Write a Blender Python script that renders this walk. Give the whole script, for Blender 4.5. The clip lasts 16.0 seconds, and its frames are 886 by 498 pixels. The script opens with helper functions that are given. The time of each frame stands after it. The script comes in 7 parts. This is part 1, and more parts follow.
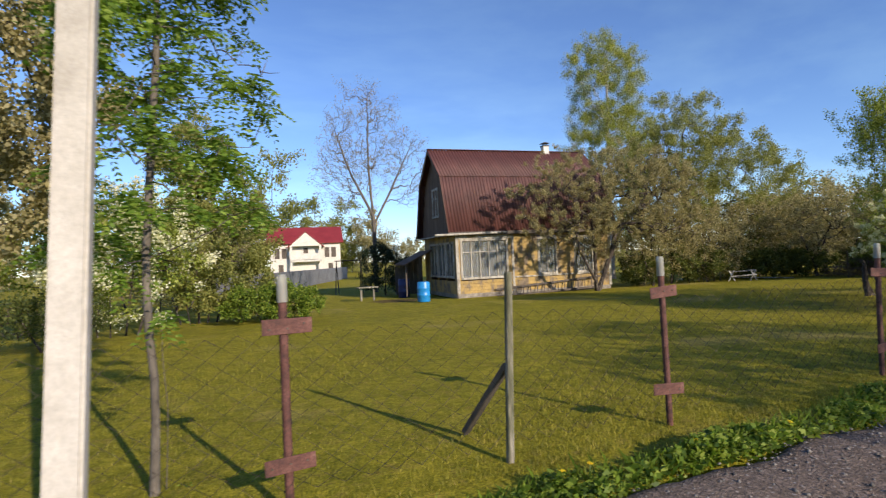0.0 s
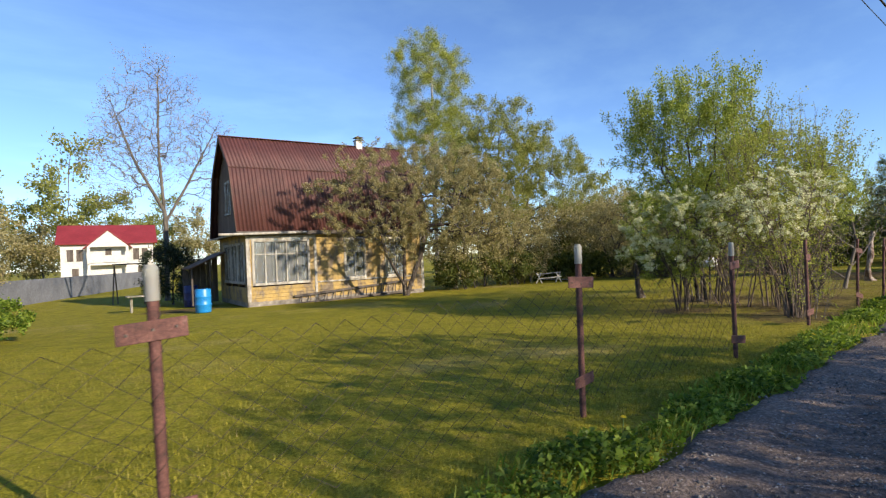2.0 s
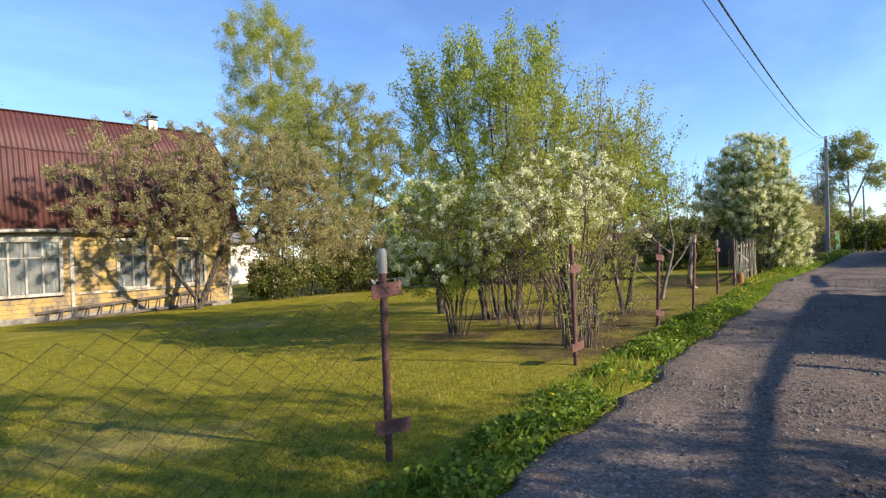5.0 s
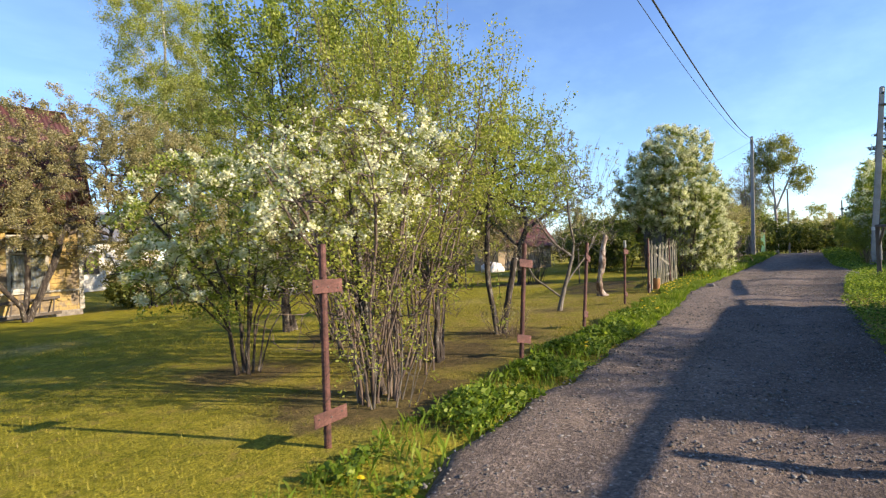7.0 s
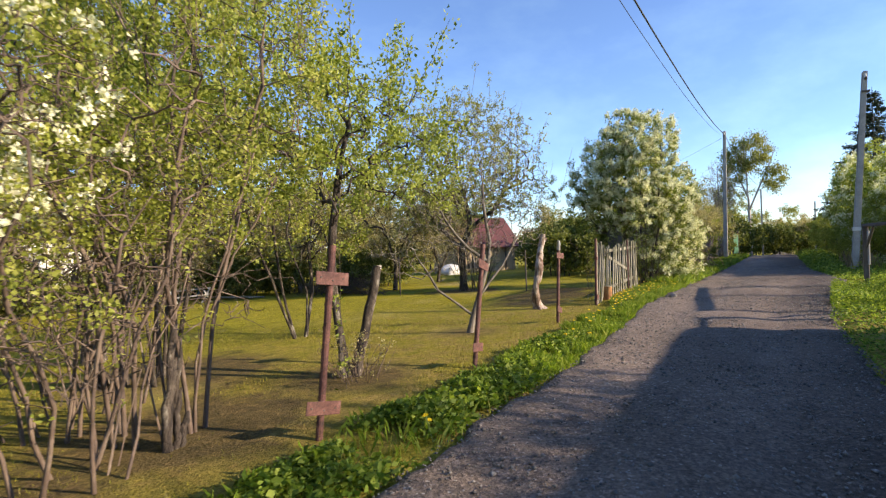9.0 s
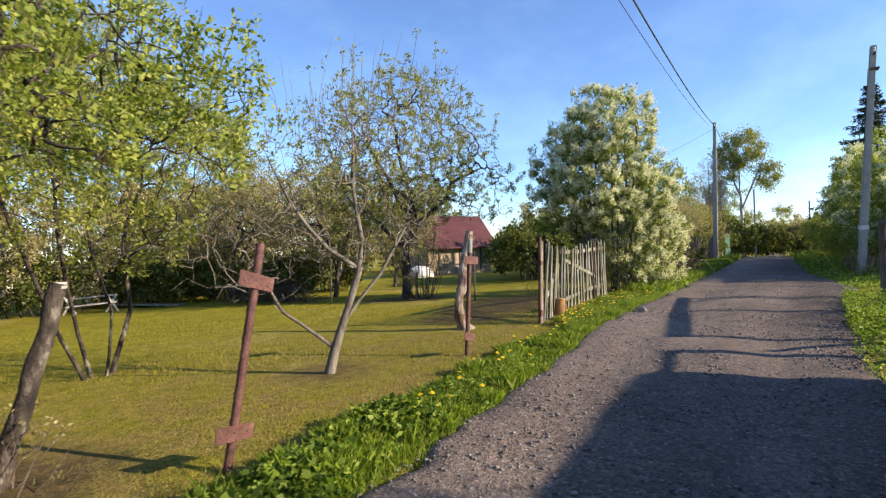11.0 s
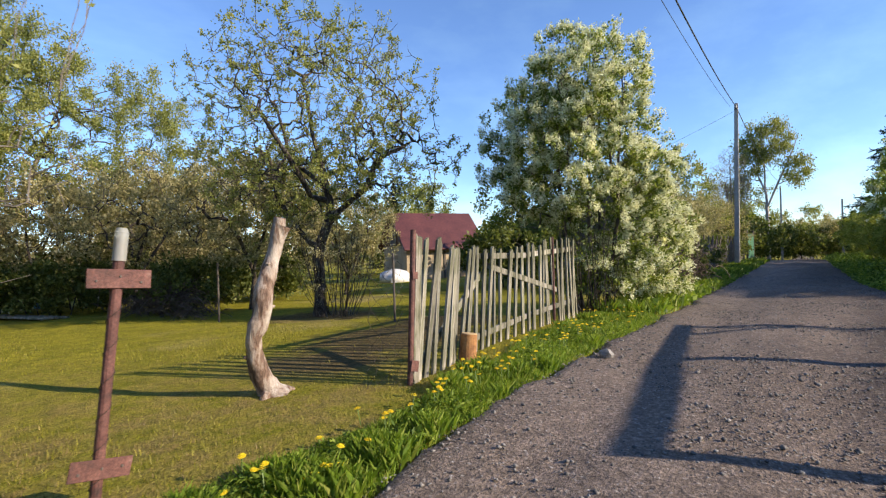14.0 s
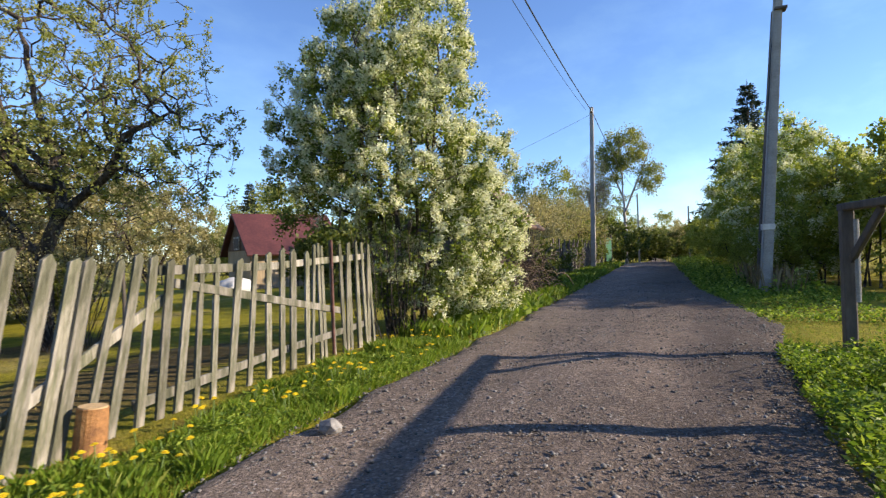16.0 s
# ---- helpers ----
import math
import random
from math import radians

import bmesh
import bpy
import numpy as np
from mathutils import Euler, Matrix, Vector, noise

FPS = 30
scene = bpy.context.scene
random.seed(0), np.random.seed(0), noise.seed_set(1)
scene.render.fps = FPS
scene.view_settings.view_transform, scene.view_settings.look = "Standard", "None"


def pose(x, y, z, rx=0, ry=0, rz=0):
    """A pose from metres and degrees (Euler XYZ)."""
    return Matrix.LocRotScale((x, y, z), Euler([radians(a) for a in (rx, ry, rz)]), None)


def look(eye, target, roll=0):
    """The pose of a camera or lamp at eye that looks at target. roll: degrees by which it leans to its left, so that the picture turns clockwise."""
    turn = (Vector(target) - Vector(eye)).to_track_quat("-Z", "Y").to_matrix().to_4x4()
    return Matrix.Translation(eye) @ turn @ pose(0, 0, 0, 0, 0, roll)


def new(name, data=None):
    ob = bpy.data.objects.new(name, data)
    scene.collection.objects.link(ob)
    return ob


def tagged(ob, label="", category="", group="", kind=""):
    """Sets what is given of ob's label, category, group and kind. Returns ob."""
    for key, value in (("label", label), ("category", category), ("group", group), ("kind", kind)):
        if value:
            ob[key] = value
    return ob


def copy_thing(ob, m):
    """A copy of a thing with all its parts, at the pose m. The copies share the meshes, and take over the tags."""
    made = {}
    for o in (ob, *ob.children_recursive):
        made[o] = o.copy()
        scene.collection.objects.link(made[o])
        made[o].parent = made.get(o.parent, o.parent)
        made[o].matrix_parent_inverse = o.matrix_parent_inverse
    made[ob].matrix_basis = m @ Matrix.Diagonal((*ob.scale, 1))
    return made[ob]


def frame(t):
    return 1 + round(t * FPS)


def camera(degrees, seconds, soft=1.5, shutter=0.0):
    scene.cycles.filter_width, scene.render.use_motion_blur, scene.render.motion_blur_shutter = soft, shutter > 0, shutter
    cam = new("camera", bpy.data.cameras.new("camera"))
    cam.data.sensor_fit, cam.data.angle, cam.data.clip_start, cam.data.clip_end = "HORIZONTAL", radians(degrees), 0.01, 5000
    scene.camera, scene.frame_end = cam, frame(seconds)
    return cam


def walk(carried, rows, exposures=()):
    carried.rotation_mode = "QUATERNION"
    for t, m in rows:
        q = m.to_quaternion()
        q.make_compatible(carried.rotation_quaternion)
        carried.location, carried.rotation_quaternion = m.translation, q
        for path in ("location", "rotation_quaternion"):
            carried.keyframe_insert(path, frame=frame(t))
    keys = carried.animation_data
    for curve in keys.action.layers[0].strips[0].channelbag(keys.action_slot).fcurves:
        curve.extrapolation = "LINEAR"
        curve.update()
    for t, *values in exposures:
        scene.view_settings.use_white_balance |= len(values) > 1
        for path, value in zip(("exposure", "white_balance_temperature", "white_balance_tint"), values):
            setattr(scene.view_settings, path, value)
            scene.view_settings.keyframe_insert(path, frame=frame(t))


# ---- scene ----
cam = camera(79.2, 16.0, 1.2, 0.18)
METRES, EYE, TILT, LEAN, TURN = 21.6, 1.35, 0.0, 0.0, -23.3
ROWS = [
    (0.0, 0.0, 0.0, 0.0, 0.04, 0.98, 2.53),
    (0.5, 0.0234, 0.0203, -0.0003, -5.82, 0.79, 2.59),
    (1.0, 0.0509, 0.0413, -0.0021, -9.5, 0.65, 2.57),
    (1.5, 0.0763, 0.0591, -0.0031, -14.06, 0.57, 2.56),
    (2.0, 0.1034, 0.0775, -0.0032, -15.53, 0.52, 2.49),
    (2.5, 0.1305, 0.0923, -0.0042, -20.11, 0.46, 2.48),
    (3.0, 0.1591, 0.1081, -0.0049, -22.93, 0.37, 2.44),
    (3.5, 0.1859, 0.1194, -0.0035, -25.28, 0.32, 2.44),
    (6.0, 0.3238, 0.1895, -0.0061, -28.82, 0.11, 2.23),
    (6.5, 0.3549, 0.2004, -0.0057, -31.41, 0.08, 2.29),
    (7.0, 0.3848, 0.2138, -0.0071, -32.35, 0.06, 2.23),
    (7.5, 0.415, 0.2271, -0.0074, -33.43, 0.0, 2.2),
    (8.0, 0.4443, 0.2416, -0.0072, -33.69, 0.02, 2.12),
    (8.5, 0.473, 0.2545, -0.0076, -34.51, 0.06, 2.17),
    (9.0, 0.5023, 0.2693, -0.0081, -34.42, 0.02, 2.06),
    (9.5, 0.5324, 0.2818, -0.008, -34.84, -0.02, 2.06),
    (10.0, 0.562, 0.2967, -0.0092, -34.85, -0.02, 1.97),
    (12.5, 0.7039, 0.3617, -0.0099, -35.23, 0.1, 1.92),
    (13.0, 0.7316, 0.3757, -0.0112, -34.9, 0.12, 1.89),
    (13.5, 0.7577, 0.3899, -0.0116, -34.89, 0.11, 1.8),
    (14.0, 0.7812, 0.4067, -0.0118, -33.07, 0.17, 1.72),
    (14.5, 0.8095, 0.4206, -0.0117, -32.92, 0.08, 1.74),
    (15.0, 0.8387, 0.4324, -0.0126, -34.31, 0.1, 1.76),
    (15.5, 0.865, 0.438, -0.0115, -40.49, 0.01, 1.81),
    (16.0, 0.8894, 0.4389, -0.012, -45.0, 0.19, 1.95),
]
walk(cam, [(t, pose(0, 0, EYE, TILT, LEAN, TURN) @ pose(METRES * x, METRES * y, METRES * z, 90 + pitch, roll, yaw)) for t, x, y, z, yaw, pitch, roll in ROWS],
     [(0.0, 0.28, 7250, 14), (1.5, 0.50, 7350, 12), (4.0, 0.86, 7350, 11), (9.0, 1.0, 7980, 14), (12.5, 0.85, 7400, 12), (16.0, 0.80, 7400, 12)])

SUN_EL, SUN_AZ = radians(22.0), math.atan2(0.27, -0.96)
to_sun = Vector((math.sin(SUN_AZ) * math.cos(SUN_EL), math.cos(SUN_AZ) * math.cos(SUN_EL), math.sin(SUN_EL)))

# ---- world and sun ----
world = bpy.data.worlds.new("world")
scene.world = world
world.use_nodes = True
wn, wl = world.node_tree.nodes, world.node_tree.links
wn.clear()
sky = wn.new("ShaderNodeTexSky")
sky.sky_type = "NISHITA"
sky.sun_disc = False
sky.sun_elevation, sky.sun_rotation = SUN_EL, SUN_AZ
sky.altitude, sky.air_density, sky.dust_density, sky.ozone_density = 800, 1.0, 0.0, 6.0
wbg = wn.new("ShaderNodeBackground")
wbg.inputs["Strength"].default_value = 0.145
wout = wn.new("ShaderNodeOutputWorld")
wco = wn.new("ShaderNodeTexCoord")
wmp = wn.new("ShaderNodeMapping")
wmp.inputs["Scale"].default_value, wmp.inputs["Rotation"].default_value = (1.2, 3.4, 7.0), (0.2, 0.1, 0.5)
wl.new(wco.outputs["Generated"], wmp.inputs[0])
wns = wn.new("ShaderNodeTexNoise")
wns.inputs["Scale"].default_value, wns.inputs["Detail"].default_value, wns.inputs["Roughness"].default_value = 1.6, 6.0, 0.6
wl.new(wmp.outputs[0], wns.inputs["Vector"])
wrp = wn.new("ShaderNodeValToRGB")
wrp.color_ramp.elements[0].position, wrp.color_ramp.elements[0].color = 0.44, (1.0, 1.04, 1.17, 1)
wrp.color_ramp.elements[1].position, wrp.color_ramp.elements[1].color = 0.78, (1.38, 1.3, 1.25, 1)
wl.new(wns.outputs[0], wrp.inputs[0])
wmx = wn.new("ShaderNodeMix")
wmx.data_type, wmx.blend_type = "RGBA", "MULTIPLY"
wmx.inputs[0].default_value = 1.0
wl.new(sky.outputs[0], wmx.inputs[6])
wl.new(wrp.outputs[0], wmx.inputs[7])
wl.new(wmx.outputs[2], wbg.inputs[0])
wl.new(wbg.outputs[0], wout.inputs[0])
sun = new("sun", bpy.data.lights.new("sun", "SUN"))
sun.data.energy, sun.data.angle, sun.data.color = 5.0, radians(0.55), (1.0, 0.9, 0.76)
sun.matrix_world = look(to_sun * 60, (0, 0, 0))


# ---- materials ----
def mat_new(name):
    m = bpy.data.materials.new(name)
    m.use_nodes = True
    n, l = m.node_tree.nodes, m.node_tree.links
    b = n["Principled BSDF"]
    return m, n, l, b


def ramp(n, l, fac, stops):
    r = n.new("ShaderNodeValToRGB")
    e = r.color_ramp.elements
    while len(e) < len(stops):
        e.new(0.5)
    for el, (p, c) in zip(e, stops):
        el.position, el.color = p, (*c, 1)
    l.new(fac, r.inputs[0])
    return r.outputs[0]


def noise_at(n, l, scale, detail=4.0, rough=0.6, coord=None, stretch=None):
    t = n.new("ShaderNodeTexNoise")
    t.inputs["Scale"].default_value, t.inputs["Detail"].default_value, t.inputs["Roughness"].default_value = scale, detail, rough
    c = coord or n.new("ShaderNodeTexCoord").outputs["Object"]
    if stretch:
        mp = n.new("ShaderNodeMapping")
        mp.inputs["Scale"].default_value = stretch
        l.new(c, mp.inputs[0])
        c = mp.outputs[0]
    l.new(c, t.inputs["Vector"])
    return t.outputs[0]


def mix_rgb(n, l, fac, a, b, mode="MIX"):
    x = n.new("ShaderNodeMix")
    x.data_type, x.blend_type = "RGBA", mode
    for sock, v in ((x.inputs[0], fac), (x.inputs[6], a), (x.inputs[7], b)):
        if isinstance(v, (int, float)):
            sock.default_value = v
        elif isinstance(v, tuple):
            sock.default_value = (*v, 1)
        else:
            l.new(v, sock)
    return x.outputs[2]


def add_bump(n, l, b, height, strength, dist=0.02):
    bp = n.new("ShaderNodeBump")
    bp.inputs["Strength"].default_value, bp.inputs["Distance"].default_value = strength, dist
    l.new(height, bp.inputs["Height"])
    l.new(bp.outputs[0], b.inputs["Normal"])


def surface(name, stops, scale, rough=0.8, bump=0.3, fine=8.0, metal=0.0, stretch=None, dist=0.01, island=0.0, obj=0.0, grain_k=0.22):
    """A two-scale mottled surface: a colour ramp over coarse noise, darkened a little by a finer one, with relief."""
    m, n, l, b = mat_new(name)
    coarse = noise_at(n, l, scale, 5, 0.65, stretch=stretch)
    small = noise_at(n, l, scale * fine, 4, 0.7, stretch=stretch)
    col = ramp(n, l, coarse, stops)
    grain = ramp(n, l, small, [(0.3, (1 - grain_k * 1.25,) * 3), (0.7, (1 + grain_k * 0.7,) * 3)])
    col = mix_rgb(n, l, 1.0, col, grain, "MULTIPLY")
    if island or obj:
        src = n.new("ShaderNodeNewGeometry").outputs["Random Per Island"] if island else n.new("ShaderNodeObjectInfo").outputs["Random"]
        k = island or obj
        col = mix_rgb(n, l, 1.0, col, ramp(n, l, src, [(0.0, (1 - k,) * 3), (1.0, (1 + k,) * 3)]), "MULTIPLY")
    l.new(col, b.inputs["Base Color"])
    b.inputs["Roughness"].default_value, b.inputs["Metallic"].default_value = rough, metal
    add_bump(n, l, b, small, bump, dist)
    return m


def leaf_material(name, stops, trans=0.46, rough=0.55, mottle=None):
    """Leaves: each takes its own tint; light passes through."""
    m, n, l, b = mat_new(name)
    rnd = n.new("ShaderNodeNewGeometry").outputs["Random Per Island"]
    col = ramp(n, l, rnd, stops)
    big = ramp(n, l, noise_at(n, l, 1.3, 3), [(0.3, (0.78, 0.8, 0.75)), (0.7, (1.15, 1.12, 1.1))])
    col = mix_rgb(n, l, 1.0, col, big, "MULTIPLY")
    if mottle:
        col = mix_rgb(n, l, ramp(n, l, noise_at(n, l, 2.6, 6, 0.75), [(0.46, (0, 0, 0)), (0.62, (0.75, 0.75, 0.75))]), col, mottle)
    l.new(col, b.inputs["Base Color"])
    b.inputs["Roughness"].default_value = rough
    b.inputs["Specular IOR Level"].default_value = 0.3
    tr = n.new("ShaderNodeBsdfTranslucent")
    l.new(mix_rgb(n, l, 1.0, col, (1.2, 1.2, 0.75), "MULTIPLY"), tr.inputs[0])
    mx = n.new("ShaderNodeMixShader")
    mx.inputs[0].default_value = trans
    l.new(b.outputs[0], mx.inputs[1])
    l.new(tr.outputs[0], mx.inputs[2])
    l.new(mx.outputs[0], n["Material Output"].inputs[0])
    return m


M_LEAF_APPLE = leaf_material("leaf_apple", [(0, (0.18, 0.165, 0.08)), (0.5, (0.34, 0.305, 0.15)), (1, (0.52, 0.47, 0.29))])
M_LEAF_GREEN = leaf_material("leaf_green", [(0, (0.14, 0.20, 0.035)), (0.5, (0.26, 0.325, 0.06)), (1, (0.42, 0.46, 0.12))])
M_LEAF_YELLOW = leaf_material("leaf_yellow", [(0, (0.20, 0.245, 0.04)), (0.6, (0.32, 0.355, 0.075)), (1, (0.45, 0.455, 0.14))])
M_LEAF_WILLOW = leaf_material("leaf_willow", [(0, (0.16, 0.19, 0.05)), (0.5, (0.26, 0.285, 0.085)), (1, (0.38, 0.38, 0.14))])
M_LEAF_CHERRY = leaf_material("leaf_cherry", [(0, (0.07, 0.11, 0.02)), (0.6, (0.18, 0.235, 0.045)), (1, (0.32, 0.37, 0.09))], 0.4)
M_LEAF_DARK = leaf_material("leaf_dark", [(0, (0.06, 0.085, 0.022)), (0.6, (0.12, 0.15, 0.04)), (1, (0.20, 0.22, 0.07))])
M_LEAF_BUD = leaf_material("leaf_bud", [(0, (0.20, 0.17, 0.13)), (1, (0.34, 0.30, 0.24))], 0.2)
M_LEAF_ROWAN = leaf_material("leaf_rowan", [(0, (0.08, 0.16, 0.02)), (0.6, (0.17, 0.29, 0.04)), (1, (0.30, 0.40, 0.08))])
M_LEAF_VERGE = leaf_material("leaf_verge", [(0, (0.05, 0.10, 0.014)), (0.5, (0.15, 0.24, 0.03)), (1, (0.34, 0.42, 0.08))])
M_GRASS = leaf_material("grass_blade", [(0, (0.11, 0.118, 0.015)), (0.55, (0.265, 0.248, 0.030)), (0.93, (0.45, 0.39, 0.066)), (1, (0.45, 0.34, 0.14))], 0.35, mottle=(0.22, 0.215, 0.03))
M_GRASS_LONG = leaf_material("grass_long", [(0, (0.09, 0.16, 0.018)), (0.7, (0.18, 0.27, 0.03)), (1, (0.30, 0.33, 0.08))], 0.4)
M_GRASS_DRY = leaf_material("grass_dry", [(0, (0.16, 0.16, 0.03)), (0.5, (0.24, 0.225, 0.04)), (0.8, (0.30, 0.25, 0.08)), (1, (0.30, 0.20, 0.11))], 0.3, mottle=(0.19, 0.125, 0.055))
M_STRAW = leaf_material("dry_straw", [(0, (0.14, 0.10, 0.055)), (1, (0.30, 0.23, 0.14))], 0.25, 0.8)
M_BLOSSOM = leaf_material("blossom", [(0, (0.60, 0.62, 0.42)), (0.6, (0.76, 0.77, 0.60)), (1, (0.84, 0.84, 0.74))], 0.35)
M_NEEDLE = leaf_material("needle", [(0, (0.012, 0.025, 0.012)), (1, (0.035, 0.055, 0.025))], 0.1)
M_BARK = surface("bark", [(0.36, (0.016, 0.012, 0.010)), (0.48, (0.05, 0.037, 0.029)), (0.58, (0.10, 0.08, 0.062)), (0.66, (0.25, 0.23, 0.195))], 14, 0.9, 1.0, 5, stretch=(1, 1, 0.4), dist=0.02, grain_k=0.4)
M_BARK_GREY = surface("bark_grey", [(0.28, (0.05, 0.042, 0.035)), (0.5, (0.115, 0.10, 0.083)), (0.8, (0.24, 0.215, 0.18))], 9, 0.9, 0.6, 6, stretch=(1, 1, 0.3), dist=0.01)
M_BARK_ASH = surface("bark_ash", [(0.28, (0.055, 0.046, 0.038)), (0.5, (0.15, 0.13, 0.108)), (0.8, (0.32, 0.29, 0.25))], 9, 0.9, 0.6, 6, stretch=(1, 1, 0.3), dist=0.01)
M_TWIG = surface("reddish_twig_bark", [(0.3, (0.05, 0.034, 0.027)), (0.52, (0.125, 0.088, 0.068)), (0.8, (0.27, 0.215, 0.17))], 9, 0.85, 0.5, 6, stretch=(1, 1, 0.3), dist=0.008)
M_BRUSH = surface("dry_brushwood", [(0.3, (0.055, 0.038, 0.027)), (0.55, (0.125, 0.088, 0.062)), (0.8, (0.23, 0.175, 0.13))], 7, 0.9, 0.3, 5, island=0.35)
M_BARK_PALE = surface("bark_pale", [(0.3, (0.22, 0.19, 0.16)), (0.5, (0.42, 0.38, 0.34)), (0.8, (0.55, 0.52, 0.47))], 5, 0.9, 0.5, 6, dist=0.01)
M_BARE_WOOD = surface("bare_dead_wood", [(0.36, (0.06, 0.036, 0.027)), (0.45, (0.17, 0.105, 0.075)), (0.52, (0.32, 0.255, 0.21)), (0.74, (0.50, 0.46, 0.41))], 10, 0.85, 1.0, 6, stretch=(1, 1, 0.3), dist=0.012)
M_RUST = surface("rusty_red_paint", [(0.32, (0.035, 0.016, 0.013)), (0.48, (0.10, 0.038, 0.031)), (0.62, (0.15, 0.062, 0.05)), (0.78, (0.20, 0.11, 0.09))], 13, 0.75, 0.6, 6, dist=0.005, grain_k=0.35)
M_WIRE = surface("rusty_wire", [(0.3, (0.022, 0.017, 0.013)), (0.7, (0.06, 0.045, 0.034))], 20, 0.8, 0.0)
M_CABLE = surface("black_cable", [(0.3, (0.012, 0.012, 0.014)), (0.7, (0.03, 0.03, 0.034))], 8, 0.5, 0.0)
M_CONCRETE = surface("pale_concrete", [(0.25, (0.34, 0.32, 0.28)), (0.5, (0.47, 0.45, 0.41)), (0.75, (0.62, 0.60, 0.56))], 3.2, 0.9, 0.4, 14, dist=0.006, grain_k=0.12)
M_CONCRETE_GREY = surface("grey_concrete", [(0.25, (0.24, 0.23, 0.21)), (0.6, (0.36, 0.345, 0.32)), (0.85, (0.45, 0.43, 0.40))], 3, 0.9, 0.35, 14, dist=0.006)
M_PICKET = surface("weathered_picket", [(0.30, (0.035, 0.035, 0.022)), (0.44, (0.12, 0.12, 0.075)), (0.54, (0.24, 0.22, 0.18)), (0.75, (0.42, 0.39, 0.35))], 11, 0.9, 0.9, 6, stretch=(1, 1, 0.12), dist=0.008, obj=0.3, grain_k=0.35)
M_OLD_WOOD = surface("old_dark_wood", [(0.3, (0.05, 0.042, 0.036)), (0.6, (0.11, 0.09, 0.075)), (0.85, (0.18, 0.155, 0.13))], 5, 0.85, 0.5, 6, stretch=(1, 1, 0.2), dist=0.006)
M_FRESH_CUT = surface("fresh_cut_wood", [(0.3, (0.38, 0.24, 0.11)), (0.7, (0.55, 0.40, 0.23))], 12, 0.8, 0.3, 5)
M_STUMP_BARK = surface("orange_bark", [(0.3, (0.16, 0.07, 0.03)), (0.55, (0.36, 0.17, 0.06)), (0.8, (0.46, 0.27, 0.12))], 9, 0.85, 0.6, 5, dist=0.01)
M_ROOF_RED = surface("brown_red_roof_sheet", [(0.3, (0.06, 0.02, 0.018)), (0.55, (0.088, 0.029, 0.025)), (0.8, (0.12, 0.045, 0.038))], 1.2, 0.6, 0.15, 12, dist=0.004, obj=0.08)
M_YELLOW_WALL = surface("peeling_yellow_paint", [(0.36, (0.13, 0.10, 0.075)), (0.44, (0.22, 0.17, 0.11)), (0.5, (0.32, 0.225, 0.09)), (0.62, (0.42, 0.29, 0.10)), (0.8, (0.27, 0.21, 0.13))], 2.4, 0.85, 0.5, 7, stretch=(1, 1, 0.6), dist=0.008, obj=0.06)
M_WHITE_WOOD = surface("flaking_white_wood", [(0.32, (0.13, 0.115, 0.095)), (0.47, (0.30, 0.28, 0.24)), (0.6, (0.46, 0.44, 0.39)), (0.8, (0.58, 0.56, 0.51))], 5, 0.8, 0.4, 8, stretch=(1, 1, 0.4), dist=0.005)
M_GABLE = surface("dark_brown_boards", [(0.3, (0.075, 0.044, 0.028)), (0.55, (0.14, 0.085, 0.053)), (0.8, (0.20, 0.135, 0.09))], 3, 0.85, 0.4, 6, stretch=(1, 1, 0.2), dist=0.006)
M_PLINTH = surface("rubble_plinth", [(0.3, (0.13, 0.115, 0.10)), (0.55, (0.26, 0.235, 0.20)), (0.8, (0.38, 0.35, 0.30))], 4, 0.95, 0.8, 5, dist=0.02)
M_CURTAIN = surface("faded_curtain", [(0.3, (0.06, 0.062, 0.058)), (0.55, (0.15, 0.148, 0.138)), (0.8, (0.28, 0.27, 0.25))], 5, 0.95, 0.2, 4, stretch=(1, 1, 0.1))
M_BLUE = surface("blue_plastic", [(0.3, (0.0, 0.19, 0.52)), (0.7, (0.01, 0.27, 0.66))], 3, 0.4, 0.1, 10)
M_WHITE_WALL = surface("white_plaster", [(0.3, (0.574, 0.558, 0.508)), (0.7, (0.656, 0.640, 0.599))], 0.6, 0.9, 0.1, 10)
M_RED_TILE = surface("red_metal_roof", [(0.3, (0.195, 0.019, 0.022)), (0.7, (0.270, 0.034, 0.038))], 0.6, 0.5, 0.1, 10)
M_MAROON = surface("maroon_shed_roof", [(0.3, (0.06, 0.014, 0.015)), (0.7, (0.115, 0.032, 0.03))], 1.5, 0.6, 0.2, 8)
M_GREY_FENCE = surface("grey_sheet_fence", [(0.3, (0.12, 0.125, 0.14)), (0.7, (0.19, 0.20, 0.22))], 1, 0.6, 0.1, 8)
M_TAN_WALL = surface("tan_board_wall", [(0.3, (0.28, 0.21, 0.13)), (0.7, (0.42, 0.33, 0.22))], 2, 0.9, 0.3, 6, stretch=(1, 1, 0.2))
M_STONE = surface("road_stone", [(0.3, (0.10, 0.095, 0.09)), (0.6, (0.19, 0.18, 0.17)), (0.85, (0.33, 0.315, 0.30))], 9, 0.9, 0.3, 5, island=0.45)
M_DANDELION = surface("dandelion_yellow", [(0.3, (0.72, 0.50, 0.01)), (0.7, (0.86, 0.66, 0.02))], 60, 0.8, 0.4, 4)
M_STEM = surface("green_stem", [(0.3, (0.10, 0.17, 0.04)), (0.7, (0.18, 0.25, 0.07))], 20, 0.6, 0.1)


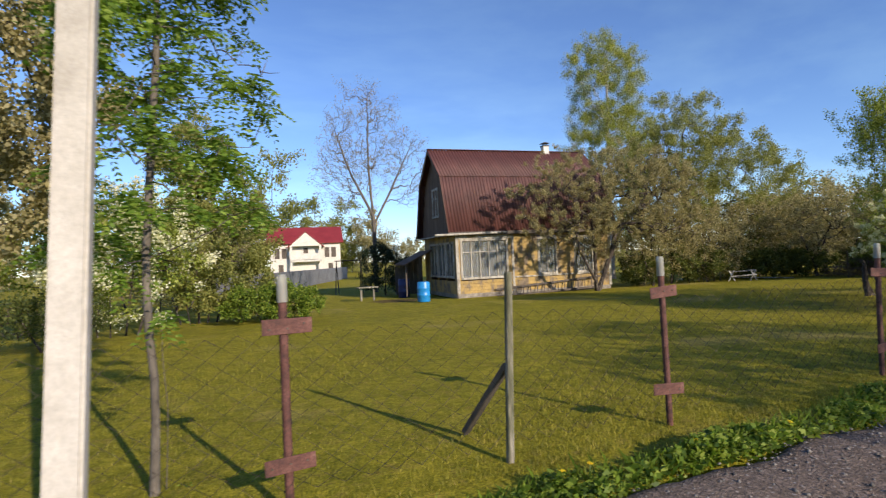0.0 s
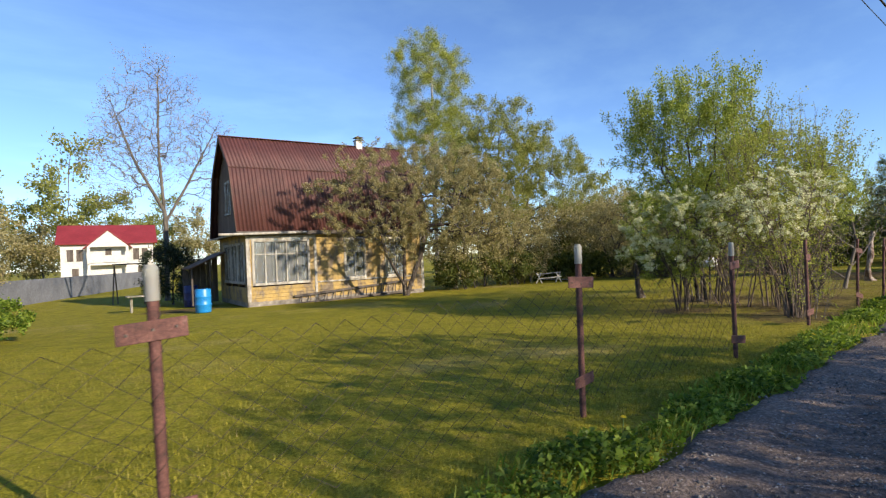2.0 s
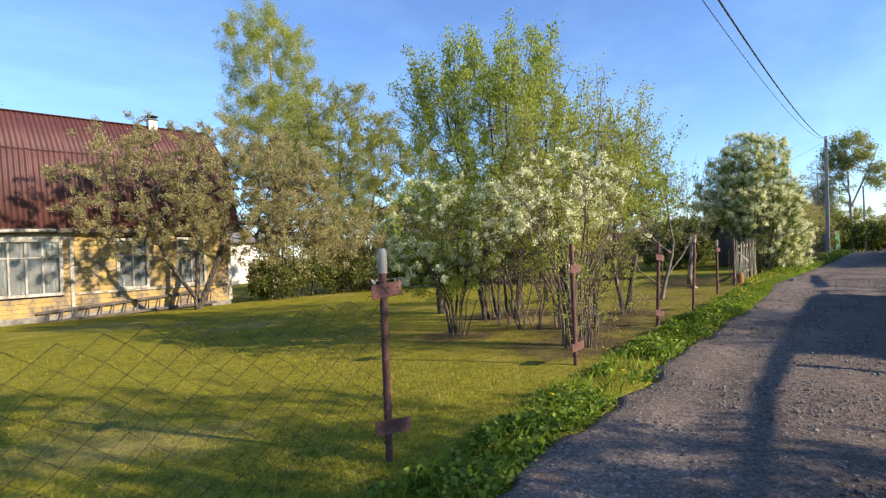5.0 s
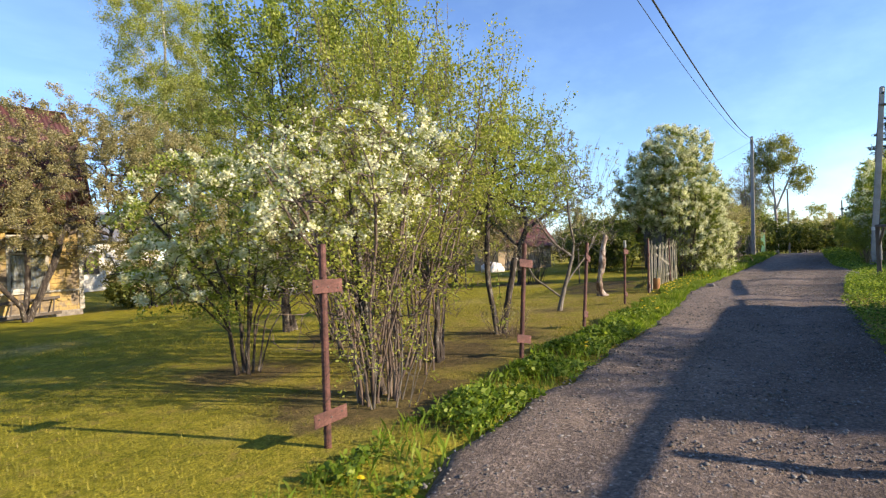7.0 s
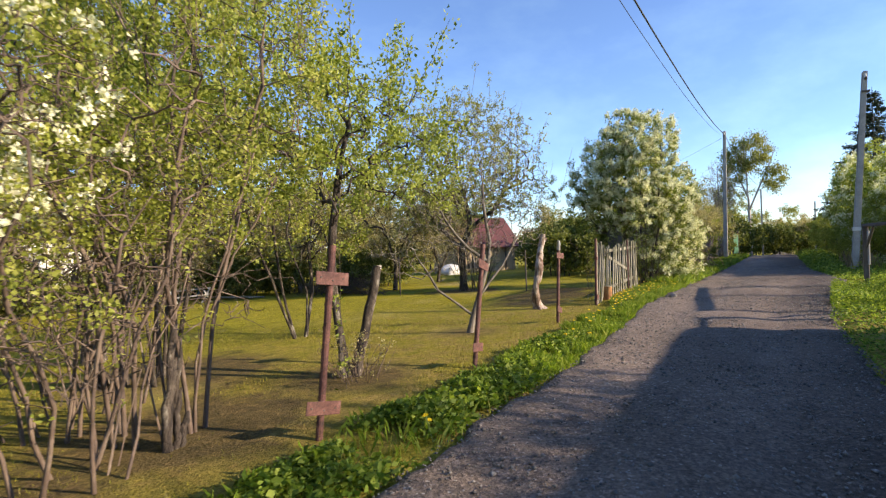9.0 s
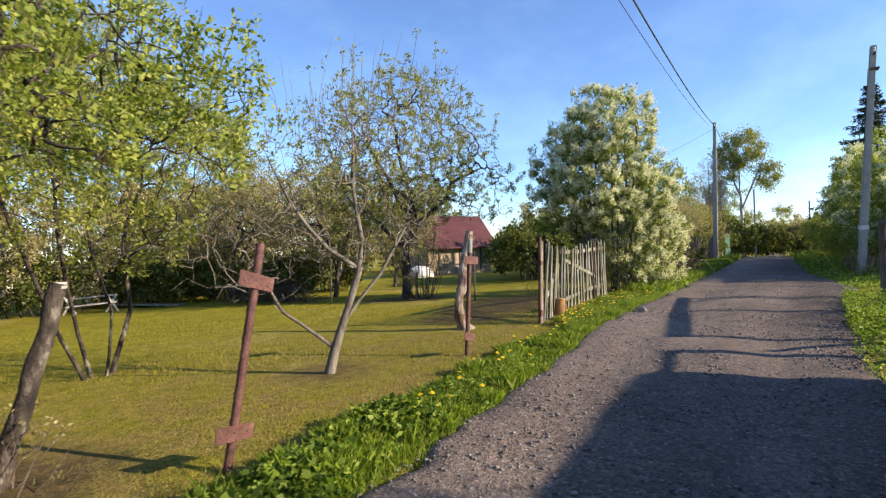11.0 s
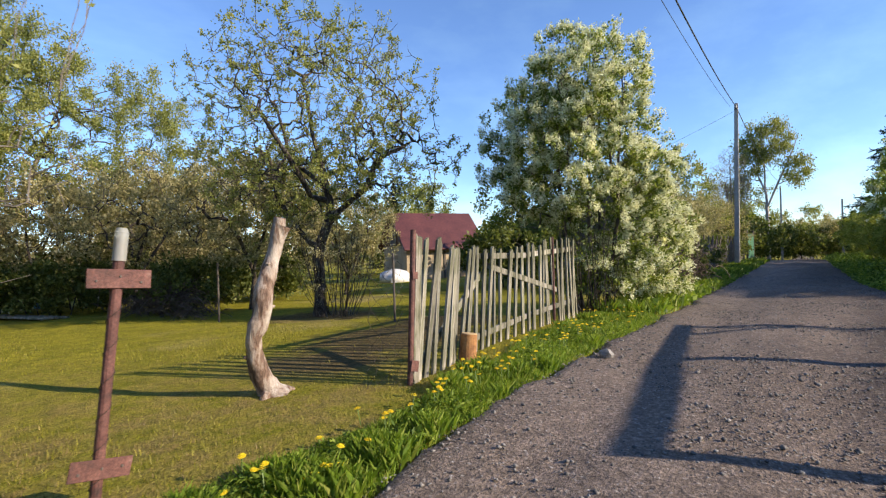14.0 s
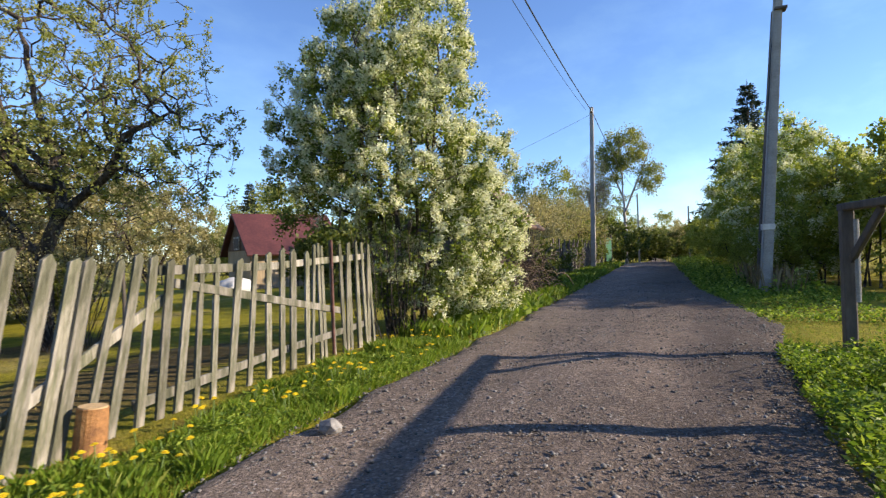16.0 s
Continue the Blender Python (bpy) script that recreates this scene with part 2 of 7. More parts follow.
def glass_material(name, tint, rough=0.05, alpha_mix=0.85):
    m, n, l, b = mat_new(name)
    b.inputs["Base Color"].default_value = (*tint, 1)
    b.inputs["Roughness"].default_value = rough
    b.inputs["Transmission Weight"].default_value = alpha_mix
    b.inputs["IOR"].default_value = 1.45
    return m


M_GLASS = glass_material("old_window_glass", (0.75, 0.8, 0.8))
M_BOTTLE = glass_material("clouded_plastic", (0.55, 0.56, 0.52), 0.3, 0.6)


EARTH = ((12.97, 5.95, 0.7), (12.8, 3.95, 0.9), (14.4, 4.6, 1.0), (15.5, 6.5, 1.1), (16.1, 4.6, 0.7), (18.9, 4.95, 0.45), (23.0, 5.6, 0.8), (24.6, 5.9, 1.2), (26.2, 6.2, 1.0), (26.4, 9.3, 1.2), (7.6, 22.6, 1.4))


def ground_material():
    """Lawn soil under the blades: green-olive with worn tan patches and brown earth."""
    m, n, l, b = mat_new("lawn_ground")
    geo = n.new("ShaderNodeNewGeometry").outputs["Position"]
    big = noise_at(n, l, 0.28, 5, 0.6, coord=geo)
    mid = noise_at(n, l, 2.2, 5, 0.7, coord=geo)
    fine = noise_at(n, l, 45, 3, 0.7, coord=geo)
    base = ramp(n, l, mid, [(0.25, (0.155, 0.152, 0.02)), (0.5, (0.258, 0.236, 0.028)), (0.75, (0.345, 0.30, 0.04))])
    worn = ramp(n, l, big, [(0.56, (0, 0, 0)), (0.70, (1, 1, 1))])
    sep = n.new("ShaderNodeSeparateXYZ")
    l.new(geo, sep.inputs[0])
    mr = n.new("ShaderNodeMapRange")
    mr.inputs["From Min"].default_value, mr.inputs["From Max"].default_value = 10.0, 15.5
    l.new(sep.outputs[0], mr.inputs["Value"])
    dry = mix_rgb(n, l, 1.0, ramp(n, l, mid, [(0.36, (0, 0, 0)), (0.6, (0.85, 0.85, 0.85))]), mr.outputs[0], "MULTIPLY")
    my = n.new("ShaderNodeMapRange")
    my.inputs["From Min"].default_value, my.inputs["From Max"].default_value = 9.5, 5.0
    l.new(sep.outputs[1], my.inputs["Value"])
    mx = n.new("ShaderNodeMapRange")
    mx.inputs["From Min"].default_value, mx.inputs["From Max"].default_value, mx.inputs["To Min"].default_value = 25.0, 21.5, 0.25
    l.new(sep.outputs[0], mx.inputs["Value"])
    dry = mix_rgb(n, l, 1.0, mix_rgb(n, l, 1.0, dry, my.outputs[0], "MULTIPLY"), mx.outputs[0], "MULTIPLY")
    base = mix_rgb(n, l, dry, base, (0.23, 0.165, 0.075))
    # bare earth round the feet of the bushes
    for ex, ey, er in EARTH:
        far = n.new("ShaderNodeVectorMath")
        far.operation = "DISTANCE"
        l.new(geo, far.inputs[0])
        far.inputs[1].default_value = (ex, ey, -0.03)
        jag = n.new("ShaderNodeMath")
        jag.operation = "MULTIPLY_ADD"
        l.new(mid, jag.inputs[0])
        jag.inputs[1].default_value = 1.6
        l.new(far.outputs["Value"], jag.inputs[2])
        lim = n.new("ShaderNodeMapRange")
        lim.inputs["From Min"].default_value, lim.inputs["From Max"].default_value, lim.inputs["To Max"].default_value = er + 1.0, er + 0.5, 0.9
        l.new(jag.outputs[0], lim.inputs["Value"])
        base = mix_rgb(n, l, lim.outputs[0], base, (0.105, 0.075, 0.048))
    base = mix_rgb(n, l, worn, base, (0.34, 0.28, 0.11))
    moss = noise_at(n, l, 5.5, 6, 0.75, coord=geo)
    base = mix_rgb(n, l, ramp(n, l, moss, [(0.52, (0, 0, 0)), (0.66, (0.55, 0.55, 0.55))]), base, (0.17, 0.115, 0.055))
    clump = noise_at(n, l, 11, 4, 0.65, coord=geo)
    base = mix_rgb(n, l, 1.0, base, ramp(n, l, clump, [(0.32, (0.66, 0.7, 0.6)), (0.68, (1.28, 1.25, 1.15))]), "MULTIPLY")
    base = mix_rgb(n, l, 1.0, base, ramp(n, l, fine, [(0.3, (0.55, 0.58, 0.5)), (0.7, (1.35, 1.33, 1.25))]), "MULTIPLY")
    l.new(base, b.inputs["Base Color"])
    b.inputs["Roughness"].default_value = 0.95
    b.inputs["Specular IOR Level"].default_value = 0.1
    add_bump(n, l, b, fine, 0.9, 0.03)
    return m


def road_material():
    m, n, l, b = mat_new("packed_gravel")
    geo = n.new("ShaderNodeNewGeometry").outputs["Position"]
    big = noise_at(n, l, 0.7, 4, 0.6, coord=geo, stretch=(0.35, 1, 1))
    fine = noise_at(n, l, 34, 5, 0.75, coord=geo)
    v = n.new("ShaderNodeTexVoronoi")
    v.inputs["Scale"].default_value = 55
    v.inputs["Randomness"].default_value = 1.0
    patch = noise_at(n, l, 6.0, 5, 0.7, coord=geo)
    l.new(geo, v.inputs["Vector"])
    base = ramp(n, l, big, [(0.3, (0.135, 0.108, 0.092)), (0.55, (0.20, 0.157, 0.131)), (0.75, (0.275, 0.215, 0.176))])
    stone = ramp(n, l, v.outputs["Color"], [(0.2, (0.72, 0.72, 0.72)), (0.6, (1.0, 1.0, 1.0)), (0.95, (1.5, 1.48, 1.45))])
    base = mix_rgb(n, l, 1.0, base, stone, "MULTIPLY")
    base = mix_rgb(n, l, 1.0, base, ramp(n, l, fine, [(0.3, (0.5, 0.5, 0.5)), (0.7, (1.4, 1.4, 1.4))]), "MULTIPLY")
    b.inputs["Roughness"].default_value = 0.9
    b.inputs["Specular IOR Level"].default_value = 0.25
    base = mix_rgb(n, l, 1.0, base, ramp(n, l, patch, [(0.3, (0.78, 0.77, 0.76)), (0.7, (1.18, 1.17, 1.15))]), "MULTIPLY")
    l.new(base, b.inputs["Base Color"])
    chip = n.new("ShaderNodeTexVoronoi")
    chip.inputs["Scale"].default_value = 70
    l.new(geo, chip.inputs["Vector"])
    base = mix_rgb(n, l, ramp(n, l, chip.outputs["Color"], [(0.86, (0, 0, 0)), (0.93, (0.8, 0.8, 0.8))]), base, (0.40, 0.37, 0.34))
    # gravel colour gets darker towards the low-y edge, its limit broken by noise
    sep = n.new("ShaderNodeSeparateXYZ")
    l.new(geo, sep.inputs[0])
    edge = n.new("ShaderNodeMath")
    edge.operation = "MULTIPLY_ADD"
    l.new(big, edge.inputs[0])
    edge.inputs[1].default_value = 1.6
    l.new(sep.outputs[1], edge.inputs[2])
    edge_dark = n.new("ShaderNodeMapRange")
    edge_dark.inputs["From Min"].default_value, edge_dark.inputs["From Max"].default_value = 2.9, 1.3
    l.new(edge.outputs[0], edge_dark.inputs["Value"])
    base = mix_rgb(n, l, 1.0, base, ramp(n, l, edge_dark.outputs[0], [(0, (1.04, 1.04, 1.04)), (1, (0.60, 0.58, 0.57))]), "MULTIPLY")
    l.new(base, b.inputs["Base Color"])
    hgt = mix_rgb(n, l, 0.75, v.outputs["Distance"], fine)
    hgt = mix_rgb(n, l, 0.4, hgt, patch)
    add_bump(n, l, b, hgt, 1.0, 0.04)
    return m


M_GROUND, M_ROAD = ground_material(), road_material()


# ---- building helpers ----
def mesh_quads(name, verts, faces):
    """A mesh out of arrays: points and faces with one number of corners."""
    verts, faces = np.asarray(verts, np.float32), np.asarray(faces, np.int32)
    k = faces.shape[1]
    me = bpy.data.meshes.new(name)
    me.vertices.add(len(verts))
    me.vertices.foreach_set("co", verts.ravel())
    me.loops.add(faces.size)
    me.loops.foreach_set("vertex_index", faces.ravel())
    me.polygons.add(len(faces))
    me.polygons.foreach_set("loop_start", np.arange(0, faces.size, k, dtype=np.int32))
    me.update(calc_edges=True)
    me.validate()
    return me


def part(name, data, material, parent=None, label="", at=None, smooth=False):
    """Links a bmesh or a mesh as one object, under a thing or a part when one is given."""
    if isinstance(data, bmesh.types.BMesh):
        me = bpy.data.meshes.new(name)
        data.normal_update()
        data.to_mesh(me)
        data.free()
    else:
        me = data
    if material and not me.materials:
        me.materials.append(material)
    if smooth:
        me.polygons.foreach_set("use_smooth", [True] * len(me.polygons))
    ob = new(name, me)
    if parent:
        ob.parent = parent
    if at is not None:
        ob.matrix_basis = at
    if label:
        tagged(ob, label)
    return ob


def thing(name, label, category, m=None, group="", kind=""):
    ob = new(name)
    ob.empty_display_size = 0.1
    if m is not None:
        ob.matrix_basis = m
    return tagged(ob, label, category, group, kind)


def box(bm, c, s, rot=None, bevel=0.0):
    """A box of size s about c, turned by the matrix rot, its edges eased by bevel."""
    m = Matrix.Translation(c) @ (rot.to_4x4() if rot else Matrix()) @ Matrix.Diagonal((*s, 1))
    r = bmesh.ops.create_cube(bm, size=1, matrix=m)
    if bevel:
        es = list({e for v in r["verts"] for e in v.link_edges})
        bmesh.ops.bevel(bm, geom=es, offset=bevel, segments=1, affect="EDGES")
    return bm


def beam(bm, a, b, w, h, bevel=0.0):
    """A squared bar from a to b, w wide and h high."""
    a, b = Vector(a), Vector(b)
    d = b - a
    q = d.to_track_quat("X", "Z").to_matrix()
    return box(bm, (a + b) / 2, (d.length, w, h), q, bevel)


def bm_new():
    return bmesh.new()


def tube_arrays(pts, radii, sides, start=0, cap=True):
    """Points and quads of a round bar along pts."""
    pts, radii = np.asarray(pts, float), np.asarray(radii, float)
    tang = np.gradient(pts, axis=0)
    tang /= np.linalg.norm(tang, axis=1)[:, None] + 1e-9
    ref = np.array([0.0, 0, 1]) if abs(tang[0][2]) < 0.9 else np.array([1.0, 0, 0])
    a = np.cross(tang, ref)
    a /= np.linalg.norm(a, axis=1)[:, None] + 1e-9
    b = np.cross(tang, a)
    ang = np.linspace(0, 2 * math.pi, sides, endpoint=False)
    ring = pts[:, None] + radii[:, None, None] * (np.cos(ang)[None, :, None] * a[:, None] + np.sin(ang)[None, :, None] * b[:, None])
    n = len(pts)
    i, j = np.meshgrid(np.arange(n - 1), np.arange(sides), indexing="ij")
    f = np.stack([i * sides + j, i * sides + (j + 1) % sides, (i + 1) * sides + (j + 1) % sides, (i + 1) * sides + j], -1).reshape(-1, 4)
    return ring.reshape(-1, 3), f + start


def tubes_mesh(name, runs):
    """One mesh of several round bars: runs of (points, radii, sides)."""
    vs, fs, k = [], [], 0
    for pts, radii, sides in runs:
        v, f = tube_arrays(pts, radii, sides, k)
        vs.append(v), fs.append(f)
        k += len(v)
    return mesh_quads(name, np.concatenate(vs), np.concatenate(fs))


def rod(name, a, b, r, material, parent, sides=10, r2=None, label=""):
    """A closed round bar from a to b as a part."""
    bm = bm_new()
    a, b = Vector(a), Vector(b)
    d = b - a
    m = Matrix.Translation((a + b) / 2) @ d.to_track_quat("Z", "Y").to_matrix().to_4x4()
    bmesh.ops.create_cone(bm, cap_ends=True, segments=sides, radius1=r, radius2=r if r2 is None else r2, depth=d.length, matrix=m)
    return part(name, bm, material, parent, label, smooth=False)


def ground_z(x, y):
    """Height of the land: level along the road, falling gently towards the house and beyond the crest of the road."""
    x, y = np.asarray(x, float), np.asarray(y, float)
    z = np.where(y > 4, np.maximum(-0.5, -(y - 4) * 0.39 / 16.5), 0.0)
    z = z - np.clip((x - 53) * 0.03, 0, 1.6)
    return z


def gz(x, y):
    return float(ground_z(x, y))


def leaf_arrays(rng, p, d, length, width, fold=0.25):
    """Folded leaves at p along d."""
    n = len(p)
    ln = length * rng.uniform(0.6, 1.25, n)[:, None]
    w = width * rng.uniform(0.7, 1.2, n)[:, None]
    side = np.cross(d, rng.normal(size=(n, 3)))
    side /= np.linalg.norm(side, axis=1)[:, None] + 1e-9
    up = np.cross(side, d)
    v = np.stack([p, p + d * ln * 0.5 + side * w / 2 + up * w * fold, p + d * ln, p + d * ln * 0.5 - side * w / 2 + up * w * fold], 1).reshape(-1, 3)
    return v, np.arange(4 * n).reshape(-1, 4)


def unit(a):
    return a / (np.linalg.norm(a, axis=-1, keepdims=True) + 1e-9)


def skeleton_of(rng, stems, env, n, up=0.5, step=0.22, wobble=0.06, droop=0.0, spikes=0):
    """Branches: stems first, then n shoots, each from the nearest fitting place of what has grown to a point of the crown's envelope."""
    pos, par, runs = [], [], []

    def run(points, parent):
        ids = []
        for q in points:
            pos.append(np.asarray(q, float)), par.append(parent)
            parent = len(pos) - 1
            ids.append(parent)
        return ids

    for st in stems:
        st = np.asarray(st, float)
        seg = np.linalg.norm(np.diff(st, axis=0), axis=1)
        m = max(4, int(seg.sum() / step))
        s = np.linspace(0, seg.sum(), m)
        cs = np.concatenate([[0], np.cumsum(seg)])
        pts = np.stack([np.interp(s, cs, st[:, i]) for i in range(3)], 1)
        off = np.cumsum(rng.normal(0, wobble * 0.35, (m, 3)), 0) * np.linspace(0, 1, m)[:, None]
        off[:, 2] *= 0.2
        k = -1
        if st[0][2] > 0.15 and pos:
            k = int(np.argmin(np.linalg.norm(np.array(pos) - pts[0], axis=1)))
            pts, off = pts[1:], off[1:]
        runs.append((run(pts + off, k), k, k < 0))
    env = np.asarray(env, float)
    vol = env[:, 3] * env[:, 4] * env[:, 5]
    which = rng.choice(len(env), n, p=vol / vol.sum())
    dirs = unit(rng.normal(size=(n, 3)))
    rad = rng.uniform(0.15, 1, n)[:, None] ** 0.45
    tg = env[which, :3] + dirs * rad * env[which, 3:6] * rng.uniform(0.85, 1.12, n)[:, None]
    tg = tg[tg[:, 2] > 0.25]
    base = np.array(pos)
    near = np.array([np.min(np.linalg.norm(base - q, axis=1)) for q in tg])
    for q in tg[np.argsort(near)]:
        P = np.array(pos)
        dv = q - P
        dist = np.linalg.norm(dv, axis=1)
        cost = dist * (1 + up * np.clip((P[:, 2] - q[2] + 0.35 * dist) / (dist + 0.1), 0, 2)) + np.where(P[:, 2] < 0.22 * q[2], 0.4, 0)
        k = int(np.argmin(cost))
        L = dist[k]
        m = max(3, int(L / step) + 2)
        t = np.linspace(0, 1, m)[1:, None]
        lift = np.array([0, 0, 1.0]) * L * (0.16 * up - droop)
        pts = P[k] + dv[k] * t + lift * (t * (1 - t)) * 2 + rng.normal(0, wobble, (m - 1, 3)) * np.minimum(1, L) * np.sin(t * math.pi) ** 0.5
        runs.append((run(pts, k), k, False))
    P = np.array(pos)
    high = np.where(P[:, 2] > 0.62 * P[:, 2].max())[0]
    for k in rng.choice(high, spikes) if spikes else ():
        L = rng.uniform(0.45, 1.0)
        t = np.linspace(0, 1, 7)[1:, None]
        out = P[k] * np.array([1, 1, 0])
        d = unit(np.array([0, 0, 1.0]) + 0.28 * out / (np.linalg.norm(out) + 0.3) + rng.normal(0, 0.1, 3))
        runs.append((run(P[k] + d * L * t + rng.normal(0, 0.008, (6, 3)), k), k, False))
    return np.array(pos), np.array(par), runs


def tree(name, label, category, x, y, stems, env, n, seed, leaf=None, blossom=None, bark=None, rtip=0.004, power=0.45, up=0.5, droop=0.0, wobble=0.06, group="", step=0.22, lean=0.4, z=None, rmax=1.0, pinnate=False, spikes=0):
    """A tree or bush: tapered stems and boughs in one part, its leaves in another, its blossom in a third.
    leaf, blossom: (material, count, length, width, spread)."""
    rng = np.random.default_rng(seed)
    pos, par, runs = skeleton_of(rng, stems, env, n, up, step, wobble, droop, spikes)
    tips = np.zeros(len(pos))
    has = np.zeros(len(pos), bool)
    has[par[par >= 0]] = True
    tips[~has] = 1
    for i in range(len(pos) - 1, -1, -1):
        if par[i] >= 0:
            tips[par[i]] += tips[i]
    rad = np.minimum(rmax, rtip * tips ** power)
    bars = []
    for ids, k, stem in runs:
        full = ids if k < 0 else [k] + ids
        r = rad[full].copy()
        if k >= 0:
            r[0] = min(r[0], r[1] * 1.25)
        r[-1] *= 0.4
        if stem:
            r[0] *= 1.35
            if len(r) > 2:
                r[1] *= 1.1
        bars.append((pos[full], r, 8 if r[0] > 0.03 else (5 if r[0] > 0.012 else 3)))
    root = thing(name, label, category, pose(x, y, (gz(x, y) if z is None else z) - 0.03), group)
    part("trunk", tubes_mesh("trunk", bars), bark or M_BARK, root, smooth=True)
    thin = np.where(tips <= 2.5)[0]
    outward = unit(pos - np.array([0, 0, 0.35 * pos[:, 2].max()]))
    for what, spec in (("crown", leaf), ("blossom", blossom)):
        if not spec:
            continue
        m, count, ln, wd, spread = spec[:5]
        count, ln, wd = int(count * 1.5), ln * 1.1, wd * 1.25
        pool = thin
        if len(spec) > 5:
            pool = thin[(pos[thin] * np.array(spec[5][:3])).sum(1) > spec[5][3]]
            if len(pool) < 5:
                pool = thin
        per = 5
        mass = np.array([noise.noise(q) for q in pos[pool] * 2.4 + seed * 3.7])
        kept = pool[mass > (0.02 if what == "blossom" and len(spec) < 7 else -0.22)]
        pool = kept if len(kept) > 20 else pool
        c = rng.choice(pool, max(1, count // per))
        cen = pos[c] + rng.normal(0, spread * 0.6, (len(c), 3))
        if what == "blossom":
            cen = cen + outward[c] * spread * 1.4
        p = np.repeat(cen, per, 0) + rng.normal(0, spread * 0.45, (len(c) * per, 3))
        d = unit(np.repeat(outward[c], per, 0) * lean + rng.normal(0, 0.6, p.shape) + np.array([0, 0, 0.25 - droop * 2]))
        if pinnate:
            d = unit(d * np.array([1, 1, 0.35]) - np.array([0, 0, 0.25]))
            side = unit(np.cross(d, np.array([0, 0, 1.0])))
            ps, ds = [], []
            for q in range(6):
                for s in (-1, 1):
                    ps.append(p + d * ln * (0.8 + q * 0.62) - np.array([0, 0, 1]) * ln * 0.06 * q * q)
                    ds.append(unit(side * s + d * 0.55 - np.array([0, 0, 0.15])))
            p, d = np.concatenate(ps), np.concatenate(ds)
        if what == "blossom" and len(spec) > 6:
            # upright spikes of small flowers
            k = 10
            axis = unit(outward[c] * np.array([0.9, 0.9, 0.2]) + np.array([0, 0, 0.45]) + rng.normal(0, 0.45, cen.shape))
            t_ = np.tile(np.linspace(0, 1, k), len(c))[:, None]
            ring = unit(np.cross(np.repeat(axis, k, 0), rng.normal(size=(len(c) * k, 3))))
            p = np.repeat(cen, k, 0) + np.repeat(axis, k, 0) * t_ * spec[6] * np.repeat(rng.uniform(0.7, 1.3, len(c)), k)[:, None] + ring * 0.014 * (1.1 - 0.7 * t_)
            d = unit(ring + 0.5 * np.repeat(axis, k, 0) + rng.normal(0, 0.3, p.shape))
        v, f = leaf_arrays(rng, p, d, ln, wd)
        keep = v.reshape(-1, 4, 3)[:, :, 2].min(1) > 0.02
        v = v.reshape(-1, 4, 3)[keep].reshape(-1, 3)
        part(what, mesh_quads(what, v, np.arange(len(v)).reshape(-1, 4)), m, root)
    return root


def clump(n, foot, mid, tip, h, seed, bend=0.5):
    """Stems of a many-stemmed bush: n shoots out of a foot of that radius, spreading to mid and tip."""
    r = random.Random(seed)
    out = []
    for i in range(n):
        a = i * 2.4 + r.uniform(-0.5, 0.5)
        b = a + r.uniform(-bend, bend)
        k = r.uniform(0.35, 1.1)
        hh = h * r.uniform(0.6, 1.05)
        out.append([(foot * k * math.cos(a), foot * k * math.sin(a), 0), (mid * k * math.cos(b), mid * k * math.sin(b), hh * 0.42), (tip * k * math.cos(b), tip * k * math.sin(b), hh)])
    return out


def height_scaled(ob, x, y, s, turn, sz=None):
    """A copy of a tree elsewhere, scaled and turned."""
    return copy_thing(ob, pose(x, y, gz(x, y) - 0.05, 0, 0, turn) @ Matrix.Diagonal((s, s, sz or s, 1)))


# ---- ground and road ----
def spaced(lo, hi, near_lo, near_hi, fine, grow=1.25):
    """Grid lines: fine inside the near stretch, widening outwards."""
    mid = list(np.arange(near_lo, near_hi + fine / 2, fine))
    a, s = [], fine
    p = near_lo
    while p > lo:
        s *= grow
        p -= s
        a.append(max(p, lo))
    b, s = [], fine
    p = mid[-1]
    while p < hi:
        s *= grow
        p += s
        b.append(min(p, hi))
    return np.array(a[::-1] + mid + b)


def road_left(x):
    x = np.asarray(x, float)
    return 0.025 * np.sin(x * 2.1) + 0.018 * np.sin(x * 5.3 + 1) + 0.012 * np.sin(x * 11 + 2) + np.interp(x, [-60, 0, 7, 14.3, 19, 23, 26, 33, 45, 60, 140], [2.1, 2.4, 2.42, 2.8, 2.92, 3.3, 3.2, 3.0, 2.9, 2.8, 2.0])


def road_right(x):
    return np.interp(x, [-60, 0, 21, 24.6, 27.4, 29.2, 31, 35, 45, 60, 140], [-0.6, -0.2, 0.45, 0.2, 0.0, -0.35, -0.2, 0.15, 0.2, 0.1, -0.7])


def rough_noise(x, y, f):
    return np.array([noise.noise((a * f, b * f, 3.1)) for a, b in zip(x.ravel(), y.ravel())]).reshape(x.shape)


gxs, gys = spaced(-900, 1400, -4, 34, 0.35), spaced(-900, 1500, -4, 26, 0.3)
gX, gY = np.meshgrid(gxs, gys, indexing="ij")
gZ = ground_z(gX, gY) + rough_noise(gX, gY, 0.45) * 0.03
gZ -= np.where((gY > road_right(gX) + 0.05) & (gY < road_left(gX) - 0.05), 0.06, 0.0)
gi, gj = np.meshgrid(np.arange(len(gxs) - 1), np.arange(len(gys) - 1), indexing="ij")
gw = len(gys)
gF = np.stack([gi * gw + gj, (gi + 1) * gw + gj, (gi + 1) * gw + gj + 1, gi * gw + gj + 1], -1).reshape(-1, 4)
ground = part("ground", mesh_quads("ground", np.stack([gX, gY, gZ], -1).reshape(-1, 3), gF), M_GROUND, smooth=True)
tagged(ground, "mown spring lawn with worn tan patches", "lawn", kind="structure")

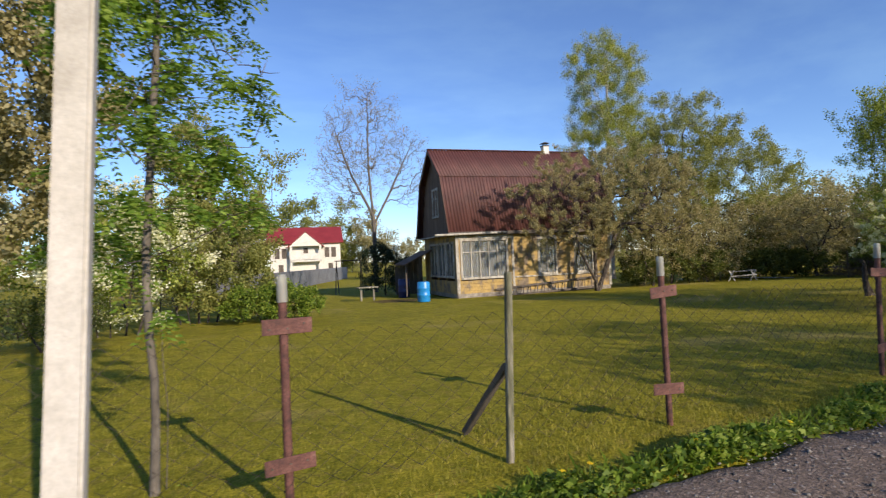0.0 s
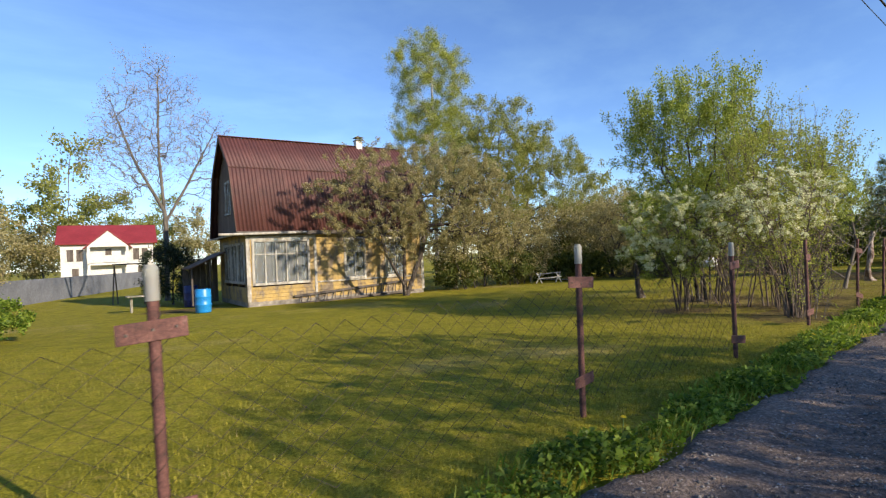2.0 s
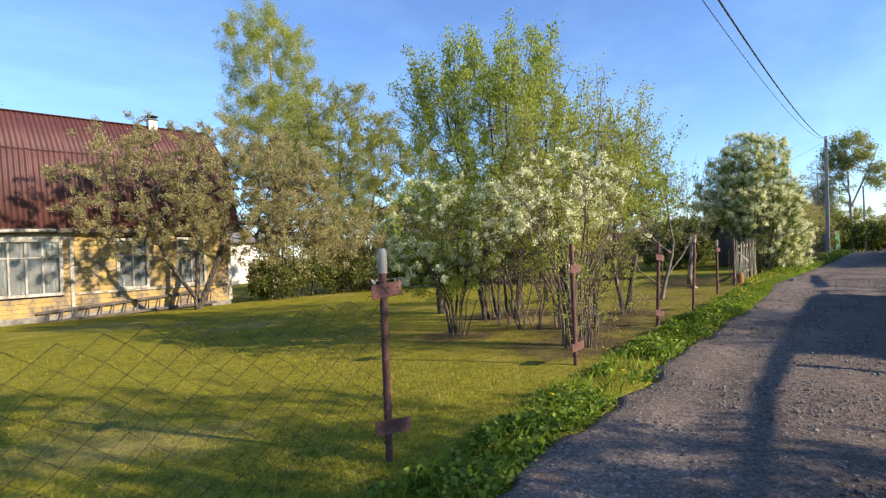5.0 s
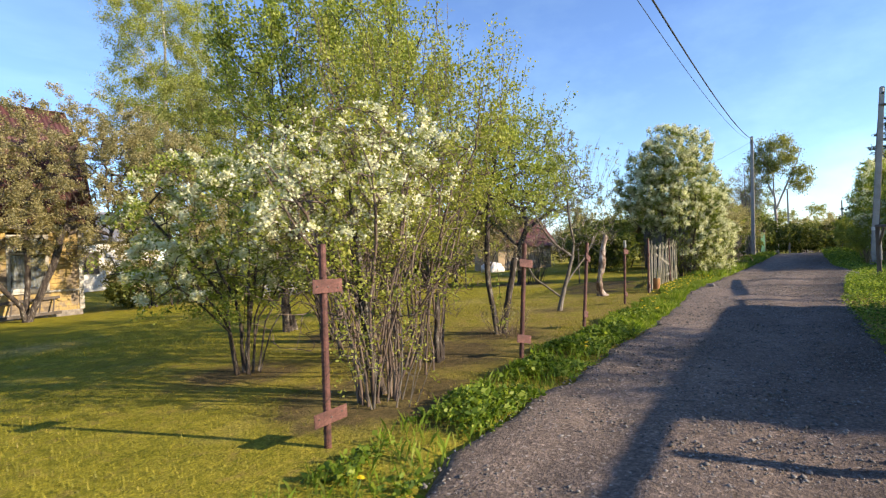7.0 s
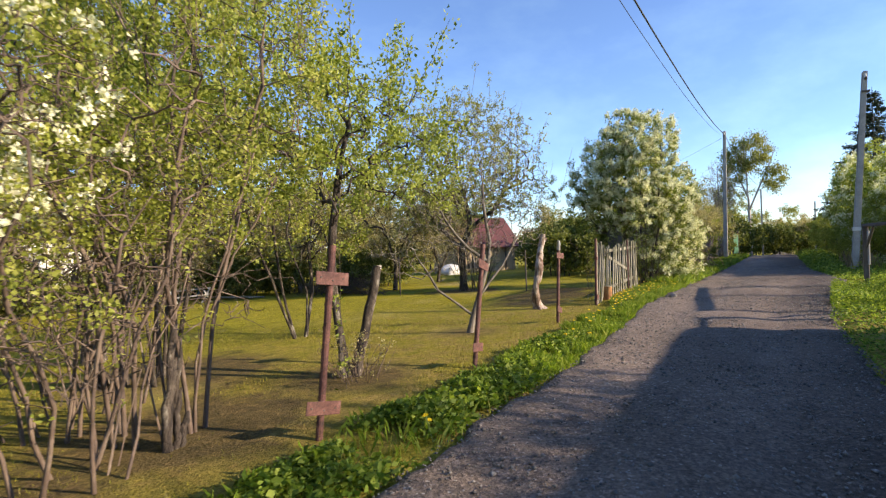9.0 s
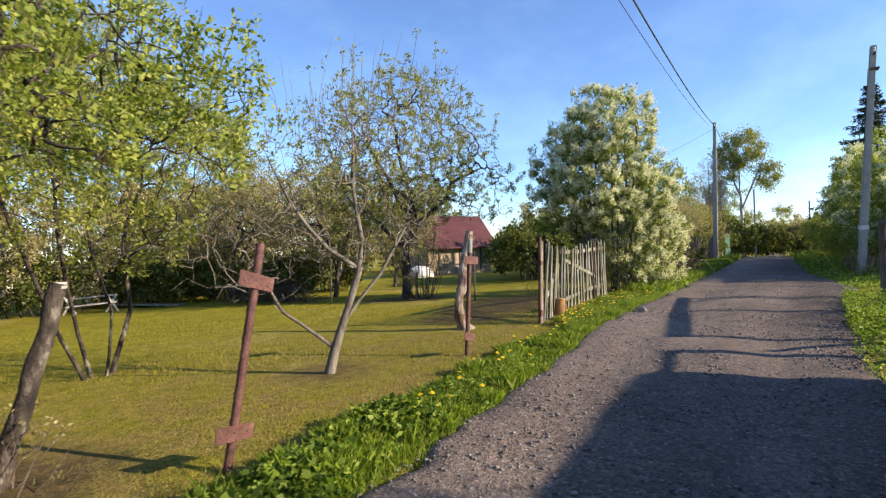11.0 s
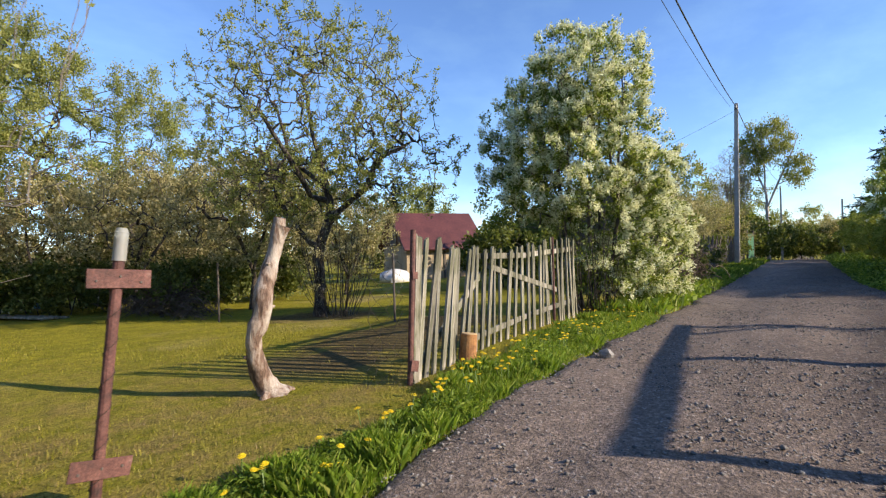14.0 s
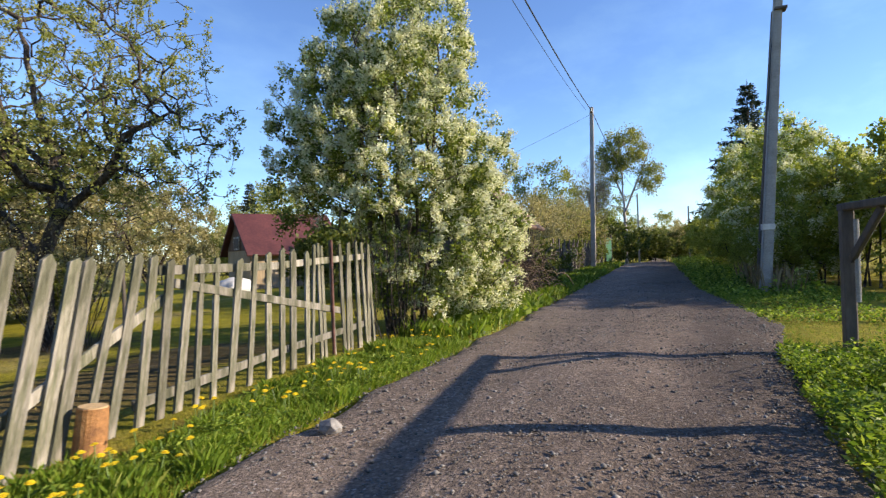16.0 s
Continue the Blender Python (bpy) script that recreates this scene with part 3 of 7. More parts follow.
rxs = spaced(-60, 140, -2, 36, 0.1, 1.15)
nr = 34
rX = np.repeat(rxs[:, None], nr, 1)
edge = np.array([noise.noise((x * 2.3, 7.7, 0)) * 0.09 + noise.noise((x * 7.0, 1.7, 0)) * 0.05 for x in rxs])
edge2 = np.array([noise.noise((x * 2.1, 17.7, 0)) * 0.1 + noise.noise((x * 8.0, 11.7, 0)) * 0.05 for x in rxs])
rl, rr = road_left(rxs) + edge, road_right(rxs) + edge2
frac = np.linspace(0, 1, nr)
rY = rr[:, None] * (1 - frac) + rl[:, None] * frac
crown_h = 0.035 * np.sin(frac * math.pi) ** 0.6 - 0.03 * np.exp(-((frac - 0.28) / 0.1) ** 2) - 0.03 * np.exp(-((frac - 0.74) / 0.1) ** 2)
rZ = ground_z(rX, 0 * rY) + 0.012 + crown_h[None] + rough_noise(rX, rY, 1.1) * 0.018 + rough_noise(rX, rY, 6.0) * 0.009
rZ[:, 0] -= 0.06
rZ[:, -1] -= 0.06
ri, rj = np.meshgrid(np.arange(len(rxs) - 1), np.arange(nr - 1), indexing="ij")
rF = np.stack([ri * nr + rj, (ri + 1) * nr + rj, (ri + 1) * nr + rj + 1, ri * nr + rj + 1], -1).reshape(-1, 4)
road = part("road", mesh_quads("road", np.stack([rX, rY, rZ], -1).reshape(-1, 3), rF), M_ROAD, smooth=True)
tagged(road, "grey packed gravel village road with loose stones", "road", kind="structure")


def road_z(x, y):
    f = np.clip((y - road_right(x)) / (road_left(x) - road_right(x)), 0, 1)
    return ground_z(x, 0 * y) + 0.012 + np.interp(f, frac, crown_h)


# ---- fence along the lawn ----
def fence_y(x):
    return float(np.interp(x, [-8, 0.34, 3.17, 6.07, 8.9, 11.76, 17, 20.05, 22.45, 23.1, 23.6, 24.5, 26.2, 27.1], [2.9, 3.03, 3.13, 3.20, 3.27, 3.44, 3.64, 3.95, 4.09, 4.15, 4.27, 4.37, 4.42, 4.34]))


def fence_post(x, y, top, plates, lean=0.0, bottle=True, seed=0):
    """A rusty pipe with flat cross plates wired to it, a clouded plastic bottle over its top."""
    rng = random.Random(seed)
    root = thing("fence_post", "rusty red-brown pipe fence post with two cross plates", "fence post", pose(x, y, gz(x, y), 0, lean, 0), "posts of the chain-link fence")
    rod("pipe", (0, 0, -0.2), (0, 0, top), 0.024, M_RUST, root, 12)
    for z, w, tilt in plates:
        bm = bm_new()
        box(bm, (0, 0, 0), (w, 0.006, 0.085), None, 0.002)
        pl = part("plate", bm, M_RUST, root, at=pose(rng.uniform(-0.02, 0.02), -0.028, z, 0, tilt, rng.uniform(-8, 8)))
        for s in (-0.36, 0.0, 0.33):
            bb = bm_new()
            bmesh.ops.create_cone(bb, cap_ends=True, segments=8, radius1=0.007, radius2=0.005, depth=0.006, matrix=pose(w * s, -0.005, rng.uniform(-0.015, 0.015), 90))
            part("bolt", bb, M_OLD_WOOD, pl)
    turns = np.linspace(0, 1, 60)
    a = turns * 2 * math.pi * 7
    w = np.stack([np.cos(a) * 0.028, np.sin(a) * 0.028, 0.05 + turns * (top - 0.2)], 1)
    part("binding_wire", tubes_mesh("binding_wire", [(w, np.full(60, 0.0018), 3)]), M_WIRE, root)
    if bottle:
        bm = bm_new()
        for z0, z1, r0, r1 in ((top - 0.10, top + 0.03, 0.029, 0.029), (top + 0.03, top + 0.05, 0.029, 0.02)):
            bmesh.ops.create_cone(bm, cap_ends=False, segments=12, radius1=r0, radius2=r1, depth=z1 - z0, matrix=Matrix.Translation((0, 0, (z0 + z1) / 2)))
        bmesh.ops.create_circle(bm, cap_ends=True, segments=12, radius=0.02, matrix=Matrix.Translation((0, 0, top + 0.05)))
        part("bottle_cap", bm, M_BOTTLE, root, "clouded plastic bottle end over the pipe", smooth=True)
    return root


POSTS = [(-6.0, 1.24, 0, True), (-2.8, 1.24, 0, True), (0.34, 1.25, 0, True), (3.18, 1.24, -1.0, True), (6.06, 1.26, 1.2, True), (8.9, 1.22, 0.3, True), (11.76, 1.26, 0.6, False), (14.68, 1.24, 8.5, False), (16.86, 1.24, 12.5, False), (20.04, 1.2, 7.0, True)]
for i, (px_, top_, lean_, bot_) in enumerate(POSTS):
    fence_post(px_, fence_y(px_), top_, [(1.0 if i == 6 else 1.02, 0.27, (2, -3, 1, -2)[i % 4]), (0.2 if i > 4 else 0.28, 0.27, (-4, 6, -2, 3)[i % 4])], lean_, bot_, i)

# grey timber post with a slanting stay
stay = thing("timber_post", "weathered grey timber fence post with a slanting stay", "fence post", pose(1.765, 3.09, 0))
bm = bm_new()
box(bm, (0, 0, 0.55), (0.044, 0.042, 1.38), pose(0, 0, 0, 0, 2.2, 0).to_3x3(), 0.006)
part("post", bm, M_PICKET, stay)
bm = bm_new()
beam(bm, (0.01, 0.04, 0.62), (-0.06, 0.6, 0.03), 0.05, 0.05, 0.006)
part("stay", bm, M_OLD_WOOD, stay)


def mesh_panel(a, b, ya, yb, seed, z0=0.1, z1=1.0, sag=0.12):
    """A length of sagging chain-link: zigzag wires hooked into one another."""
    rng = random.Random(seed)
    L = math.hypot(b - a, yb - ya)
    cols, rows = max(4, int(L / 0.078)), 15
    off = rng.uniform(0, 9)

    def spot(i, j):
        u, v = i / cols, j / rows
        x, y = a + (b - a) * u, ya + (yb - ya) * u
        top = z1 - sag * math.sin(math.pi * u) * (0.6 + 0.4 * math.sin(u * 5 + off))
        z = z0 + (top - z0) * v + 0.02 * noise.noise((u * 6 + off, v * 4, 0))
        y += 0.05 * noise.noise((u * 4 + off, v * 3, 5)) + 0.01 * noise.noise((u * 30, v * 20, off))
        return (x, y + 0.03, z + gz(x, 3))

    runs = []
    for k in range(cols):
        pts = [spot(k + ((j + k) % 2), j) for j in range(rows + 1)]
        runs.append((pts, np.full(rows + 1, 0.0022), 3))
    root = thing("chain_link_panel", "sagging rusty chain-link wire between pipe posts", "wire fence", None, "panels of the chain-link fence")
    for r in runs:
        part("zigzag_wire", tubes_mesh("zigzag_wire", [r]), M_WIRE, root)
    return root


stops_ = [p[0] for p in POSTS]
for i in range(5):
    mesh_panel(stops_[i], stops_[i + 1], fence_y(stops_[i]), fence_y(stops_[i + 1]), i)
mesh_panel(21.95, 22.46, fence_y(21.95), fence_y(22.46), 41, 0.08, 1.05, 0.05)

# ---- picket fence ----
pick = thing("picket_fence", "leaning grey weathered picket fence of sharpened laths", "fence")
prng = random.Random(5)


def picket_mesh(w, h, t, kind):
    bm = bm_new()
    if kind == 0:
        prof = [(-w / 2, 0), (w / 2, 0), (w / 2, h - w * 0.55), (0.004, h), (-0.004, h), (-w / 2, h - w * 0.5)]
    elif kind == 1:
        prof = [(-w / 2, 0), (w / 2, 0), (w / 2 * 0.95, h - 0.02), (w * 0.2, h), (-w / 2, h - 0.035)]
    else:
        prof = [(-w / 2, 0), (w / 2, 0), (w / 2 * 0.9, h - 0.03), (w * 0.3, h), (-w * 0.3, h - 0.004), (-w / 2 * 0.9, h - 0.05)]
    lo = [bm.verts.new((x, -t / 2, z)) for x, z in prof]
    hi = [bm.verts.new((x, t / 2, z)) for x, z in prof]
    bm.faces.new(lo)
    bm.faces.new(hi[::-1])
    k = len(prof)
    for i in range(k):
        bm.faces.new((lo[(i + 1) % k], lo[i], hi[i], hi[(i + 1) % k]))
    me = bpy.data.meshes.new("picket")
    bm.normal_update()
    bm.to_mesh(me)
    bm.free()
    me.materials.append(M_PICKET)
    return me


laths = [picket_mesh(w, 1.2, 0.022, k) for w, k in ((0.065, 0), (0.075, 1), (0.055, 2), (0.085, 0), (0.05, 0), (0.065, 1))]
narrow = [picket_mesh(w, 1.2, 0.02, k) for w, k in ((0.045, 0), (0.05, 2), (0.038, 1))]
# where the top of each lath stands along the fence, and how far it leans
LATHS = ((22.87, 12), (22.96, 11), (23.12, 12), (23.30, 13), (23.51, 15), (23.64, 16), (23.80, 15), (23.97, 14), (24.13, 11), (24.22, 7), (24.41, 8), (24.57, 7), (24.73, 6),
         (24.94, 7), (25.16, 6.5), (25.37, 4), (25.56, 3.5), (25.73, 3.5), (25.92, 1), (26.05, 3), (26.14, -1), (26.25, 1), (26.42, 2), (26.52, -2), (26.62, 0), (26.71, 1), (26.79, -2), (26.87, 0), (26.96, -1.5), (27.05, 1), (27.13, -1))
for tx, ln_ in LATHS:
    high = float(np.interp(tx, [22.8, 23.5, 24.2, 25, 26, 26.4, 26.8, 27.2], [1.22, 1.15, 1.10, 1.12, 1.17, 1.23, 1.24, 1.15])) + prng.uniform(-0.03, 0.03)
    fx = tx - high * math.tan(radians(ln_))
    pm = part("picket", prng.choice(laths if tx < 26 else narrow), None, pick)
    turn_ = math.degrees(math.atan2(fence_y(tx + 0.3) - fence_y(tx - 0.3), 0.6))
    pm.matrix_basis = pose(fx, fence_y(fx), -0.02, prng.uniform(-2, 2), ln_, turn_ + prng.uniform(-6, 6)) @ Matrix.Diagonal((1, 1, (high + 0.02) / 1.2 / math.cos(radians(ln_)), 1))
for (x0, z0, x1, z1) in ((24.15, 1.02, 25.6, 1.0), (25.62, 1.01, 27.15, 1.06), (23.9, 0.14, 25.6, 0.2), (25.62, 0.2, 27.15, 0.26), (22.6, 0.08, 24.2, 0.82), (24.3, 0.92, 26.6, 0.45)):
    bm = bm_new()
    beam(bm, (x0, fence_y(x0) + 0.035, z0), (x1, fence_y(x1) + 0.035, z1), 0.028, 0.07, 0.004)
    part("rail", bm, M_PICKET, pick)
rod("stake", (26.33, fence_y(26.33) - 0.03, -0.05), (26.34, fence_y(26.33) - 0.03, 1.25), 0.016, M_RUST, pick, 8, label="rusty iron stake")
rp = thing("corner_post", "rusty pipe and split mossy timber at the end of the pickets", "fence post", pose(22.45, 4.07, 0, 0, 4.8, 0))
rod("pipe", (0, 0, -0.2), (0, 0, 1.28), 0.024, M_RUST, rp, 12)
bm = bm_new()
box(bm, (0, -0.03, 0.16), (0.1, 0.006, 0.09), None, 0.002)
part("plate", bm, M_RUST, rp, at=pose(0, 0, 0, 0, 8, 0))
bm = bm_new()
box(bm, (0, -0.03, 0.9), (0.07, 0.006, 0.06), None, 0.002)
part("plate", bm, M_RUST, rp)
bm = bm_new()
r_ = bmesh.ops.create_cube(bm, size=1, matrix=Matrix.Translation((0.09, 0.02, 0.58)) @ Matrix.Diagonal((0.085, 0.04, 1.3, 1)))
bmesh.ops.subdivide_edges(bm, edges=list(bm.edges), cuts=5, use_grid_fill=True)
for v in bm.verts:
    v.co.x += 0.010 * noise.noise((v.co.x * 8, v.co.y * 8, v.co.z * 3)) + (0.03 * noise.noise((v.co.x * 25, v.co.y * 25, 1)) if v.co.z > 1.2 else 0)
    v.co.z += 0.04 * noise.noise((v.co.x * 30, v.co.y * 30, 4)) if v.co.z > 1.2 else 0
part("timber", bm, M_PICKET, rp)

# short sawn log standing in the grass
stump = thing("sawn_log", "short sawn log with orange bark standing in grass", "log", pose(23.46, 4.13, 0, 3, 5, 0))
rod("bark", (0, 0, -0.03), (0, 0, 0.27), 0.088, M_STUMP_BARK, stump, 20, 0.08)
rod("cut_face", (0, 0, 0.265), (0, 0, 0.278), 0.074, M_FRESH_CUT, stump, 20)

# ---- leaning dead trunk ----
rngd = np.random.default_rng(3)
tz = np.linspace(0, 1, 22)
dpts = np.stack([np.interp(tz, [0, 0.12, 0.38, 0.65, 1], [0.07, -0.02, -0.12, -0.02, 0.13]) + 0.012 * np.sin(tz * 17), 0.03 * np.sin(tz * 9) - 0.12 * tz ** 2, 1.38 * tz - 0.02], 1)
drad = 0.078 - 0.018 * tz + 0.008 * np.sin(tz * 13) + rngd.normal(0, 0.004, 22)
drad[0] = 0.15
drad[1] = 0.105
dead = thing("dead_tree", "leaning bare barkless dead tree trunk with knots", "dead tree", pose(21.72, 4.95, gz(21.7, 4.95)))
dz = np.linspace(0, 1, 60)
dfine = np.stack([np.interp(dz, tz, dpts[:, i]) for i in range(3)], 1)
dv, df = tube_arrays(dfine, np.interp(dz, tz, drad), 20)
for i in range(len(dv)):
    c = dfine[i // 20]
    k = 1 + 0.16 * noise.noise((dv[i][0] * 9, dv[i][1] * 9, dv[i][2] * 3)) + 0.10 * noise.noise((dv[i][0] * 30, dv[i][1] * 30, dv[i][2] * 9))
    dv[i] = c + (dv[i] - c) * k
part("trunk", mesh_quads("trunk", dv, df), M_BARE_WOOD, dead, smooth=True)
part("broken_top", tubes_mesh("broken_top", [(dpts[-3:] + np.array([[0, 0, 0], [-0.01, 0, 0.02], [-0.02, 0, 0.06]]), np.array([0.06, 0.058, 0.046]), 9)]), M_BARE_WOOD, dead, smooth=True)
for q, (dx, dy, dz), r in ((5, (-0.09, 0.02, 0.03), 0.02), (11, (0.08, -0.05, 0.02), 0.018), (16, (-0.06, -0.05, 0.03), 0.014), (1, (0.2, -0.05, -0.05), 0.05), (1, (-0.15, -0.1, -0.06), 0.045)):
    rod("knot", dpts[q], dpts[q] + np.array((dx, dy, dz)), r * 1.4, M_BARE_WOOD, dead, 8, r * 0.6)


# ---- the house ----
HOUSE = Matrix.Translation((9.44, 20.57, -0.40)) @ pose(0, 0, 0, 0, 0, math.degrees(math.atan2(-0.1015, 0.9949)))
house = thing("house", "old yellow wooden cottage with brown corrugated gambrel roof", "house", HOUSE)
LEN, DEEP, WALL = 7.55, 4.8, 2.72


def board_wall(parent, name, u0, u1, z0, z1, holes, material, across, fixed, pitch=0.14, vertical=False, thick=0.03):
    """Boards over a stretch of wall, cut round its openings; across: 'x' along the front, 'y' along an end wall; fixed: the plane."""
    def put(a0, a1, b0, b1):
        if a1 - a0 < 0.01 or b1 - b0 < 0.01:
            return
        bm = bm_new()
        c, sz = ((a0 + a1) / 2, fixed, (b0 + b1) / 2), (a1 - a0, thick, b1 - b0 - 0.006)
        if across == "y":
            c, sz = (fixed, c[0], c[2]), (thick, sz[0], sz[2])
        if vertical:
            sz = (sz[0] - (0.006 if across == "x" else 0), sz[1] - (0.006 if across == "y" else 0), sz[2] + 0.006)
        box(bm, c, sz, None, 0.004)
        part(name, bm, material, parent)
    if vertical:
        n = max(1, round((u1 - u0) / pitch))
        w = (u1 - u0) / n
        for i in range(n):
            a0, a1 = u0 + i * w, u0 + (i + 1) * w
            spans = [(z0, z1)]
            for h0, h1, k0, k1 in holes:
                if a1 > h0 + 0.01 and a0 < h1 - 0.01:
                    spans = [p for s0, s1 in spans for p in ((s0, min(s1, k0)), (max(s0, k1), s1)) if p[1] - p[0] > 0.01]
            for s0, s1 in spans:
                put(a0, a1, s0, s1)
        return
    n = max(1, round((z1 - z0) / pitch))
    h = (z1 - z0) / n
    for i in range(n):
        b0, b1 = z0 + i * h, z0 + (i + 1) * h
        spans = [(u0, u1)]
        for h0, h1, k0, k1 in holes:
            if b1 > k0 + 0.01 and b0 < k1 - 0.01:
                spans = [p for s0, s1 in spans for p in ((s0, min(s1, h0)), (max(s0, h1), s1)) if p[1] - p[0] > 0.01]
        for s0, s1 in spans:
            put(s0, s1, b0, b1)


def window(parent, u0, u1, z0, z1, across, fixed, lights, transom=None, out=-1, depth=0.09):
    """A window: outer casing, mullions, panes, curtain behind. lights: how many panes side by side."""
    root = new("window")
    root.parent = parent

    def bar(name, a0, a1, b0, b1, off, th, mat):
        bm = bm_new()
        c, sz = ((a0 + a1) / 2, fixed + off, (b0 + b1) / 2), (a1 - a0, th, b1 - b0)
        if across == "y":
            c, sz = (fixed + off, c[0], c[2]), (th, sz[0], sz[2])
        box(bm, c, sz, None, min(0.004, th * 0.3))
        return part(name, bm, mat, root)

    cw = 0.09
    bar("casing", u0 - cw, u0, z0 - cw, z1 + cw, out * 0.012, 0.06, M_WHITE_WOOD)
    bar("casing", u1, u1 + cw, z0 - cw, z1 + cw, out * 0.012, 0.06, M_WHITE_WOOD)
    bar("casing", u0, u1, z1, z1 + cw, out * 0.014, 0.06, M_WHITE_WOOD)
    bar("sill", u0 - 0.02, u1 + 0.02, z0 - cw, z0, out * 0.03, 0.11, M_WHITE_WOOD)
    w = (u1 - u0) / lights
    for i in range(1, lights):
        bar("mullion", u0 + i * w - 0.025, u0 + i * w + 0.025, z0, z1, out * -0.01, 0.05, M_WHITE_WOOD)
    if transom:
        bar("transom", u0, u1, transom - 0.02, transom + 0.02, out * -0.008, 0.045, M_WHITE_WOOD)
    for i in range(lights):
        a0, a1 = u0 + i * w + 0.025 * (i > 0), u0 + (i + 1) * w - 0.025 * (i < lights - 1)
        if transom:
            bar("pane", a0, a1, z0, transom - 0.02, out * -0.03, 0.004, M_GLASS)
            bar("pane", a0, a1, transom + 0.02, z1, out * -0.03, 0.004, M_GLASS)
        else:
            bar("pane", a0, a1, z0, z1, out * -0.03, 0.004, M_GLASS)
    return root


def curtain(parent, u0, u1, z0, z1, across, fixed):
    """Faded strips of cloth hanging with dark gaps between them."""
    r = random.Random(int(u0 * 37 + z1 * 11))
    u = u0 + r.uniform(0.0, 0.06)
    while u < u1 - 0.08:
        w = min(r.uniform(0.10, 0.26), u1 - u)
        n = 14
        a = np.linspace(u, u + w, n)
        wv = fixed + 0.022 * np.sin(np.linspace(0, w * 60, n) + r.uniform(0, 3))
        foot = z0 + r.choice((0.0, 0.02, 0.05, 0.22))
        lo = np.stack([a, wv, np.full(n, foot)], 1) if across == "x" else np.stack([wv, a, np.full(n, foot)], 1)
        hi = lo.copy()
        hi[:, 2] = z1
        v = np.concatenate([lo, hi])
        i = np.arange(n - 1)
        part("curtain", mesh_quads("curtain", v, np.stack([i, i + 1, i + 1 + n, i + n], 1)), M_CURTAIN, parent)
        u += w + r.uniform(0.04, 0.20)


# core walls behind the boards (dark inside), with real openings in front
bm = bm_new()
box(bm, (LEN / 2, DEEP - 0.06, 1.45), (LEN, 0.12, 2.5))
part("rear_wall", bm, M_GABLE, house)
bm = bm_new()
box(bm, (LEN - 0.06, DEEP / 2, 1.45), (0.12, DEEP - 0.24, 2.5))
part("end_wall", bm, M_YELLOW_WALL, house)
bm = bm_new()
box(bm, (LEN / 2, DEEP / 2, 0.22), (LEN - 0.02, DEEP - 0.02, 0.06))
part("floor_deck", bm, M_OLD_WOOD, house)
bm = bm_new()
box(bm, (LEN / 2, DEEP / 2, WALL + 0.03), (LEN - 0.02, DEEP - 0.02, 0.05))
part("loft_deck", bm, M_OLD_WOOD, house)
bm = bm_new()
box(bm, (LEN / 2, 0.03, 0.1), (LEN - 0.06, 0.1, 0.2), None, 0.01)
part("plinth", bm, M_PLINTH, house, "rough grey rubble plinth under the wall")
bm = bm_new()
box(bm, (0.05, DEEP / 2, 0.1), (0.1, DEEP - 0.06, 0.2), None, 0.01)
part("plinth", bm, M_PLINTH, house)
FRONT_WIN = [(0.28, 2.30, 0.88, 2.42), (3.92, 4.70, 0.92, 2.42), (5.75, 6.58, 0.92, 2.42)]
board_wall(house, "wall_board", 0.0, LEN, 0.18, WALL, [(a - 0.09, b + 0.09, c - 0.09, d + 0.09) for a, b, c, d in FRONT_WIN], M_YELLOW_WALL, "x", 0.0)
window(house, *FRONT_WIN[0], "x", 0.0, 5, 1.95)
window(house, *FRONT_WIN[1], "x", 0.0, 2, 1.95)
window(house, *FRONT_WIN[2], "x", 0.0, 2, 1.95)
for a, b, c, d in FRONT_WIN:
    curtain(house, a + 0.02, b - 0.02, c, d, "x", 0.16)
SIDE_WIN = [(0.3, 1.25, 0.95, 2.35), (1.5, 2.5, 0.95, 2.35), (2.75, 3.75, 0.95, 2.35)]
board_wall(house, "end_board", 0.0, DEEP, 0.18, WALL, [(a - 0.09, b + 0.09, c - 0.09, d + 0.09) for a, b, c, d in SIDE_WIN], M_YELLOW_WALL, "y", 0.0)
for a, b, c, d in SIDE_WIN:
    window(house, a, b, c, d, "y", 0.0, 2, None)
    curtain(house, a + 0.02, b - 0.02, c, d, "y", 0.16)
# white corner boards and belt
for u, w in ((0.06, 0.14), (2.62, 0.1), (LEN - 0.05, 0.13)):
    bm = bm_new()
    box(bm, (u, -0.03, 1.45), (w, 0.03, 2.5), None, 0.004)
    part("corner_board", bm, M_WHITE_WOOD, house)
bm = bm_new()
box(bm, (1.32, -0.034, 2.58), (2.5, 0.03, 0.13), None, 0.004)
part("frieze_board", bm, M_WHITE_WOOD, house)
bm = bm_new()
box(bm, (5.1, -0.034, 0.8), (4.85, 0.03, 0.06), None, 0.004)
part("belt_board", bm, M_WHITE_WOOD, house)

# gambrel roof: corrugated sheets in two courses on each slope
EAVE, KNEE, RIDGE = (-0.22, 2.82), (0.75, 5.35), (2.4, 6.78)
U0, U1 = -0.38, LEN + 0.3


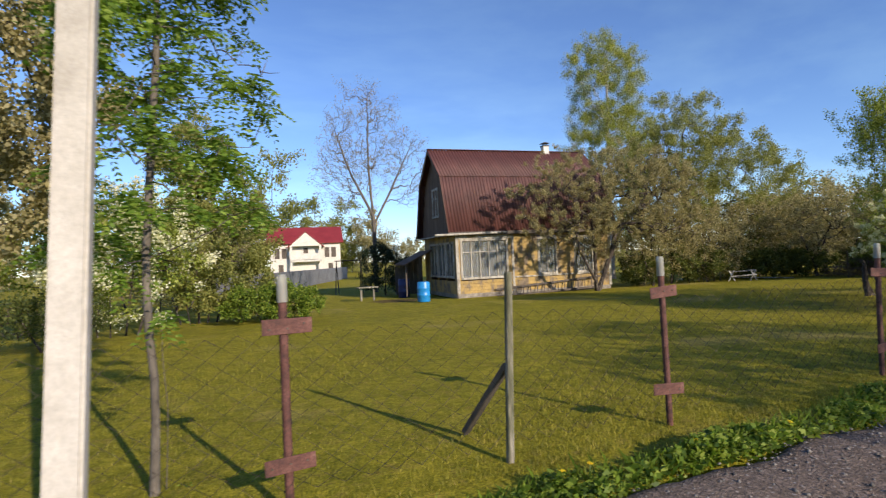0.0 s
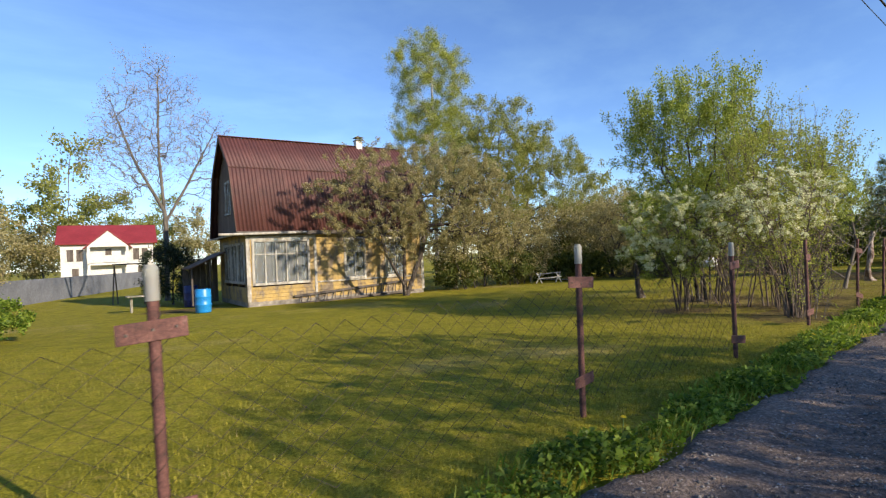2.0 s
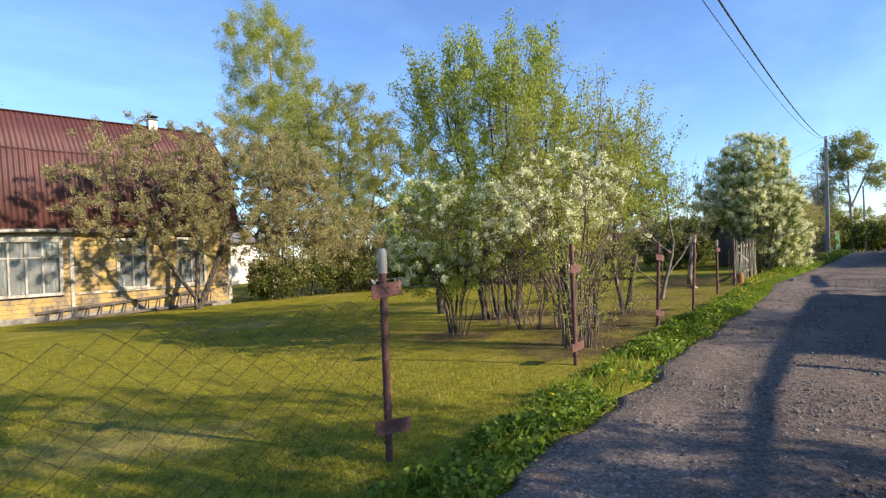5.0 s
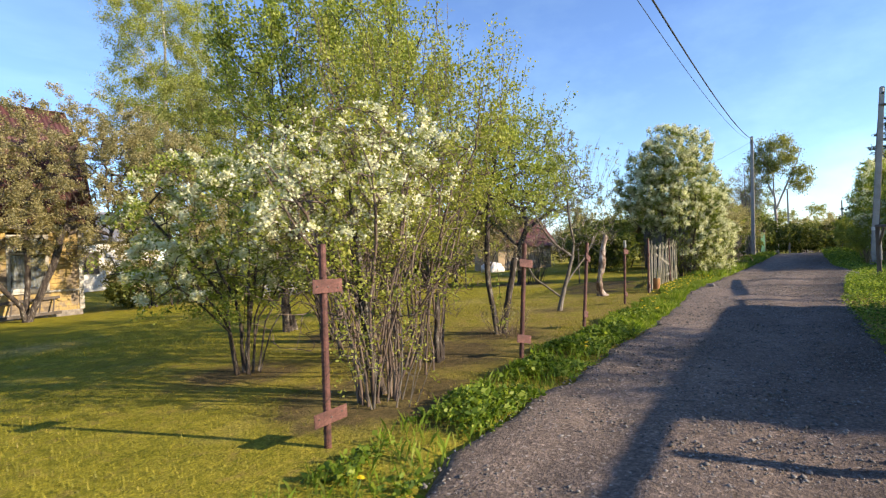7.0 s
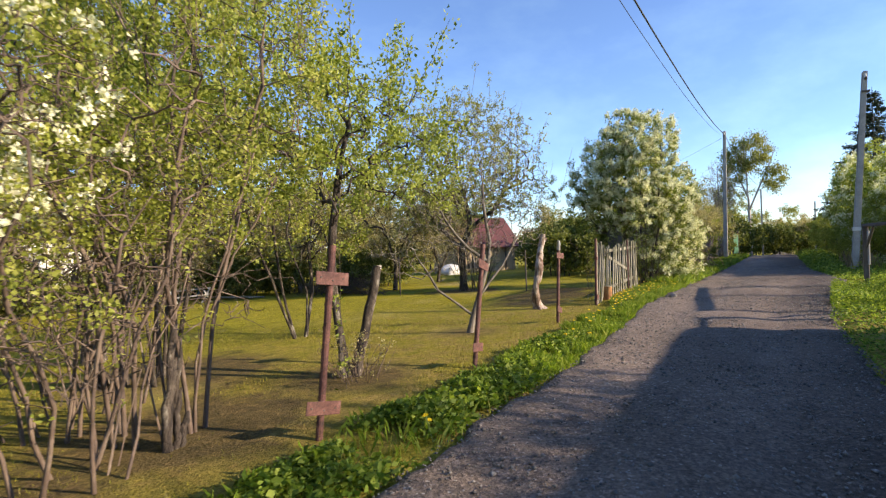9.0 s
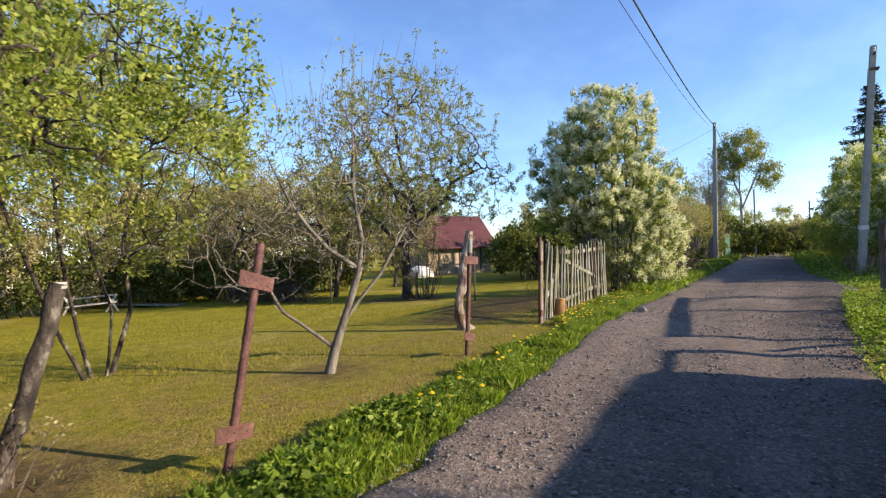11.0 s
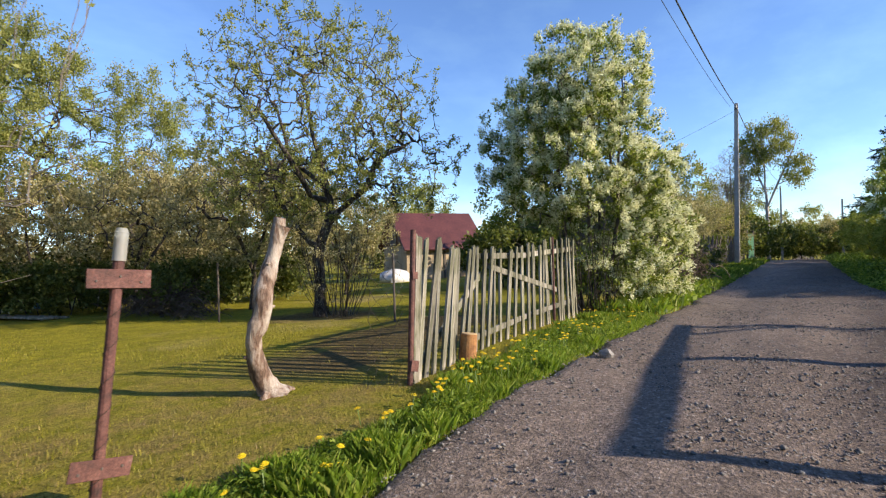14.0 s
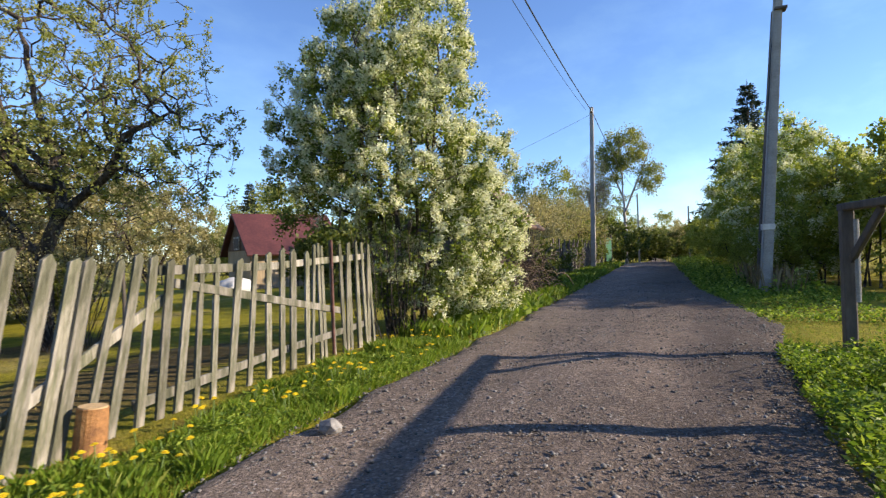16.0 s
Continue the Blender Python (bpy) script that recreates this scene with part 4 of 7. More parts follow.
def sheet_mesh(w, a, b, over=0.0):
    """A corrugated sheet w wide between two points of the roof's section."""
    n = int(w / 0.14 * 6)
    us = np.linspace(0, w, n + 1)
    a, b = np.array(a), np.array(b)
    d = unit(b - a)
    nrm = np.array([-d[1], d[0]])
    if nrm[1] < 0:
        nrm = -nrm
    wave = 0.022 * np.sin(us / 0.14 * 2 * math.pi)
    vs = []
    for layer in (0.0, -0.008):
        for p in (a - d * over, b):
            q = p[None] + nrm[None] * (wave + 0.03 + layer)[:, None]
            vs.append(np.stack([us, q[:, 0], q[:, 1]], 1))
    k = n + 1
    i = np.arange(n)
    f = np.concatenate([np.stack([i, i + 1, i + 1 + k, i + k], 1), np.stack([i + 2 * k, i + 3 * k, i + 1 + 3 * k, i + 1 + 2 * k], 1), np.stack([i, i + 2 * k, i + 1 + 2 * k, i + 1], 1)])
    return mesh_quads("sheet", np.concatenate(vs), f)


ns = 8
sw = (U1 - U0) / ns
mirror = lambda p: (2 * RIDGE[0] - p[0], p[1])
for a, b in ((EAVE, KNEE), (KNEE, RIDGE), (mirror(EAVE), mirror(KNEE)), (mirror(KNEE), RIDGE)):
    me = sheet_mesh(sw + 0.03, a, b, 0.10 if a[1] > 4 else 0.05)
    for i in range(ns):
        o = part("roof_sheet", me, M_ROOF_RED, house, smooth=True)
        o.matrix_basis = pose(U0 + i * sw, 0, 0.004 * (i % 2))
bm = bm_new()
beam(bm, (U0, RIDGE[0], RIDGE[1] + 0.05), (U1, RIDGE[0], RIDGE[1] + 0.05), 0.22, 0.03, 0.01)
part("ridge_cap", bm, M_ROOF_RED, house)


def gable(u):
    bm = bm_new()
    prof = [(mirror(EAVE)[0] - 0.1, WALL), (EAVE[0] + 0.1, WALL), (KNEE[0] + 0.05, KNEE[1] - 0.05), (RIDGE[0], RIDGE[1] - 0.05), (mirror(KNEE)[0] - 0.05, KNEE[1] - 0.05)]
    lo = [bm.verts.new((u - 0.04, y, z)) for y, z in prof]
    hi = [bm.verts.new((u + 0.04, y, z)) for y, z in prof]
    bm.faces.new(lo)
    bm.faces.new(hi[::-1])
    for i in range(5):
        bm.faces.new((lo[(i + 1) % 5], lo[i], hi[i], hi[(i + 1) % 5]))
    bmesh.ops.recalc_face_normals(bm, faces=bm.faces)
    return bm


part("gable_wall", gable(-0.02), M_GABLE, house, "dark brown boarded gable")
part("gable_wall", gable(LEN + 0.02), M_GABLE, house)
gv = -0.2
for i in range(24):
    v = 0.0 + i * 0.2
    zt = np.interp(v, [EAVE[0], KNEE[0], RIDGE[0], mirror(KNEE)[0], mirror(EAVE)[0]], [EAVE[1], KNEE[1], RIDGE[1], KNEE[1], EAVE[1]]) - 0.1
    if 1.95 < v < 2.85:
        for z0, z1 in ((WALL + 0.05, 3.6), (5.0, zt)):
            bm = bm_new()
            box(bm, (-0.075, v, (z0 + z1) / 2), (0.02, 0.185, z1 - z0))
            part("gable_board", bm, M_GABLE, house)
        continue
    bm = bm_new()
    box(bm, (-0.075, v, (WALL + 0.05 + zt) / 2), (0.02, 0.185, zt - WALL - 0.05))
    part("gable_board", bm, M_GABLE, house)
window(house, 2.02, 2.78, 3.7, 4.9, "y", -0.07, 2, 4.5)
for v0, v1, z0, z1 in ((EAVE[0], KNEE[0], EAVE[1], KNEE[1]), (KNEE[0], RIDGE[0], KNEE[1], RIDGE[1]), (mirror(EAVE)[0], mirror(KNEE)[0], EAVE[1], KNEE[1]), (mirror(KNEE)[0], RIDGE[0], KNEE[1], RIDGE[1])):
    bm = bm_new()
    beam(bm, (U0 + 0.02, v0, z0 - 0.06), (U0 + 0.02, v1, z1 - 0.06), 0.03, 0.14, 0.004)
    part("barge_board", bm, M_GABLE, house)
bm = bm_new()
box(bm, (LEN / 2, -0.27, WALL + 0.03), (LEN + 0.7, 0.03, 0.14), None, 0.005)
part("fascia", bm, M_OLD_WOOD, house)
bm = bm_new()
box(bm, (LEN / 2 - 0.05, -0.12, WALL - 0.04), (LEN + 0.6, 0.3, 0.025), None, 0.005)
part("soffit", bm, M_OLD_WOOD, house)
# pent strip across the gable foot and pale gutter pipe that sticks out past the corner
bm = bm_new()
box(bm, (-0.25, DEEP / 2, WALL + 0.02), (0.5, DEEP + 0.3, 0.05), pose(0, 0, 0, 0, -9, 0).to_3x3(), 0.006)
part("pent_strip", bm, M_WHITE_WOOD, house)
rod("gutter_pipe", (-1.0, -0.33, WALL - 0.02), (2.2, -0.33, WALL + 0.03), 0.045, M_WHITE_WOOD, house, 10, label="pale gutter pipe under the eave")
# chimney
ch = new("chimney")
ch.parent = house
bm = bm_new()
box(bm, (5.75, 2.4, 6.72), (0.3, 0.3, 0.75), None, 0.012)
part("stack", bm, M_WHITE_WALL, ch, "whitewashed brick chimney stack")
bm = bm_new()
box(bm, (5.75, 2.4, 7.1), (0.36, 0.36, 0.05), None, 0.01)
part("collar", bm, M_OLD_WOOD, ch)
bm = bm_new()
bmesh.ops.create_cone(bm, cap_ends=True, segments=4, radius1=0.29, radius2=0.05, depth=0.08, matrix=pose(5.75, 2.4, 7.27, 0, 0, 45))
part("rain_cap", bm, M_OLD_WOOD, ch)
for dx in (-0.13, 0.13):
    rod("strut", (5.75 + dx, 2.4, 7.1), (5.75 + dx, 2.4, 7.25), 0.012, M_OLD_WOOD, ch, 6)

# ladder lying on edge along the wall foot
ladder = thing("ladder", "old dark wooden ladder lying along the house wall", "ladder", HOUSE @ pose(0, -0.14, 0))
for z0, z1 in ((0.30, 0.62), (0.02, 0.16)):
    bm = bm_new()
    beam(bm, (1.7, -0.10 if z0 < 0.2 else 0.03, z0), (6.9, -0.10 if z0 < 0.2 else 0.03, z1), 0.045, 0.085, 0.006)
    part("rail", bm, M_OLD_WOOD, ladder)
for i in range(15):
    f = (i + 0.5) / 15
    x = 1.75 + 5.1 * f
    rod("rung", (x, -0.10, 0.02 + 0.14 * f), (x + 0.08, 0.03, 0.30 + 0.32 * f), 0.022, M_OLD_WOOD, ladder, 6)


def barrel(x, y, m, label, h=0.98, r=0.32):
    root = thing("barrel", label, "barrel", pose(x, y, gz(x, y) + 0.01))
    prof = [(0.0, 0.92), (0.03, 0.98), (0.3, 1.0), (0.32, 1.04), (0.36, 1.04), (0.38, 1.0), (0.64, 1.0), (0.66, 1.04), (0.70, 1.04), (0.72, 1.0), (0.96, 0.98), (1.0, 0.93)]
    pts = np.array([(0, 0, a * h) for a, _ in prof])
    v, f = tube_arrays(pts, [r * b for _, b in prof], 24)
    part("body", mesh_quads("body", v, f), m, root, smooth=True)
    rod("lid", (0, 0, h * 0.985), (0, 0, h * 0.998), r * 0.92, m, root, 24)
    rod("bung", (r * 0.5, 0, h * 0.99), (r * 0.5, 0, h * 1.02), 0.035, m, root, 10)
    return root


barrel(7.83, 20.35, M_BLUE, "bright blue plastic barrel standing on the lawn", 0.80, 0.26)
# blue plastic once more, with the shade round this barrel put into its colour
M_BLUE_SHADED = surface("shaded_blue_plastic", [(0.3, (0.006, 0.015, 0.09)), (0.7, (0.01, 0.03, 0.15))], 3, 0.45, 0.1, 10)
barrel(8.55, 24.9, M_BLUE_SHADED, "blue plastic barrel beside the shed, coloured as in shade", 0.9, 0.28)

# lean-to on the gable side
lean = thing("lean_to", "dark sloping lean-to of old boards beside the gable", "shed", HOUSE)
bm = bm_new()
beam(bm, (-0.1, 4.3, 2.15), (-1.5, 4.3, 1.5), 2.2, 0.06, 0.01)
part("roof", bm, M_GABLE, lean)
for u, v, h in ((-1.4, 3.3, 1.5), (-1.4, 5.3, 1.5), (-0.7, 3.3, 1.85)):
    rod("post", (u, v, 0), (u, v, h), 0.04, M_OLD_WOOD, lean, 8)
for i in range(6):
    bm = bm_new()
    box(bm, (-0.2 - i * 0.24, 5.2, (2.0 - i * 0.11) / 2), (0.23, 0.03, 2.0 - i * 0.11))
    part("board", bm, M_OLD_WOOD, lean)


# ---- utility poles and wires ----
def concrete_pole(x, y, h, w, top_off=(0, 0), label="grey concrete utility pole", mat=None, w_top=None):
    root = thing("utility_pole", label, "utility pole", pose(x, y, gz(x, y)), "utility poles along the road")
    bm = bm_new()
    r = bmesh.ops.create_cube(bm, size=1)
    wt = w_top or w * 0.72
    for v in r["verts"]:
        up = v.co.z > 0
        k = wt if up else w
        v.co = Vector((v.co.x * k + (top_off[0] if up else 0), v.co.y * k * 0.85 + (top_off[1] if up else 0), h if up else -0.3))
    bmesh.ops.bevel(bm, geom=list(bm.edges), offset=w * 0.1, segments=2, affect="EDGES")
    part("shaft", bm, mat or M_CONCRETE_GREY, root)
    bm = bm_new()
    box(bm, (top_off[0], top_off[1], h - 0.25), (0.5, 0.06, 0.05), None, 0.005)
    part("cross_arm", bm, M_OLD_WOOD, root)
    for s in (-0.18, 0.18):
        rod("insulator", (top_off[0] + s, top_off[1], h - 0.22), (top_off[0] + s, top_off[1], h - 0.10), 0.03, M_WHITE_WALL, root, 8, 0.02)
    return root


concrete_pole(-0.565, 2.36, 5.6, 0.130, (0.29, 0.02), "pale weathered concrete utility pole beside the road", M_CONCRETE, 0.11)
p1 = concrete_pole(33.9, -0.90, 6.35, 0.24, (0.05, -0.46), "leaning grey concrete utility pole with a timber strut")
bm = bm_new()
beam(bm, (2.2, -0.25, -0.2), (0.3, -0.44, 5.8), 0.15, 0.15, 0.02)
part("strut", bm, M_OLD_WOOD, p1, "brown timber strut")
for zz in (1.35, 5.7):
    bm = bm_new()
    box(bm, (0.02 * zz / 7, -0.56 * zz / 7, zz), (0.25, 0.22, 0.12 if zz < 2 else 0.05), None, 0.005)
    part("band", bm, M_WHITE_WALL if zz < 2 else M_OLD_WOOD, p1)
concrete_pole(45.0, 3.62, 7.0, 0.24, (0, -0.15), w_top=0.17)
concrete_pole(84.0, 2.85, 7.6, 0.24)
concrete_pole(84.0, -2.2, 5.9, 0.22)


def wire(name, a, b, sag, r, label):
    n = 40
    t = np.linspace(0, 1, n)[:, None]
    p = np.array(a)[None] * (1 - t) + np.array(b)[None] * t
    p[:, 2] -= 4 * sag * (t * (1 - t))[:, 0]
    o = part(name, tubes_mesh(name, [(p, np.full(n, r), 5)]), M_CABLE)
    return tagged(o, label, "cable", "overhead wires")


TOP0, TOP2 = (-0.25, 2.38, 5.15), (45.0, 3.47, 6.85)
wire("overhead_cable", TOP0, TOP2, 0.95, 0.016, "black twisted overhead cable between concrete poles")
wire("overhead_wire", (-0.25, 2.6, 5.3), (45.0, 3.7, 6.9), 1.0, 0.007, "thin overhead wire between concrete poles")
wire("overhead_cable", TOP2, (84.0, 2.95, 7.2), 0.6, 0.016, "black twisted overhead cable between concrete poles")
wire("service_wire", (45.0, 3.5, 6.7), (40.0, 9.5, 3.2), 0.1, 0.006, "thin service wire falling to a shed")
wire("pole_lead", (33.93, -1.33, 6.2), (33.9, -1.08, 3.7), -0.25, 0.012, "black lead hanging down the pole")

# ---- gate frames on the far side of the road ----
gate = thing("gate_frame", "dark weathered timber gate frame beside the road", "gate", pose(0, 0, 0))


def gate_y(x):
    return float(np.interp(x, [5, 9.5, 13, 21, 23, 27.4], [-2.0, -1.85, -1.5, -1.2, -1.0, -0.54]))


for x in (27.4, 25.2, 22.65, 21.7):
    bm = bm_new()
    box(bm, (x, gate_y(x), 0.68), (0.12, 0.10, 1.42), None, 0.012)
    part("post", bm, M_OLD_WOOD, gate)
for a, b in ((27.47, 22.58), (21.78, 20.6)):
    bm = bm_new()
    stout = (0.12, 0.07) if a > 25 else (0.05, 0.035)
    beam(bm, (a, gate_y(a), 1.37), (b, gate_y(b), 1.36), *stout, 0.01)
    part("head_beam", bm, M_OLD_WOOD, gate)
bm = bm_new()
beam(bm, (27.32, gate_y(27.32), 0.88), (26.75, gate_y(26.75), 1.33), 0.04, 0.08, 0.008)
part("brace", bm, M_OLD_WOOD, gate)
bm = bm_new()
beam(bm, (22.6, gate_y(22.6), 0.5), (21.9, gate_y(21.9), 1.0), 0.04, 0.07, 0.008)
part("brace", bm, M_OLD_WOOD, gate)
rod("latch_pipe", (27.26, gate_y(27.26) - 0.02, 0.5), (27.26, gate_y(27.26) - 0.02, 1.25), 0.022, M_CONCRETE_GREY, gate, 8)
# old board fence with a heavy top rail along the sunny side
hoard = thing("board_fence", "old grey board fence along the road", "fence", pose(0, 0, 0))
for i in range(46):
    x = 14.2 + i * 0.145
    bm = bm_new()
    hgt = 1.42 + 0.02 * math.sin(i * 1.7)
    box(bm, (x, gate_y(x) - 0.08, hgt / 2), (0.143, 0.025, hgt), None, 0.004)
    part("board", bm, M_OLD_WOOD, hoard)
for x0, x1 in ((5.0, 9.5), (9.5, 13.0), (13.0, 20.7)):
    bm = bm_new()
    beam(bm, (x0, gate_y(x0), 1.4), (x1, gate_y(x1), 1.4), 0.06 if x0 < 13 else 0.1, 0.05, 0.01)
    part("top_rail", bm, M_OLD_WOOD, hoard)
for x in (5.2, 8.2, 11.0, 13.4):
    bm = bm_new()
    box(bm, (x, gate_y(x), 0.66), (0.1, 0.1, 1.34), None, 0.01)
    part("post", bm, M_OLD_WOOD, hoard)

# ---- trees and bushes ----
# rowan sapling beside the pole
tree("rowan_tree", "slender young rowan with fresh pinnate leaves", "tree", -0.37, 3.7, [[(0, 0, 0), (0.02, 0.02, 0.6), (-0.02, 0.03, 1.3), (0.03, 0, 2.0), (0.05, 0.02, 3.0), (0.05, 0, 4.6)], [(0.06, 0.05, 0), (0.1, 0.05, 0.5), (0.09, 0.06, 1.1)]],
     [(0.2, 0, 2.4, 0.75, 0.6, 1.0), (0.05, 0, 3.2, 0.8, 0.7, 1.0), (0.1, 0, 1.75, 0.6, 0.5, 0.45), (0.3, 0, 3.9, 0.8, 0.7, 0.8)], 260, 21, (M_LEAF_ROWAN, 1200, 0.042, 0.018, 0.05), None, M_BARK_GREY, 0.0032, 0.43, up=0.3, pinnate=True)
# blossoming bushes and yellow-green shrubs on the lawn's side edge
tree("blossom_bush", "white-blossoming bird cherry bush on the lawn edge", "bush", -2.4, 15.6, [[(0.3 * i - 0.6, 0.2 * (i % 2), 0), (0.5 * i - 1, 0.1, 1.6), (0.6 * i - 1.2, 0.2, 2.8)] for i in range(5)],
     [(0, 0, 2.2, 2.3, 1.8, 1.9)], 260, 22, (M_LEAF_GREEN, 9000, 0.075, 0.045, 0.14), (M_BLOSSOM, 8000, 0.06, 0.05, 0.12), M_BARK, 0.006)
tree("yellow_shrub", "tall yellow-green shrub coming into leaf", "bush", -0.35, 18.2, [[(0.25 * i - 0.6, 0.1, 0), (0.5 * i - 1.1, 0.1, 2), (0.55 * i - 1.2, 0.2, 3.6 + (i == 2) * 2.2)] for i in range(5)],
     [(0.2, 0, 2.6, 2.0, 1.8, 2.2), (0.8, 0, 1.2, 1.7, 1.5, 1.2), (-0.1, 0.1, 5.0, 1.3, 1.2, 1.8)], 420, 23, (M_LEAF_WILLOW, 30000, 0.08, 0.048, 0.14), None, M_BARK, 0.005)
tree("low_bush", "low dark green rounded bush on the lawn", "bush", 1.3, 16.2, [[(0.1 * i, 0, 0), (0.3 * i - 0.4, 0.1 * i, 0.6)] for i in range(4)],
     [(0.3, 0, 0.55, 1.35, 1.0, 0.6)], 180, 24, (M_LEAF_VERGE, 7500, 0.07, 0.045, 0.1), None, M_BARK, 0.004)
tree("brown_bush", "brown budding bush under the hedge", "bush", -3.2, 13.2, [[(0.1 * i, 0, 0), (0.3 * i - 0.4, 0.1 * i, 0.8)] for i in range(4)],
     [(0, 0, 0.7, 1.3, 0.9, 0.6)], 220, 25, (M_LEAF_DARK, 3500, 0.06, 0.035, 0.12), None, M_BARK, 0.005)
tree("maple_tree", "large bronze-leaved tree behind the pole", "tree", -5.3, 13.0, [[(0, 0, 0), (0, 0, 3), (0.5, 0, 6.5)]],
     [(0.6, 0, 5.2, 3.3, 2.6, 3.6)], 420, 26, (M_LEAF_APPLE, 20000, 0.11, 0.08, 0.2), None, M_BARK, 0.008)
# old apple before the house
tree("apple_tree", "old spreading apple tree budding before the house", "tree", 15.0, 18.4, [[(0, 0, 0), (0.2, -0.1, 0.5), (0.7, -0.3, 1.6), (1.0, -0.5, 2.8)], [(0, 0, 0), (-0.15, -0.1, 0.5), (-1.0, -0.4, 1.4), (-1.6, -0.6, 2.6)], [(0, 0.05, 0), (0.1, 0.2, 0.8), (0.2, 0.2, 3.2)]],
     [(-1.2, -0.3, 3.9, 2.9, 2.3, 2.2), (1.7, -0.3, 3.9, 3.5, 2.4, 2.5), (2.8, -0.3, 4.7, 2.3, 2.0, 1.4), (4.0, -0.3, 3.3, 2.0, 1.8, 1.8)], 1800, 27, (M_LEAF_APPLE, 92000, 0.042, 0.028, 0.075), None, M_BARK, 0.0065, 0.46, up=0.25, wobble=0.1)
# willow-like tree and thicket beyond it
tree("willow_tree", "olive-green spreading willow behind the lawn", "tree", 23.4, 21.5, [[(0, 0, 0), (0.3, 0, 3), (0.6, 0, 8.2)], [(0.2, 0, 0), (-1.2, 0, 3), (-2.2, 0, 6.5)], [(0.2, 0, 0), (2, 0, 3), (3.2, 0, 6.0)]],
     [(0.6, 0, 7.2, 3.9, 2.8, 3.1), (4.2, 0, 5.4, 4.4, 2.8, 3.2), (-1.5, 0, 4.8, 3.4, 2.6, 3.0)], 1300, 28, (M_LEAF_WILLOW, 84000, 0.07, 0.04, 0.16), None, M_BARK, 0.008, 0.45)
tree("birch_tree", "tall yellow-green birch with hanging twigs", "tree", 24.2, 28.0, [[(0, 0, 0), (0.1, 0, 7), (-0.1, 0, 16.6)]],
     [(0, 0, 13.0, 2.8, 2.4, 3.5), (0.3, 0, 8.8, 3.3, 2.8, 3.4)], 760, 29, (M_LEAF_YELLOW, 74000, 0.065, 0.04, 0.22), None, M_BARK_PALE, 0.009, 0.45, droop=0.12)
tree("thicket", "brown-green tangled thicket behind the lawn", "bush", 26.5, 20.0, [[(0.5 * i - 1.2, 0.2 * (i % 2), 0), (0.8 * i - 2, 0.1, 1.6), (0.9 * i - 2.2, 0.2, 3.2)] for i in range(6)],
     [(0, 0, 2.4, 3.0, 2.0, 2.1)], 330, 30, (M_LEAF_APPLE, 7500, 0.085, 0.05, 0.17), None, M_BARK, 0.007)
thicket = bpy.data.objects["thicket"]
height_scaled(thicket, 30.5, 18.0, 1.1, 80)
height_scaled(thicket, 19.6, 19.4, 0.95, 200)
height_scaled(thicket, 22.6, 18.9, 0.8, 20)
height_scaled(thicket, 34.0, 22.0, 1.4, 140)
tree("dark_shrub", "dense dark green shrub at the lawn's far edge", "bush", 21.5, 18.9, [[(0.3 * i - 0.6, 0, 0), (0.5 * i - 1, 0.1, 1.2)] for i in range(5)],
     [(0, 0, 0.9, 2.0, 1.2, 0.9)], 150, 31, (M_LEAF_DARK, 3600, 0.11, 0.07, 0.14), None, M_BARK, 0.005)
dshrub = bpy.data.objects["dark_shrub"]
height_scaled(dshrub, 18.6, 19.6, 0.9, 60)
height_scaled(dshrub, 25.0, 18.0, 0.85, 130)
# nearly bare tree left of the house
tree("bare_tree", "tall pale tree with bare purple-grey twigs", "tree", 8.9, 31.0, [[(0, 0, 0), (0, 0, 4.0), (-0.2, 0, 7.5), (-0.2, 0, 12.2)], [(0, 0, 4.0), (1.2, 0, 6.2), (2.7, 0, 9.6)], [(0, 0, 4.6), (-1.2, 0, 7.0), (-2.2, 0, 10.0)]],
     [(-0.4, 0, 9.0, 2.6, 2.2, 3.8), (2.6, 0, 7.4, 1.6, 1.6, 2.6), (-2.0, 0, 7.2, 1.8, 1.6, 2.4)], 1500, 32, (M_LEAF_BUD, 9000, 0.06, 0.035, 0.2), None, M_BARK_GREY, 0.0075, 0.44, up=0.9)
tree("juniper_bush", "dark upright evergreen bush beside the yard", "bush", 8.4, 27.5, [[(0, 0, 0), (0, 0, 2.2)], [(0.9, 0.3, 0), (1.0, 0.3, 1.6)]],
     [(0, 0, 1.5, 1.35, 1.1, 1.55), (1.1, 0.3, 1.0, 0.9, 0.8, 1.0)], 200, 33, (M_NEEDLE, 8000, 0.10, 0.035, 0.14), None, M_BARK, 0.006)
